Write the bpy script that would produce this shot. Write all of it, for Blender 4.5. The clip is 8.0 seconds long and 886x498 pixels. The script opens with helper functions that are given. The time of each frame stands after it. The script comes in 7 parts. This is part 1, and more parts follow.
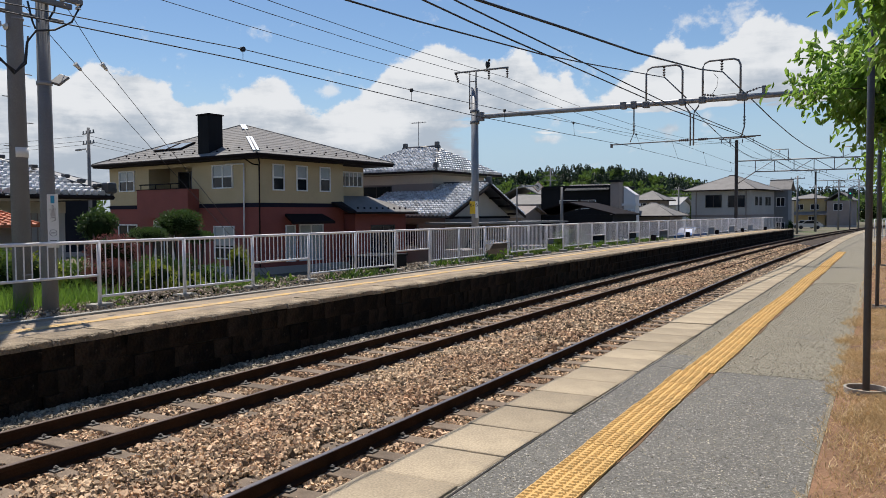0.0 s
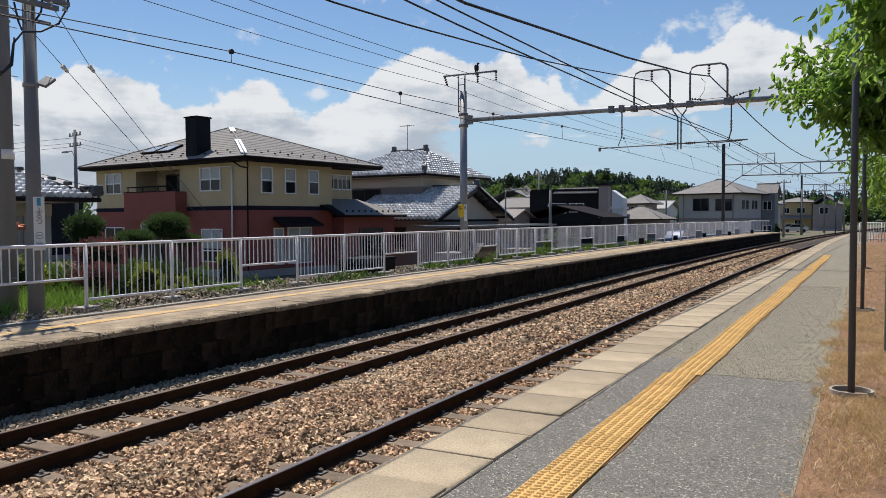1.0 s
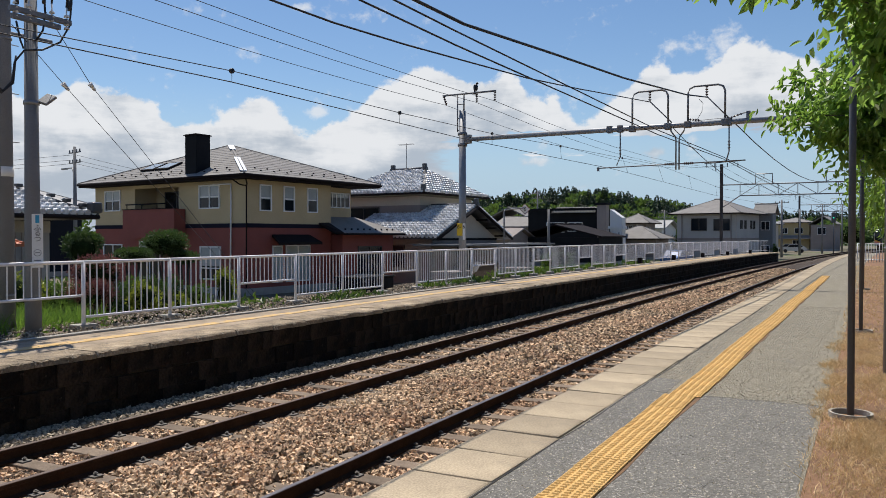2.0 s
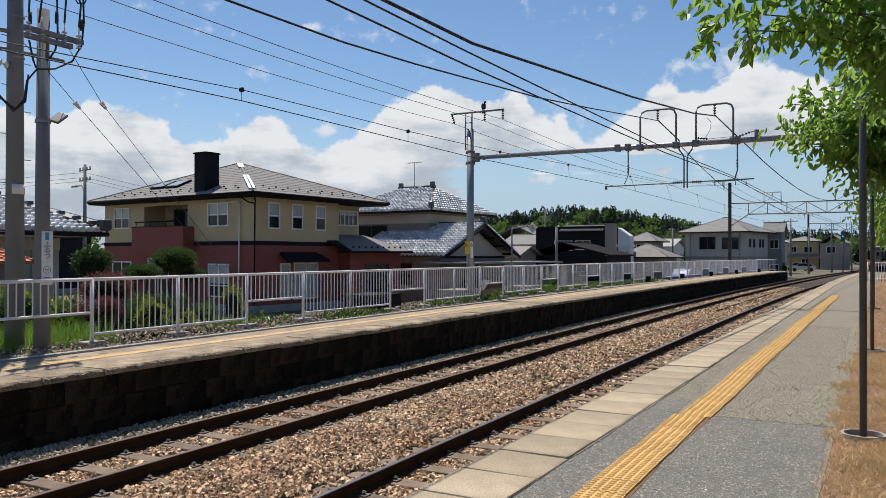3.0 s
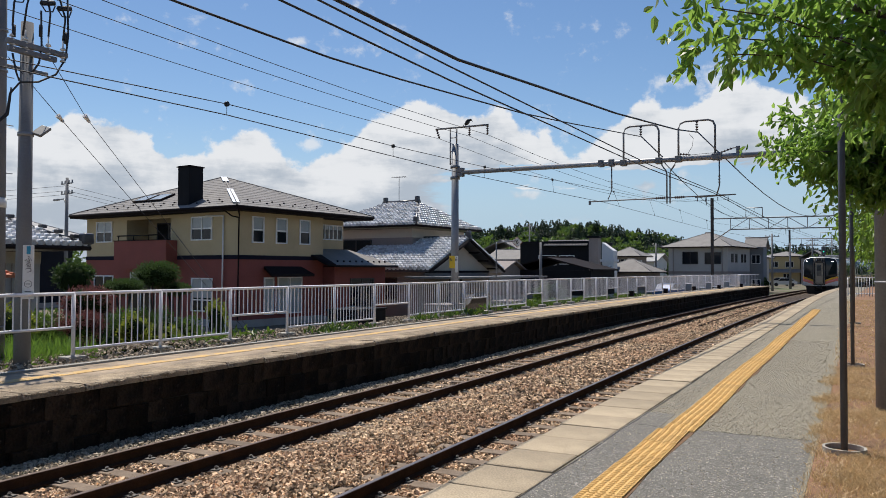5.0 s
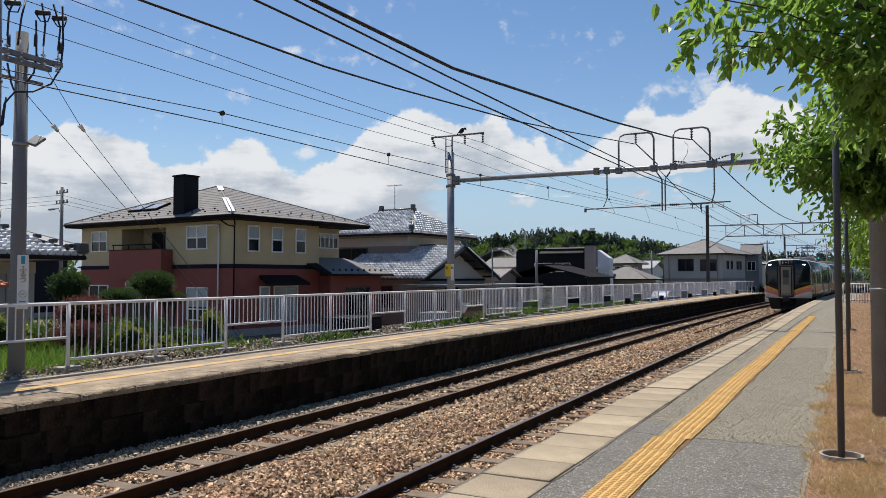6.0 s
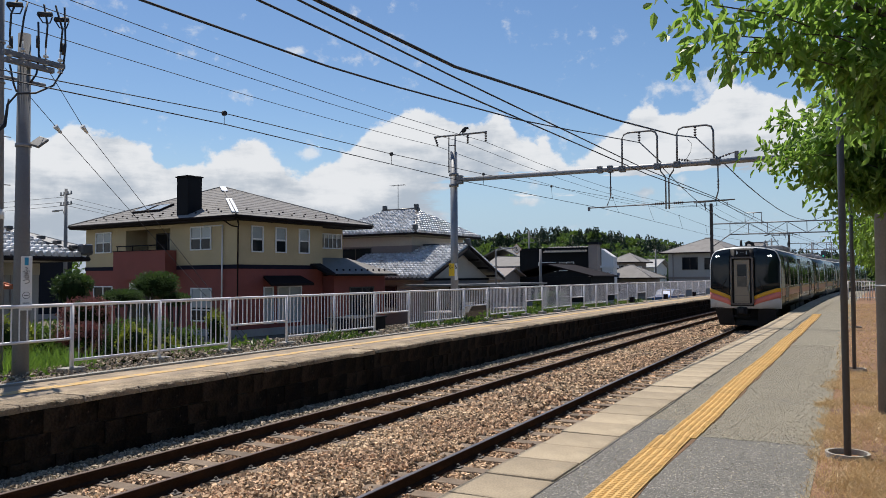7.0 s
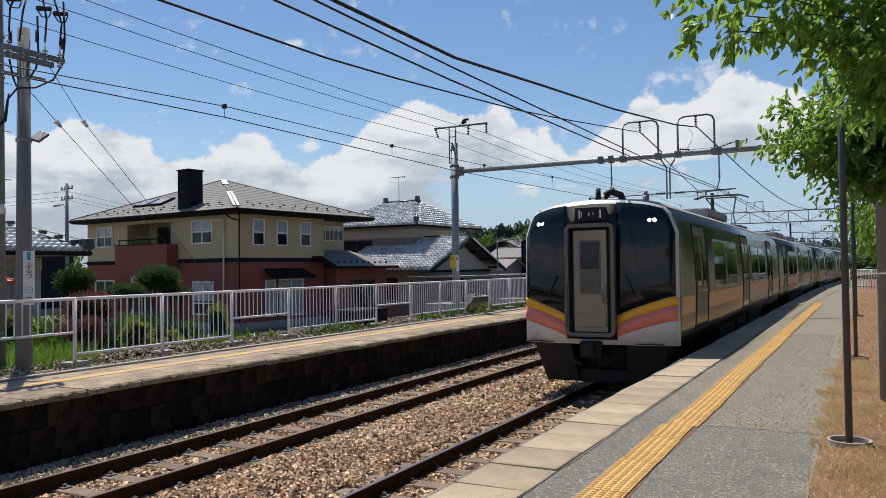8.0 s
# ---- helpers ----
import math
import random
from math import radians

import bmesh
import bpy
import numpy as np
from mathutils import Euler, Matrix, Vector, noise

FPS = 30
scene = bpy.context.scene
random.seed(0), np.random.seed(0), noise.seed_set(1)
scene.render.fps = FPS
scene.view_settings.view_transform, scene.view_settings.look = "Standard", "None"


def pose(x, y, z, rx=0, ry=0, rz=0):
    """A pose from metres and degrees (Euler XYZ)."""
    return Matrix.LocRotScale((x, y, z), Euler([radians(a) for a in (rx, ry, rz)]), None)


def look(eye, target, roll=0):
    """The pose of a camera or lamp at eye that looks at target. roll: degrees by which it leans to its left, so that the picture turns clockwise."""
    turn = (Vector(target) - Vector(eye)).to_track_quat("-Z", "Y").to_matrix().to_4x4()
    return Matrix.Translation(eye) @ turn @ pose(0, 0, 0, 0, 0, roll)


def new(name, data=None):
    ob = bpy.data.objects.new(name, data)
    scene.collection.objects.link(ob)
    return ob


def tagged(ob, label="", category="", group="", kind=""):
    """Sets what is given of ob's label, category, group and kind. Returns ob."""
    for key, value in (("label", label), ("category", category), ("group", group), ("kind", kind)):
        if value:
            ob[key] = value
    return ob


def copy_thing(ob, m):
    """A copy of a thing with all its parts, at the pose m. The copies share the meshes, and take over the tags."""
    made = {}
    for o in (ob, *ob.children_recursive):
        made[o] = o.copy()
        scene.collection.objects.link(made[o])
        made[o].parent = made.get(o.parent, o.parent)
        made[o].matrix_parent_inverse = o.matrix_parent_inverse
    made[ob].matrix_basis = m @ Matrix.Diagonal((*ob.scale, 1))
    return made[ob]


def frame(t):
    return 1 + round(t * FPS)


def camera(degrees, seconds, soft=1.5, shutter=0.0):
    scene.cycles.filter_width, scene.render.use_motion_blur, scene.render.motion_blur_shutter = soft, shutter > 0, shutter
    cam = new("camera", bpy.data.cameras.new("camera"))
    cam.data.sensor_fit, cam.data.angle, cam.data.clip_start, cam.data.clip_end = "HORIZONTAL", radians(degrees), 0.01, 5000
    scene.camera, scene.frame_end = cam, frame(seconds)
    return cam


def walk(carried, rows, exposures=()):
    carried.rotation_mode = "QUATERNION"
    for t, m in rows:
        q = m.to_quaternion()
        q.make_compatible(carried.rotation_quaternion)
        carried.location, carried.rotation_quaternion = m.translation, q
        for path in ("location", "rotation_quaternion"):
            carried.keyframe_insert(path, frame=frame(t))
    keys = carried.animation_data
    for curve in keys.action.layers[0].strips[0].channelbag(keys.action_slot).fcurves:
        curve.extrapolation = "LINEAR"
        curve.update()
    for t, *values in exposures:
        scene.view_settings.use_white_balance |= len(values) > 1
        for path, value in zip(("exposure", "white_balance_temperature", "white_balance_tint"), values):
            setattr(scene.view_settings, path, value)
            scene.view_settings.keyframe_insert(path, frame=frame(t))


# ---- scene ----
cam = camera(59.0, 8.0, soft=0.65)
# seconds, x, y, z, yaw, pitch, roll
PATH = [
    (0, -0.000, 0.000, 1.500, 29.065, -2.460, 0.400),
    (0.5, 0.005, -0.004, 1.501, 28.576, -2.546, 0.358),
    (1, 0.004, -0.009, 1.498, 28.240, -2.239, 0.326),
    (1.5, 0.005, -0.010, 1.509, 28.055, -1.637, 0.204),
    (3, -0.009, -0.002, 1.516, 28.683, 0.413, -0.086),
    (3.5, -0.008, -0.003, 1.519, 28.967, 0.724, -0.052),
    (4, -0.009, -0.001, 1.519, 28.814, 0.915, -0.062),
    (4.5, -0.006, -0.006, 1.517, 28.262, 1.125, -0.101),
    (5, -0.003, -0.024, 1.518, 27.548, 1.472, -0.172),
    (6.5, -0.009, -0.005, 1.523, 27.322, 2.154, 0.147),
    (7, -0.010, 0.009, 1.516, 27.539, 2.038, 0.343),
    (7.5, -0.006, -0.006, 1.516, 27.566, 1.764, 0.590),
    (8, -0.008, -0.001, 1.511, 27.640, 1.434, 0.779),
]
walk(cam, [(t, pose(x, y, z, 90 + p, r, w)) for t, x, y, z, w, p, r in PATH])
scene.view_settings.exposure = 0.13

# ---- daylight: sky with summer clouds, one high sun over the far platform ----
SUN_EL, SUN_AZ = radians(63.5), radians(-53.0)   # azimuth from +y towards +x
world = bpy.data.worlds.new("sky")
scene.world = world
world.use_nodes = True


def build_sky():
    nt = world.node_tree
    N, L = nt.nodes, nt.links
    N.clear()
    out = N.new("ShaderNodeOutputWorld")
    bg = N.new("ShaderNodeBackground")
    L.new(bg.outputs[0], out.inputs[0])
    sky = N.new("ShaderNodeTexSky")
    sky.sky_type = "NISHITA"
    sky.sun_disc = False
    sky.sun_elevation, sky.sun_rotation = SUN_EL, SUN_AZ
    sky.air_density, sky.dust_density, sky.ozone_density = 1.0, 0.25, 2.2
    bg.inputs[1].default_value = 0.085
    tc = N.new("ShaderNodeTexCoord")
    sep = N.new("ShaderNodeSeparateXYZ")
    L.new(tc.outputs["Generated"], sep.inputs[0])

    def math_node(op, a, b=None, clamp=False):
        m = N.new("ShaderNodeMath")
        m.operation, m.use_clamp = op, clamp
        for i, v in enumerate((a, b)):
            if v is None:
                continue
            if isinstance(v, (int, float)):
                m.inputs[i].default_value = v
            else:
                L.new(v, m.inputs[i])
        return m.outputs[0]

    def noise_at(scale, stretch, detail, rough, off=(0, 0, 0)):
        mp = N.new("ShaderNodeMapping")
        mp.inputs["Scale"].default_value = stretch
        mp.inputs["Location"].default_value = off
        L.new(tc.outputs["Generated"], mp.inputs[0])
        n = N.new("ShaderNodeTexNoise")
        n.inputs["Scale"].default_value = scale
        n.inputs["Detail"].default_value = detail
        n.inputs["Roughness"].default_value = rough
        L.new(mp.outputs[0], n.inputs["Vector"])
        return n.outputs[0]

    el = math_node("ARCSINE", sep.outputs[2])
    az = math_node("ARCTAN2", sep.outputs[0], sep.outputs[1])

    def smooth(v, lo, hi):
        m = N.new("ShaderNodeMapRange")
        m.interpolation_type = "SMOOTHSTEP"
        m.inputs[1].default_value, m.inputs[2].default_value = lo, hi
        L.new(v, m.inputs[0])
        return m.outputs[0]

    billow = noise_at(14.0, (1, 1, 1.3), 9.0, 0.56, (0.3, 0.1, 0.0))
    large = noise_at(4.0, (1, 1, 1.2), 3.0, 0.5, (1.7, 0.4, 0.2))
    fine = noise_at(46.0, (1, 1, 1.2), 6.0, 0.6)
    layers = noise_at(7.0, (1, 1, 5.0), 7.0, 0.6, (0.8, 2.3, 0.5))

    def heap(a0, w, h):
        d = math_node("DIVIDE", math_node("SUBTRACT", az, radians(a0)), radians(w))
        return math_node("MULTIPLY", math_node("EXPONENT", math_node("MULTIPLY", math_node("MULTIPLY", d, d), -1.0)), h)

    # height of the cloud bank's top against the azimuth
    top = math_node("ADD", math_node("MULTIPLY", math_node("SUBTRACT", large, 0.5), 0.04), CLOUD_TOP)
    for a0, w, h in CLOUD_HEAPS:
        top = math_node("ADD", top, heap(a0, w, radians(h)))
    edge = math_node("ADD", math_node("MULTIPLY", math_node("SUBTRACT", billow, 0.5), 0.075), math_node("MULTIPLY", math_node("SUBTRACT", fine, 0.5), 0.022))
    over = math_node("ADD", math_node("SUBTRACT", top, el), edge)
    bank = smooth(over, 0.0, 0.009)
    # blue below the bank's eastern part, with thin streaks left in it
    low = math_node("SUBTRACT", 1.0, smooth(math_node("ADD", el, math_node("MULTIPLY", math_node("SUBTRACT", layers, 0.5), 0.09)), radians(5.8), radians(8.4)))
    low = math_node("MULTIPLY", low, smooth(az, radians(-31), radians(-24)))
    low = math_node("MULTIPLY", low, smooth(math_node("MULTIPLY", az, -1.0), radians(-60), radians(-30)))
    thin = smooth(math_node("ADD", layers, math_node("MULTIPLY", low, -0.62)), 0.14, 0.30)
    bank = math_node("MULTIPLY", bank, thin)
    puff = noise_at(13.0, (1, 1, 2.2), 7.0, 0.6, (4.0, 2.0, 1.0))
    loose = math_node("MULTIPLY", smooth(puff, 0.64, 0.80), 0.6)
    for a0, e0, w, h in LOOSE_PUFFS:
        d = math_node("DIVIDE", math_node("SUBTRACT", el, radians(e0)), radians(h))
        g = math_node("MULTIPLY", heap(a0, w, 1.0), math_node("EXPONENT", math_node("MULTIPLY", math_node("MULTIPLY", d, d), -1.0)))
        g = smooth(math_node("ADD", g, math_node("MULTIPLY", math_node("SUBTRACT", math_node("ADD", billow, fine), 1.0), 2.6)), 0.30, 1.25)
        loose = math_node("MAXIMUM", loose, math_node("MULTIPLY", g, 0.75))
    dens = math_node("MAXIMUM", bank, loose)
    # white tops, greyer layered undersides
    shade = math_node("ADD", math_node("MULTIPLY", over, -4.5), math_node("ADD", math_node("MULTIPLY", billow, 1.5), math_node("MULTIPLY", fine, 0.6)))
    shade = smooth(math_node("ADD", shade, math_node("MULTIPLY", math_node("SUBTRACT", layers, 0.5), 1.6)), 0.36, 1.10)
    ramp = N.new("ShaderNodeMix")
    ramp.data_type = "RGBA"
    L.new(shade, ramp.inputs[0])
    ramp.inputs[6].default_value = (4.7, 5.35, 6.2, 1)
    ramp.inputs[7].default_value = (8.5, 8.7, 9.0, 1)
    mix = N.new("ShaderNodeMix")
    mix.data_type = "RGBA"
    L.new(dens, mix.inputs[0])
    hsv = N.new("ShaderNodeHueSaturation")
    hsv.inputs["Hue"].default_value, hsv.inputs["Saturation"].default_value, hsv.inputs["Value"].default_value = 0.503, 1.14, 1.14
    L.new(sky.outputs[0], hsv.inputs["Color"])
    haze = N.new("ShaderNodeMix")
    haze.data_type = "RGBA"
    L.new(smooth(el, 0.0, 0.20), haze.inputs[0])
    haze.inputs[6].default_value = (4.3, 5.9, 7.6, 1)
    L.new(hsv.outputs[0], haze.inputs[7])
    L.new(haze.outputs[2], mix.inputs[6])
    L.new(ramp.outputs[2], mix.inputs[7])
    L.new(mix.outputs[2], bg.inputs[0])


CLOUD_TOP = radians(8.0)
CLOUD_HEAPS = ((-58.5, 2.5, 1.4), (-53.3, 1.5, 1.2), (-50.3, 2.2, 2.1), (-42.6, 1.2, 0.9), (-41.0, 1.6, 1.8), (-38.0, 0.9, -0.5), (-33.0, 1.0, 0.8), (-28.7, 4.2, 4.4), (-23.2, 1.9, 2.7),
               (-20.0, 1.6, 1.7), (-16.6, 1.0, 1.0), (-13.2, 2.6, 4.2), (-7.0, 3.4, 5.0), (-2.0, 3.0, 2.5))
LOOSE_PUFFS = ((-42.0, 12.7, 1.6, 0.6), (-38.2, 16.0, 1.0, 0.4), (-33.2, 15.6, 1.3, 0.8), (-37.0, 8.8, 1.0, 0.5), (-9.5, 13.0, 2.4, 0.9), (-21.5, 5.4, 1.6, 0.5), (-13.0, 5.9, 0.8, 0.3))
build_sky()
sun_data = bpy.data.lights.new("sun", "SUN")
sun_data.energy, sun_data.angle, sun_data.color = 5.0, radians(0.53), (1.0, 0.93, 0.83)
sun = new("sun", sun_data)
sun.matrix_world = look((math.sin(SUN_AZ) * math.cos(SUN_EL) * 100, math.cos(SUN_AZ) * math.cos(SUN_EL) * 100, math.sin(SUN_EL) * 100), (0, 0, 0))


# ---- mesh helpers ----
def box(bm, x0, x1, y0, y1, z0, z1, m=None, bevel=0.0):
    pts = [(x, y, z) for z in (z0, z1) for y in (y0, y1) for x in (x0, x1)]
    v = [bm.verts.new(m @ Vector(p) if m else p) for p in pts]
    fs = [bm.faces.new([v[i] for i in f]) for f in ((0, 2, 3, 1), (4, 5, 7, 6), (0, 1, 5, 4), (1, 3, 7, 5), (3, 2, 6, 7), (2, 0, 4, 6))]
    if bevel:
        es = list({e for f in fs for e in f.edges})
        bmesh.ops.bevel(bm, geom=es, offset=bevel, segments=2, affect="EDGES", profile=0.5)
    return v


def rod(bm, a, b, r, seg=8, r2=None, caps=True):
    a, b = Vector(a), Vector(b)
    r2 = r if r2 is None else r2
    d = (b - a).normalized()
    s = d.cross(Vector((0, 0, 1)) if abs(d.z) < 0.9 else Vector((1, 0, 0))).normalized()
    t = d.cross(s)
    rings = []
    for p, q in ((a, r), (b, r2)):
        rings.append([bm.verts.new(p + (s * math.cos(i * 2 * math.pi / seg) + t * math.sin(i * 2 * math.pi / seg)) * q) for i in range(seg)])
    for i in range(seg):
        f = bm.faces.new((rings[0][i], rings[0][(i + 1) % seg], rings[1][(i + 1) % seg], rings[1][i]))
        f.smooth = seg > 5
    if caps:
        bm.faces.new(rings[0][::-1])
        bm.faces.new(rings[1])


def tube(bm, pts, r, seg=6):
    pts = [Vector(p) for p in pts]
    rings = []
    for i, p in enumerate(pts):
        d = (pts[min(i + 1, len(pts) - 1)] - pts[max(i - 1, 0)]).normalized()
        s = d.cross(Vector((0, 0, 1)) if abs(d.z) < 0.95 else Vector((1, 0, 0))).normalized()
        t = d.cross(s)
        rings.append([bm.verts.new(p + (s * math.cos(k * 2 * math.pi / seg) + t * math.sin(k * 2 * math.pi / seg)) * r) for k in range(seg)])
    for a, b in zip(rings, rings[1:]):
        for k in range(seg):
            f = bm.faces.new((a[k], a[(k + 1) % seg], b[(k + 1) % seg], b[k]))
            f.smooth = True
    bm.faces.new(rings[0][::-1])
    bm.faces.new(rings[-1])


def sweep(bm, profile, path, closed=True):
    """Sweeps (x, z) profile points along rows of (x, y, heading-normal nx, ny)."""
    rows = []
    for (px, py, nx, ny) in path:
        rows.append([bm.verts.new((px + nx * u, py + ny * u, w)) for u, w in profile])
    n = len(profile)
    for a, b in zip(rows, rows[1:]):
        for k in range(n if closed else n - 1):
            bm.faces.new((a[k], a[(k + 1) % n], b[(k + 1) % n], b[k]))
    if closed:
        bm.faces.new(rows[0])
        bm.faces.new(rows[-1][::-1])


def poly(bm, pts):
    return bm.faces.new([bm.verts.new(p) for p in pts])


def mesh_of(bm, name, mat):
    bmesh.ops.recalc_face_normals(bm, faces=bm.faces)
    me = bpy.data.meshes.new(name)
    bm.to_mesh(me)
    bm.free()
    if mat:
        me.materials.append(mat)
    return me


def part(name, bm, mat, parent=None, label=""):
    """One bmesh as one mesh object under a thing or under a part."""
    ob = new(name, mesh_of(bm, name, mat))
    if parent:
        ob.parent = parent
    if label:
        ob["label"] = label
    return ob


def thing(name, m, label, category, group="", kind=""):
    ob = new(name)
    ob.matrix_world = m
    return tagged(ob, label, category, group, kind)


def solid(name, bm, mat, label, category="", group="", kind="", m=None):
    ob = tagged(part(name, bm, mat), label, category, group, kind)
    if m:
        ob.matrix_world = m
    return ob


def fresh():
    return bmesh.new()


# ---- materials ----
def mat(name, col, rough=0.8, metal=0.0, var=0.25, scale=3.0, fine=40.0, bump=0.15, col2=None, spec=0.5, rnd=0.0, island=0.0, dist=0.01, stain=None, coat=0.0, speck=None):
    """A principled surface with variation at two scales, fine relief, and a shade of its own for each piece."""
    m = bpy.data.materials.new(name)
    m.use_nodes = True
    nt = m.node_tree
    N, L = nt.nodes, nt.links
    b = N["Principled BSDF"]
    b.inputs["Roughness"].default_value, b.inputs["Metallic"].default_value = rough, metal
    b.inputs["Specular IOR Level"].default_value = spec
    b.inputs["Coat Weight"].default_value = coat
    tc = N.new("ShaderNodeTexCoord")
    n1, n2 = N.new("ShaderNodeTexNoise"), N.new("ShaderNodeTexNoise")
    n1.inputs["Scale"].default_value, n1.inputs["Detail"].default_value = scale, 5
    n2.inputs["Scale"].default_value, n2.inputs["Detail"].default_value = fine, 3
    for n in (n1, n2):
        L.new(tc.outputs["Object"], n.inputs["Vector"])
    mx = N.new("ShaderNodeMix")
    mx.data_type = "RGBA"
    mr = N.new("ShaderNodeMapRange")
    mr.inputs[1].default_value, mr.inputs[2].default_value = 0.3, 0.7
    L.new(n1.outputs[0], mr.inputs[0])
    L.new(mr.outputs[0], mx.inputs[0])
    c2 = col2 or tuple(c * (1 - var) for c in col)
    mx.inputs[6].default_value, mx.inputs[7].default_value = (*col, 1), (*c2, 1)
    hsv = N.new("ShaderNodeHueSaturation")
    L.new(mx.outputs[2], hsv.inputs["Color"])
    val = N.new("ShaderNodeMapRange")
    val.inputs[1].default_value, val.inputs[2].default_value = 0.25, 0.75
    val.inputs[3].default_value, val.inputs[4].default_value = 1 - var * 0.6, 1 + var * 0.6
    L.new(n2.outputs[0], val.inputs[0])
    last = val.outputs[0]
    for amount, node, sock in ((rnd, "ShaderNodeObjectInfo", "Random"), (island, "ShaderNodeNewGeometry", "Random Per Island")):
        if amount:
            o = N.new(node)
            r = N.new("ShaderNodeMapRange")
            r.inputs[3].default_value, r.inputs[4].default_value = 1 - amount, 1 + amount
            L.new(o.outputs[sock], r.inputs[0])
            k = N.new("ShaderNodeMath")
            k.operation = "MULTIPLY"
            L.new(last, k.inputs[0])
            L.new(r.outputs[0], k.inputs[1])
            last = k.outputs[0]
    L.new(last, hsv.inputs["Value"])
    colour = hsv.outputs[0]
    for st in (stain, speck):
        if not st:
            continue
        scol, sscale, lo, hi = st
        n3 = N.new("ShaderNodeTexNoise")
        n3.inputs["Scale"].default_value, n3.inputs["Detail"].default_value, n3.inputs["Roughness"].default_value = sscale, 8, 0.65
        L.new(tc.outputs["Object"], n3.inputs["Vector"])
        r = N.new("ShaderNodeMapRange")
        r.inputs[1].default_value, r.inputs[2].default_value = lo, hi
        L.new(n3.outputs[0], r.inputs[0])
        m3 = N.new("ShaderNodeMix")
        m3.data_type = "RGBA"
        L.new(r.outputs[0], m3.inputs[0])
        L.new(colour, m3.inputs[6])
        m3.inputs[7].default_value = (*scol, 1)
        colour = m3.outputs[2]
    L.new(colour, b.inputs["Base Color"])
    if bump:
        bp = N.new("ShaderNodeBump")
        bp.inputs["Strength"].default_value, bp.inputs["Distance"].default_value = bump, dist
        L.new(n2.outputs[0], bp.inputs["Height"])
        L.new(bp.outputs[0], b.inputs["Normal"])
    return m


def glow(name, col, power):
    m = mat(name, col, 0.4, var=0.02)
    b = m.node_tree.nodes["Principled BSDF"]
    b.inputs["Emission Color"].default_value, b.inputs["Emission Strength"].default_value = (*col, 1), power
    return m


ASPHALT = mat("asphalt", (0.205, 0.182, 0.134), 0.93, var=0.75, scale=2.5, fine=70, bump=0.9, dist=0.012, col2=(0.168, 0.149, 0.111), stain=((0.118, 0.11, 0.096), 0.9, 0.55, 0.8), speck=((0.46, 0.43, 0.375), 58, 0.56, 0.62))
DARK_ASPHALT = mat("road_asphalt", (0.09, 0.09, 0.092), 0.9, var=0.3, scale=0.4, fine=60)
COPING = mat("coping_concrete", (0.44, 0.355, 0.245), 0.9, var=0.5, scale=1.5, fine=70, bump=0.4, rnd=0.13, stain=((0.22, 0.19, 0.15), 2.0, 0.55, 0.8))
CURB = mat("curb_concrete", (0.36, 0.34, 0.30), 0.9, var=0.2, fine=60)
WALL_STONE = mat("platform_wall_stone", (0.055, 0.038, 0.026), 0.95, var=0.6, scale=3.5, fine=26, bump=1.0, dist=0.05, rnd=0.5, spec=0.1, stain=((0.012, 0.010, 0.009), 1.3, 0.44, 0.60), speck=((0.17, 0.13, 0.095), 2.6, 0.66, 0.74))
EDGE_STONE = mat("worn_edge_concrete", (0.43, 0.335, 0.225), 0.95, var=0.6, scale=3.0, fine=34, bump=1.0, dist=0.03, rnd=0.2, stain=((0.17, 0.135, 0.10), 2.4, 0.50, 0.66), speck=((0.60, 0.52, 0.40), 9, 0.60, 0.70))
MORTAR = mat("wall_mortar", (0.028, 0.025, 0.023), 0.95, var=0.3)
TACTILE = mat("tactile_yellow", (0.64, 0.40, 0.14), 0.85, var=0.28, scale=2.0, fine=90, bump=0.2, rnd=0.07, stain=((0.42, 0.27, 0.10), 3.0, 0.58, 0.85))
YELLOW_LINE = mat("worn_yellow_paint", (0.66, 0.42, 0.15), 0.85, var=0.35, scale=5, stain=((0.38, 0.30, 0.21), 3.2, 0.47, 0.62), speck=((0.30, 0.24, 0.17), 14, 0.58, 0.66))
RAIL_RUST = mat("rusted_rail", (0.050, 0.028, 0.018), 0.9, spec=0.08, var=0.35, scale=5, fine=60, bump=0.2)
RAIL_TOP = mat("polished_rail_head", (0.17, 0.15, 0.15), 0.45, metal=1.0, var=0.15, scale=2)
SLEEPER = mat("weathered_wood_sleeper", (0.24, 0.18, 0.13), 0.95, var=0.4, scale=6, fine=60, bump=0.5, rnd=0.2)
RAIL_DULL = mat("dull_rail_head", (0.11, 0.065, 0.045), 0.6, var=0.3, scale=3)
FAR_TOP = mat("worn_tan_asphalt", (0.40, 0.31, 0.215), 0.95, var=0.45, scale=2.0, fine=50, bump=0.6, stain=((0.17, 0.145, 0.12), 1.2, 0.5, 0.72), speck=((0.48, 0.43, 0.36), 40, 0.60, 0.70))
# darker than the stones: the shade in their gaps is in this colour
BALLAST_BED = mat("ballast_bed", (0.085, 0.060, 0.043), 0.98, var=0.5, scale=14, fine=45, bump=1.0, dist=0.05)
STONES = mat("ballast_stones", (0.56, 0.425, 0.285), 0.95, var=0.3, scale=0.8, fine=60, bump=0.3, island=0.8, col2=(0.42, 0.275, 0.175), spec=0.2)
STONES_GREY = mat("grey_ballast_stones", (0.36, 0.30, 0.225), 0.95, var=0.25, scale=0.9, fine=60, bump=0.3, island=0.75)
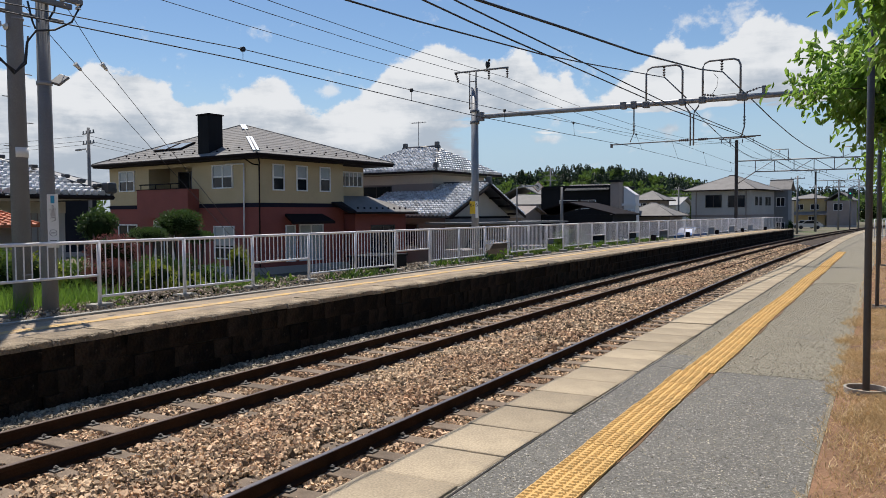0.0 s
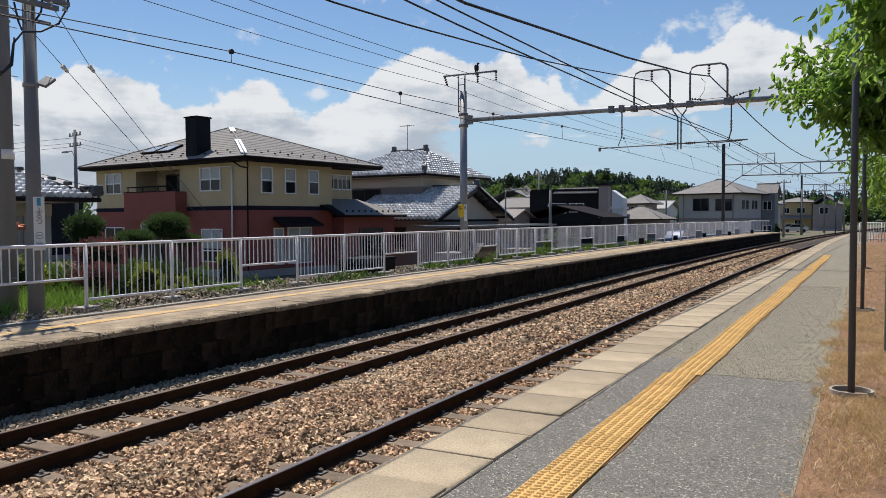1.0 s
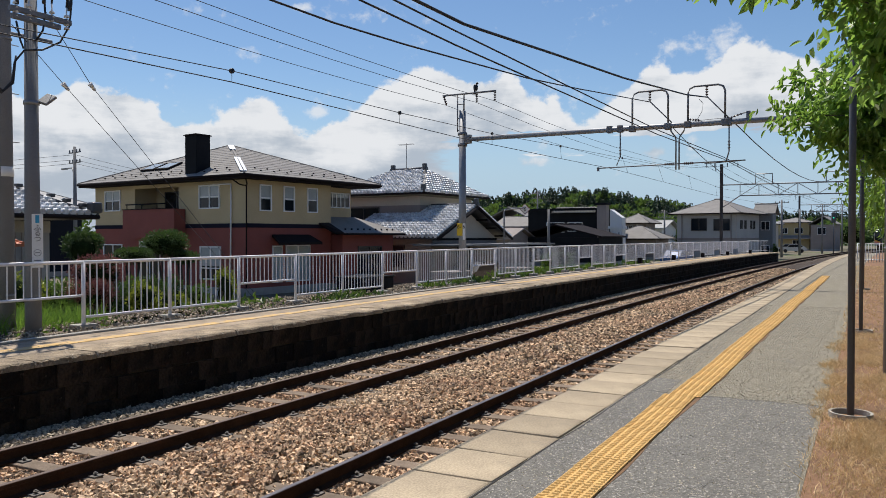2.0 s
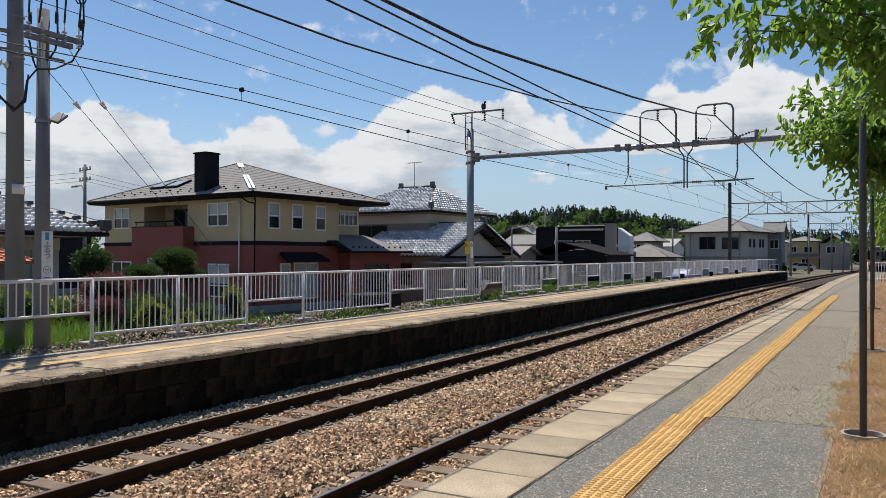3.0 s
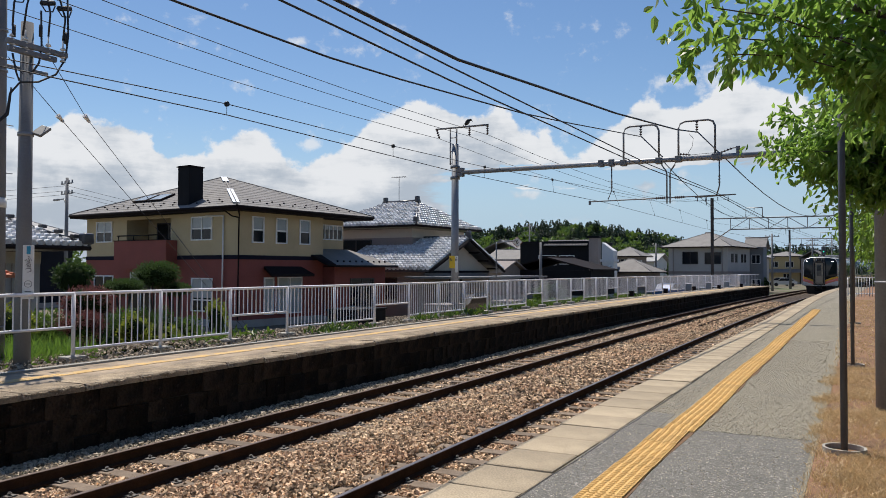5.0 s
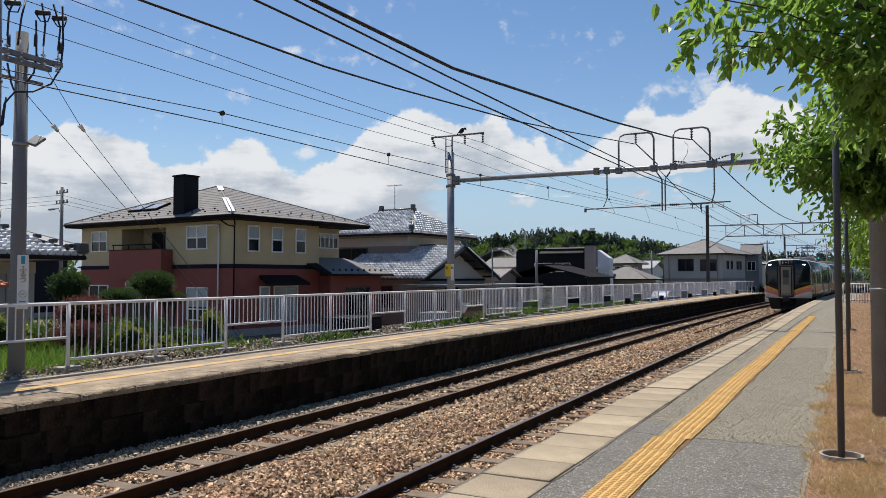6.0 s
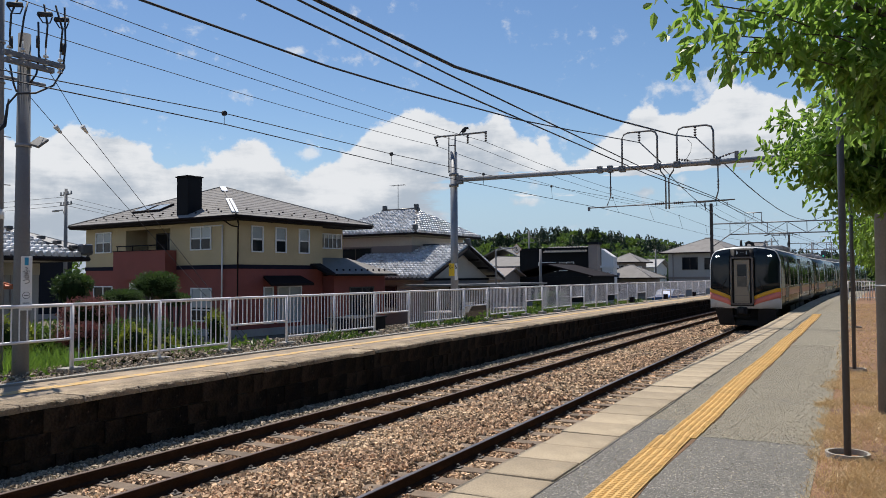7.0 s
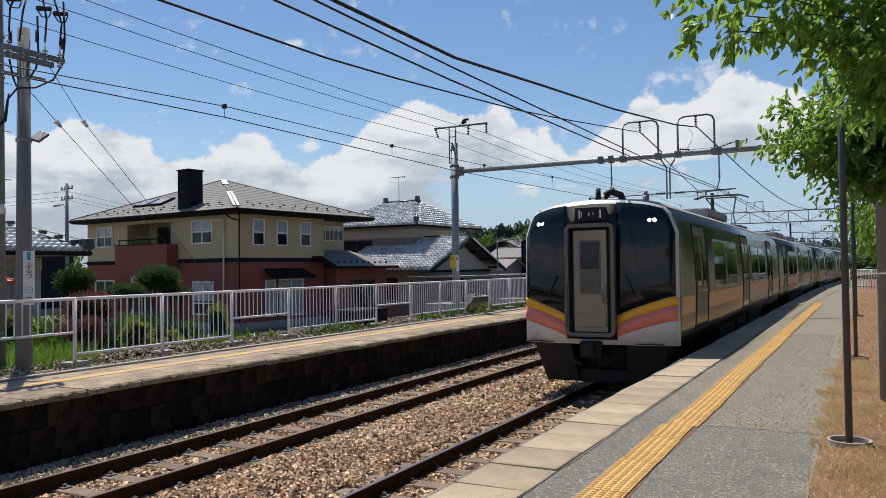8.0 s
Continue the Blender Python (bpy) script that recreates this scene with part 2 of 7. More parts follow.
GROUND = mat("ground_soil", (0.17, 0.145, 0.10), 0.98, var=0.35, scale=0.5, fine=25, bump=0.6, dist=0.03, stain=((0.07, 0.10, 0.03), 0.15, 0.5, 0.62))
GRAVEL = mat("gravel_verge", (0.23, 0.18, 0.13), 0.97, var=0.4, scale=3, fine=40, bump=0.9, dist=0.03)
DRY_SOIL = mat("dry_soil", (0.27, 0.15, 0.085), 0.98, var=0.35, scale=1.2, fine=40, bump=0.7, dist=0.02, stain=((0.13, 0.075, 0.045), 1.6, 0.48, 0.68))
WHITE_STEEL = mat("white_painted_steel", (0.82, 0.80, 0.82), 0.45, var=0.10, scale=4, fine=50, bump=0.05, stain=((0.45, 0.36, 0.28), 7, 0.66, 0.8))
GREY_STEEL = mat("galvanised_steel", (0.30, 0.31, 0.33), 0.5, metal=0.5, var=0.2, scale=3, fine=40, bump=0.05)
DARK_STEEL = mat("dark_painted_steel", (0.075, 0.08, 0.09), 0.5, var=0.2, bump=0.05)
WEATHERED_STEEL = mat("weathered_grey_steel", (0.20, 0.205, 0.215), 0.55, var=0.2, scale=3, bump=0.08, metal=0.2)
CONCRETE_POLE = mat("concrete_pole", (0.215, 0.215, 0.22), 0.85, var=0.22, scale=1.5, fine=50, bump=0.2)
RUST_STEEL = mat("brown_steel_post", (0.05, 0.042, 0.04), 0.7, var=0.3)
WIRE = mat("wire_black", (0.022, 0.024, 0.03), 0.6, var=0.1, bump=0)
PORCELAIN = mat("insulator_porcelain", (0.72, 0.72, 0.70), 0.25, var=0.1, bump=0)
PORCELAIN_DARK = mat("brown_insulator", (0.07, 0.045, 0.04), 0.3, var=0.1, bump=0)


# ---- plan: tracks run along +y and bend to the right past BEND ----
BEND, RADIUS = 21.0, 1000.0
RAIL_Z = -0.75
NEAR_TRACK, FAR_TRACK = -4.04, -7.48
TOWN_Z = -1.25


def bend(y):
    return max(0.0, y - BEND) ** 2 / (2 * RADIUS)


def drift(y):
    """The near platform runs slightly off the track's straight and bends further on."""
    return 0.0100 * max(0.0, y - 4.0) + max(0.0, y - 40.0) ** 2 / 1700


def line(x, y0, y1, step=2.0, b=bend):
    n = max(1, int((y1 - y0) / step))
    rows = []
    for i in range(n + 1):
        y = y0 + (y1 - y0) * i / n
        s = (b(y + 0.5) - b(y - 0.5))
        k = 1 / math.hypot(1, s)
        rows.append((x + b(y), y, k, -s * k))
    return rows


def fence_bend(y):
    return max(0.0, y - 32.0) ** 2 / 712.0


# ground sheet to the horizon, the town's level
bm = fresh()
box(bm, -2600, 2600, -1500, 3000, TOWN_Z - 0.5, TOWN_Z)
solid("ground", bm, GROUND, "earth and grass ground around the station and the town", "ground", kind="structure")
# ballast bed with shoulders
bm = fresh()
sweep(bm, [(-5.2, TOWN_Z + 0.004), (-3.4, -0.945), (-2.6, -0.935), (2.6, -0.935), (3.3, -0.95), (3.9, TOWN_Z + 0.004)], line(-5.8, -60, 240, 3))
solid("ballast_bed", bm, BALLAST_BED, "rust-brown bed of crushed stone under the tracks, darkened as gap shade", "ground", kind="structure")


def platform_body(name, x_face, width, y0, y1, z, label, side):
    """side: +1 body reaches to larger x from the face."""
    bm = fresh()
    prof = [(0.06 * side, TOWN_Z), (0.06 * side, z - 0.18), (0.55 * side, z - 0.012), (width * side, z - 0.012), (width * side, TOWN_Z)]
    sweep(bm, prof, line(x_face, y0, y1, 3, drift if side > 0 else bend))
    return solid(name, bm, ASPHALT if side > 0 else FAR_TOP, label, "platform", kind="structure")


near_platform = platform_body("platform_near", -2.6, 2.28, -25, 82, 0.0, "grey worn asphalt station platform with pale concrete edge", 1)
far_platform = platform_body("platform_far", -9.14, 2.0, -25, 83.6, -0.04, "old station platform with dark stone face and worn asphalt top", -1)
# strip behind the far platform, under the fence, and the dry verge of the near one
bm = fresh()
sweep(bm, [(-5.6, TOWN_Z), (-3.4, -0.16), (-2.005, -0.052), (-2.005, TOWN_Z)], line(-9.14, -25, 83.6, 3))
solid("gravel_verge", bm, GRAVEL, "gravel and soil strip along the fence", "ground", kind="structure")
bm = fresh()
sweep(bm, [(2.284, TOWN_Z), (2.284, -0.006), (7.0, 0.02), (12.0, -0.1), (14.0, TOWN_Z)], line(-2.6, -25, 84, 3, drift))
verge = solid("verge", bm, DRY_SOIL, "bare dry brown soil strip beside the platform", "ground", kind="structure")
# platform curb line on the far platform
bm = fresh()
sweep(bm, [(-2.0, -0.4), (-2.0, -0.02), (-1.86, -0.02), (-1.86, -0.4)], line(-9.14, -25, 83.4, 3))
solid("curb", bm, CURB, "thin pale concrete curb along the far platform", "curb", kind="structure")
bm = fresh()
sweep(bm, [(-1.30, -0.06), (-1.30, -0.046), (-1.06, -0.046), (-1.06, -0.06)], line(-9.14, -25, 80, 2))
solid("yellow_line", bm, YELLOW_LINE, "worn yellow painted line on the far platform", "marking", kind="structure")
# cracked seam beside the coping
bm = fresh()
random.seed(4)
seam = [(x + random.uniform(-0.012, 0.012), y, a, b) for x, y, a, b in line(-2.0, -10, 80, 0.5, drift)]
sweep(bm, [(-0.007, -0.02), (-0.007, -0.0085), (0.007, -0.0085), (0.007, -0.02)], seam)
solid("seam", bm, MORTAR, "dark cracked seam between asphalt and concrete edge", "seam", kind="structure")


# ---- rails ----
def rail_thing(x, y0, y1, label, head):
    ob = thing("rail", Matrix(), label, "rail", "rails of the two tracks")
    rows = line(x, y0, y1, 4)
    bm = fresh()
    z = RAIL_Z
    sweep(bm, [(-0.062, z - 0.153), (-0.062, z - 0.14), (-0.01, z - 0.12), (-0.01, z - 0.045), (-0.033, z - 0.035), (-0.033, z - 0.004), (0.033, z - 0.004), (0.033, z - 0.035), (0.01, z - 0.045), (0.01, z - 0.12), (0.062, z - 0.14), (0.062, z - 0.153)], rows)
    part("rail_web", bm, RAIL_RUST, ob)
    bm = fresh()
    sweep(bm, [(-0.03, z - 0.006), (-0.024, z), (0.024, z), (0.03, z - 0.006)], rows)
    part("rail_head", bm, head, ob)
    return ob


G = 0.566
for c in (NEAR_TRACK, FAR_TRACK):
    for s in (-G, G):
        rail_thing(c + s + (0.04 if c == NEAR_TRACK else 0.0), -60, 240, "rusty brown steel rail with a worn shiny head" if c == NEAR_TRACK else "rusty brown steel rail with a dull head", RAIL_TOP if c == NEAR_TRACK else RAIL_DULL)
bm = fresh()
sweep(bm, [(-0.06, -0.9), (-0.03, -0.79), (0.03, -0.79), (0.06, -0.9)], line(-5.75, 34, 62, 3))
solid("spare_rail", bm, RAIL_RUST, "short rusty rail lying loose between the tracks", "rail")


# ---- white fence on the far platform ----
FENCE_X = -12.1
POST_Y = [9.17 + 1.955 * k for k in range(-4, 36)]


def fence_panel(y0, y1, x0, x1, low, post):
    ob = thing("fence_panel", Matrix(), "white painted steel fence panel with a raised lower rail" if low > 0.25 else "white painted steel fence panel with close upright bars", "fence", "white fence panels of the far platform")
    top, bot = 1.07, -0.04 + low
    bm = fresh()
    rod(bm, (x0, y0, -0.12), (x0, y0, top), 0.035, 8)
    part("post", bm, WHITE_STEEL, ob)
    for z, nm in ((top, "top_rail"), (bot, "bottom_rail")):
        bm = fresh()
        rod(bm, (x0, y0, z), (x1, y1, z), 0.03 if z == top else 0.024, 8)
        part(nm, bm, WHITE_STEEL, ob)
    n = 14
    d = Vector((x1 - x0, y1 - y0, 0))
    bm = fresh()
    rod(bm, (0, 0, bot), (0, 0, top), 0.0125, 6, caps=False)
    me = mesh_of(bm, "bar", WHITE_STEEL)
    for i in range(1, n):
        b = new("bar", me)
        b.location = (x0 + d.x * i / n, y0 + d.y * i / n, 0)
        b.parent = ob
    if y0 < 40:
        bm = fresh()
        box(bm, x0 - 0.13, x0 + 0.13, y0 - 0.2, y0 + 0.2, -0.2, -0.02, bevel=0.015)
        part("foot_block", bm, CURB, ob, "grey concrete foot")
    return ob


random.seed(11)
for k in range(len(POST_Y) - 1):
    ya, yb = POST_Y[k], POST_Y[k + 1]
    if yb > 83:
        break
    raised = k == 3 or (k > 5 and k % 3 == 0)
    fence_panel(ya, yb, FENCE_X + fence_bend(ya), FENCE_X + fence_bend(yb), 0.52 if raised else 0.14, True)


fence_panel(83.9, 83.95, -10.14, -8.25, 0.14, True)


# ---- the train: four stainless cars on the near track ----
STAINLESS = mat("brushed_stainless", (0.30, 0.29, 0.24), 0.27, metal=0.95, var=0.12, scale=1.2, fine=24, bump=0.04)
TRAIN_WHITE = mat("train_front_white", (0.66, 0.68, 0.70), 0.35, var=0.08, bump=0.03, stain=((0.42, 0.40, 0.36), 3, 0.62, 0.85))
TRAIN_YELLOW = mat("train_yellow_band", (0.85, 0.45, 0.03), 0.4, var=0.06, bump=0)
TRAIN_PINK = mat("train_pink_band", (0.80, 0.24, 0.19), 0.4, var=0.06, bump=0)
TRAIN_GLASS = mat("train_dark_glass", (0.008, 0.014, 0.020), 0.05, var=0.2, scale=1.0, bump=0, spec=0.35)
TRAIN_BLACK = mat("train_black_gear", (0.014, 0.014, 0.016), 0.75, var=0.3, scale=5, bump=0.2)
TRAIN_ROOF = mat("train_roof_grey", (0.33, 0.33, 0.33), 0.7, var=0.2, scale=1.5)
END_DOOR_STEEL = mat("end_door_steel", (0.29, 0.26, 0.205), 0.45, metal=0.45, var=0.15, scale=2, bump=0.05)
DOOR_STEEL = mat("door_steel", (0.20, 0.185, 0.155), 0.5, metal=0.6, var=0.15, scale=2, bump=0.05)
GANGWAY = mat("gangway_steel", (0.17, 0.155, 0.14), 0.5, metal=0.5, var=0.2, scale=3, bump=0.1)
# side stripe films: band colours made darker, with the side's shade included
SIDE_YELLOW_SHADED = mat("side_yellow_film_shaded", (0.50, 0.30, 0.09), 0.32, metal=0.75, var=0.12, scale=1.0, bump=0.02)
SIDE_PINK_SHADED = mat("side_pink_film_shaded", (0.46, 0.23, 0.16), 0.32, metal=0.75, var=0.12, scale=1.0, bump=0.02)
DOOR_BLIND = mat("door_lower_glass", (0.10, 0.10, 0.085), 0.2, var=0.3, scale=4, bump=0)
RUBBER = mat("black_rubber", (0.015, 0.015, 0.016), 0.8, var=0.1, bump=0)
HEADLIGHT = glow("headlight_lit", (1.0, 0.97, 0.85), 10.0)
DISPLAY = glow("display_letters", (0.55, 0.62, 0.68), 0.12)
BODY_PROFILE = [(-1.36, 0.84), (-1.43, 1.15), (-1.45, 1.75), (-1.43, 2.45), (-1.37, 3.02), (-1.30, 3.2), (-1.12, 3.34), (-0.7, 3.44), (0, 3.48)]
BODY_PROFILE += [(-x, z) for x, z in BODY_PROFILE[-2::-1]]


def side_x(z):
    pts = [(z0, -x0) for x0, z0 in BODY_PROFILE[:6]]
    for (za, xa), (zb, xb) in zip(pts, pts[1:]):
        if za <= z <= zb:
            return xa + (xb - xa) * (z - za) / (zb - za)
    return 1.3


def side_panel(bm, s, y0, y1, z0, z1, out, steps=4):
    """A slab that follows the car's side, s = -1 or 1."""
    grid = []
    for i in range(steps + 1):
        z = z0 + (z1 - z0) * i / steps
        x = side_x(z)
        grid.append([bm.verts.new((s * (x + o), y, z)) for o in (-0.02, out) for y in (y0, y1)])
    for a, b in zip(grid, grid[1:]):
        bm.faces.new((a[2], a[3], b[3], b[2]))
        bm.faces.new((a[0], a[2], b[2], b[0]))
        bm.faces.new((a[1], b[1], b[3], a[3]))
    bm.faces.new((grid[0][0], grid[0][1], grid[0][3], grid[0][2]))
    bm.faces.new((grid[-1][0], grid[-1][2], grid[-1][3], grid[-1][1]))


def ring_panel(bm, s, y0, y1, z0, z1, w, out):
    side_panel(bm, s, y0, y1, z1 - w, z1, out, 1)
    side_panel(bm, s, y0, y1, z0, z0 + w, out, 1)
    side_panel(bm, s, y0, y0 + w, z0 + w, z1 - w, out, 3)
    side_panel(bm, s, y1 - w, y1, z0 + w, z1 - w, out, 3)


def top_z(x):
    a = abs(x)
    return 3.47 - 0.05 * (a / 0.7) ** 2 if a < 0.7 else 3.42 - 0.10 * ((a - 0.7) / 0.45) ** 1.6 if a < 1.15 else 3.32 - 0.5 * ((a - 1.15) / 0.27) ** 2


def nose_y(x, z):
    return 0.16 * (abs(x) / 1.42) ** 2.4 + 0.10 * max(0.0, z - 1.6) ** 2 / 3.4


def front_strip(bm, xa, xb, lo, hi, out, n=10, rows=4, back=None):
    """A sheet of the car's front between the heights lo(x) and hi(x), out metres proud, closed behind."""
    cols = []
    for i in range(n + 1):
        x = xa + (xb - xa) * i / n
        col = []
        for j in range(rows + 1):
            z = lo(x) + (hi(x) - lo(x)) * j / rows
            col.append(bm.verts.new((x, nose_y(x, z) - out, z)))
        for j in (rows, 0):
            z = hi(x) if j else lo(x)
            col.append(bm.verts.new((x, back or nose_y(x, z) + 0.05, z)))
        cols.append(col)
    k = rows + 3
    for a, b in zip(cols, cols[1:]):
        for j in range(k):
            f = bm.faces.new((a[j], b[j], b[(j + 1) % k], a[(j + 1) % k]))
            f.smooth = j < rows
    bm.faces.new(cols[0])
    bm.faces.new(cols[-1][::-1])


def car(first):
    ob = thing("train_car", Matrix(), "silver leading train car with black front and yellow-pink bands" if first else "silver stainless commuter train car with yellow-pink stripe", "train car", "cars of the train")
    L0, L1 = (0.35, 19.6) if first else (0.0, 19.6)
    bm = fresh()
    rows = [(0, y, 1, 0) for y in (L0, L1)]
    sweep(bm, BODY_PROFILE, rows)
    for f in bm.faces:
        f.smooth = len(f.verts) == 4
    part("body", bm, STAINLESS, ob)
    bm = fresh()
    sweep(bm, [(-1.16, 3.325), (-1.0, 3.42), (-0.7, 3.49), (0, 3.53), (0.7, 3.49), (1.0, 3.42), (1.16, 3.325)], [(0, L0 + 0.35, 1, 0), (0, L1 - 0.1, 1, 0)])
    part("roof", bm, TRAIN_ROOF, ob, "dull grey roof")
    for y0, y1 in ((7.2, 10.4),) if first else ((5.0, 8.2), (11.5, 14.7)):
        bm = fresh()
        box(bm, -0.85, 0.85, y0, y1, 3.5, 3.74, bevel=0.06)
        part("air_conditioner", bm, TRAIN_ROOF, ob, "grey roof air conditioner box")
    doors = (1.74, 8.75, 15.6) if first else (1.6, 8.9, 16.3)
    wins = ((4.0, 5.7), (5.85, 7.6), (10.75, 12.6), (12.75, 14.6)) if first else ((3.9, 5.8), (5.95, 7.8), (11.2, 13.1), (13.3, 15.2))
    for s in (-1, 1):
        for y in doors:
            for k in (0, 1):
                bm = fresh()
                side_panel(bm, s, y + 0.66 * k + 0.012, y + 0.66 * k + 0.648, 1.1, 3.02, 0.006)
                leaf = part("door", bm, DOOR_STEEL, ob)
                bm = fresh()
                side_panel(bm, s, y + 0.66 * k + 0.14, y + 0.66 * k + 0.52, 1.86, 2.82, 0.012)
                part("door_glass", bm, TRAIN_GLASS, leaf)
            bm = fresh()
            ring_panel(bm, s, y - 0.06, y + 1.38, 1.05, 3.08, 0.055, 0.02)
            part("door_frame", bm, RUBBER, ob)
        for a, b in wins:
            bm = fresh()
            side_panel(bm, s, a, b, 1.80, 2.78, 0.008)
            glass = part("window", bm, TRAIN_GLASS, ob)
            bm = fresh()
            ring_panel(bm, s, a - 0.05, b + 0.05, 1.75, 2.83, 0.05, 0.016)
            part("window_frame", bm, STAINLESS, glass)
        # coloured waist stripe between the doors
        edges = [0.35 if first else 0.1] + [e for y in doors for e in (y - 0.07, y + 1.39)] + [19.5]
        for a, b in zip(edges[::2], edges[1::2]):
            for z0, z1, m, nm in ((1.58, 1.70, SIDE_YELLOW_SHADED, "yellow_stripe"), (1.38, 1.58, SIDE_PINK_SHADED, "pink_stripe")):
                bm = fresh()
                side_panel(bm, s, a, b, z0, z1, 0.004, 2)
                part(nm, bm, m, ob)
        # gear under the floor and skirts
        bm = fresh()
        for y0, y1 in ((5.6, 8.2), (8.6, 10.6), (11.2, 13.6)):
            box(bm, min(s * 0.55, s * 1.28), max(s * 0.55, s * 1.28), y0, y1, 0.30, 0.84, bevel=0.02)
        part("equipment_box", bm, TRAIN_BLACK, ob)
    for y in (3.0, 16.6):
        bm = fresh()
        box(bm, -0.95, 0.95, y - 1.5, y + 1.5, 0.42, 0.62, bevel=0.03)
        bogie = part("bogie", bm, TRAIN_BLACK, ob)
        for dy in (-1.05, 1.05):
            for x in (-0.60, 0.50):
                bm = fresh()
                rod(bm, (x, y + dy, 0.43), (x + 0.10, y + dy, 0.43), 0.43, 20)
                part("wheel", bm, RAIL_RUST, bogie)
    bm = fresh()
    rod(bm, (-0.7, 19.6, 2.0), (-0.7, 20.02, 2.0), 0.02, 6)
    box(bm, -0.6, 0.6, 19.55, 20.05, 0.95, 3.05)
    if not first:
        box(bm, -0.6, 0.6, -0.02, 0.02, 0.95, 3.05)
    part("gangway_bellows", bm, RUBBER, ob)
    if not first:
        return ob
    # front
    gx = -0.09
    ln = lambda x: 1.36 + 0.36 * min(1.0, max(0.0, (abs(x - gx) - 0.45) / 0.93)) ** 0.8
    bm = fresh()
    front_strip(bm, -1.41, 1.41, lambda x: 0.86, lambda x: max(1.0, top_z(x)), 0.0, 24, 6, 0.36)
    part("front_shell", bm, TRAIN_WHITE, ob, "white painted front shell")
    for xa, xb in ((-1.385, gx - 0.47), (gx + 0.47, 1.385)):
        bm = fresh()
        front_strip(bm, xa, xb, lambda x: ln(x) + 0.004, lambda x: top_z(x) - 0.045 - 0.35 * max(0, abs(x) - 1.2), 0.012, 10, 6)
        part("windscreen", bm, TRAIN_GLASS, ob, "dark glossy windscreen")
        bm = fresh()
        front_strip(bm, *((-1.41, xb) if xa < 0 else (xa, 1.41)), lambda x: ln(x) - 0.16, lambda x: ln(x), 0.010, 10, 2)
        part("yellow_band", bm, TRAIN_YELLOW, ob)
        bm = fresh()
        front_strip(bm, *((-1.41, xb) if xa < 0 else (xa, 1.41)), lambda x: ln(x) - 0.36 - 0.05 * abs(x), lambda x: ln(x) - 0.162, 0.010, 10, 2)
        part("pink_band", bm, TRAIN_PINK, ob)
        bm = fresh()
        xc = (xa + xb) / 2
        box(bm, xc - 0.36, xc + 0.30, nose_y(xc, 0.9) - 0.022, 0.1, 0.875, 0.892)
        part("apron_slot", bm, RUBBER, ob)
    bm = fresh()
    front_strip(bm, gx - 0.47, gx + 0.47, lambda x: 0.95, lambda x: top_z(x) - 0.07, 0.012, 6, 4)
    part("centre_panel", bm, TRAIN_BLACK, ob)
    # gangway frame and door
    bm = fresh()
    outer, inner = [], []
    for (cx, cz, a0) in ((0.34, 2.92, 0), (-0.34, 2.92, 90), (-0.34, 1.12, 180), (0.34, 1.12, 270)):
        for k in range(4):
            a = radians(a0 + k * 30)
            outer.append((gx + cx + 0.12 * math.cos(a), cz + 0.12 * math.sin(a)))
            inner.append((gx + cx + 0.05 * math.cos(a), cz + 0.05 * math.sin(a)))
    n = len(outer)
    loops = [[bm.verts.new((x, y, z)) for x, z in pts] for pts, y in ((outer, 0.06), (outer, -0.10), (inner, -0.10), (inner, 0.04))]
    for a, b in zip(loops, loops[1:]):
        for i in range(n):
            bm.faces.new((a[i], a[(i + 1) % n], b[(i + 1) % n], b[i]))
    part("gangway_frame", bm, GANGWAY, ob, "dark steel gangway frame")
    bm = fresh()
    box(bm, gx - 0.31, gx + 0.31, -0.035, 0.05, 1.08, 2.92, bevel=0.01)
    door = part("front_door", bm, END_DOOR_STEEL, ob, "bare steel end door with a window")
    bm = fresh()
    box(bm, gx - 0.20, gx + 0.20, -0.043, 0.0, 1.76, 2.74, bevel=0.008)
    part("window_frame", bm, GANGWAY, door)
    for z0, z1, m in ((2.22, 2.71, TRAIN_GLASS), (1.79, 2.19, DOOR_BLIND)):
        bm = fresh()
        box(bm, gx - 0.175, gx + 0.175, -0.048, 0.0, z0, z1, bevel=0.004)
        part("door_window", bm, m, door)
    for z in (1.16, 1.40):
        bm = fresh()
        box(bm, gx - 0.27, gx + 0.27, -0.040, 0.0, z, z + 0.012)
        part("kick_rail", bm, GANGWAY, door)
    bm = fresh()
    tube(bm, [(gx + 0.24, -0.04, 1.62), (gx + 0.24, -0.09, 1.64), (gx + 0.24, -0.09, 1.78), (gx + 0.24, -0.04, 1.80)], 0.012)
    part("door_handle", bm, STAINLESS, door)
    for x in (-0.3, 0.22):
        bm = fresh()
        tube(bm, [(gx + x * 1.45, -0.11, 1.2), (gx + x * 1.45, -0.15, 1.25), (gx + x * 1.45, -0.15, 1.9), (gx + x * 1.45, -0.11, 1.95)], 0.012)
        part("grab_rail", bm, STAINLESS, ob)
    bm = fresh()
    box(bm, gx - 0.29, gx + 0.29, 0.02, 0.2, 3.09, 3.34, bevel=0.01)
    disp = part("destination_display", bm, TRAIN_BLACK, ob, "black destination display with pale bars")
    for x, w, h in ((-0.20, 0.022, 0.15), (-0.16, 0.014, 0.09), (-0.02, 0.018, 0.05), (0.06, 0.014, 0.04), (0.19, 0.022, 0.15)):
        bm = fresh()
        box(bm, gx + x - w / 2, gx + x + w / 2, 0.012, 0.03, 3.215 - h / 2, 3.215 + h / 2)
        part("display_bar", bm, DISPLAY, disp)
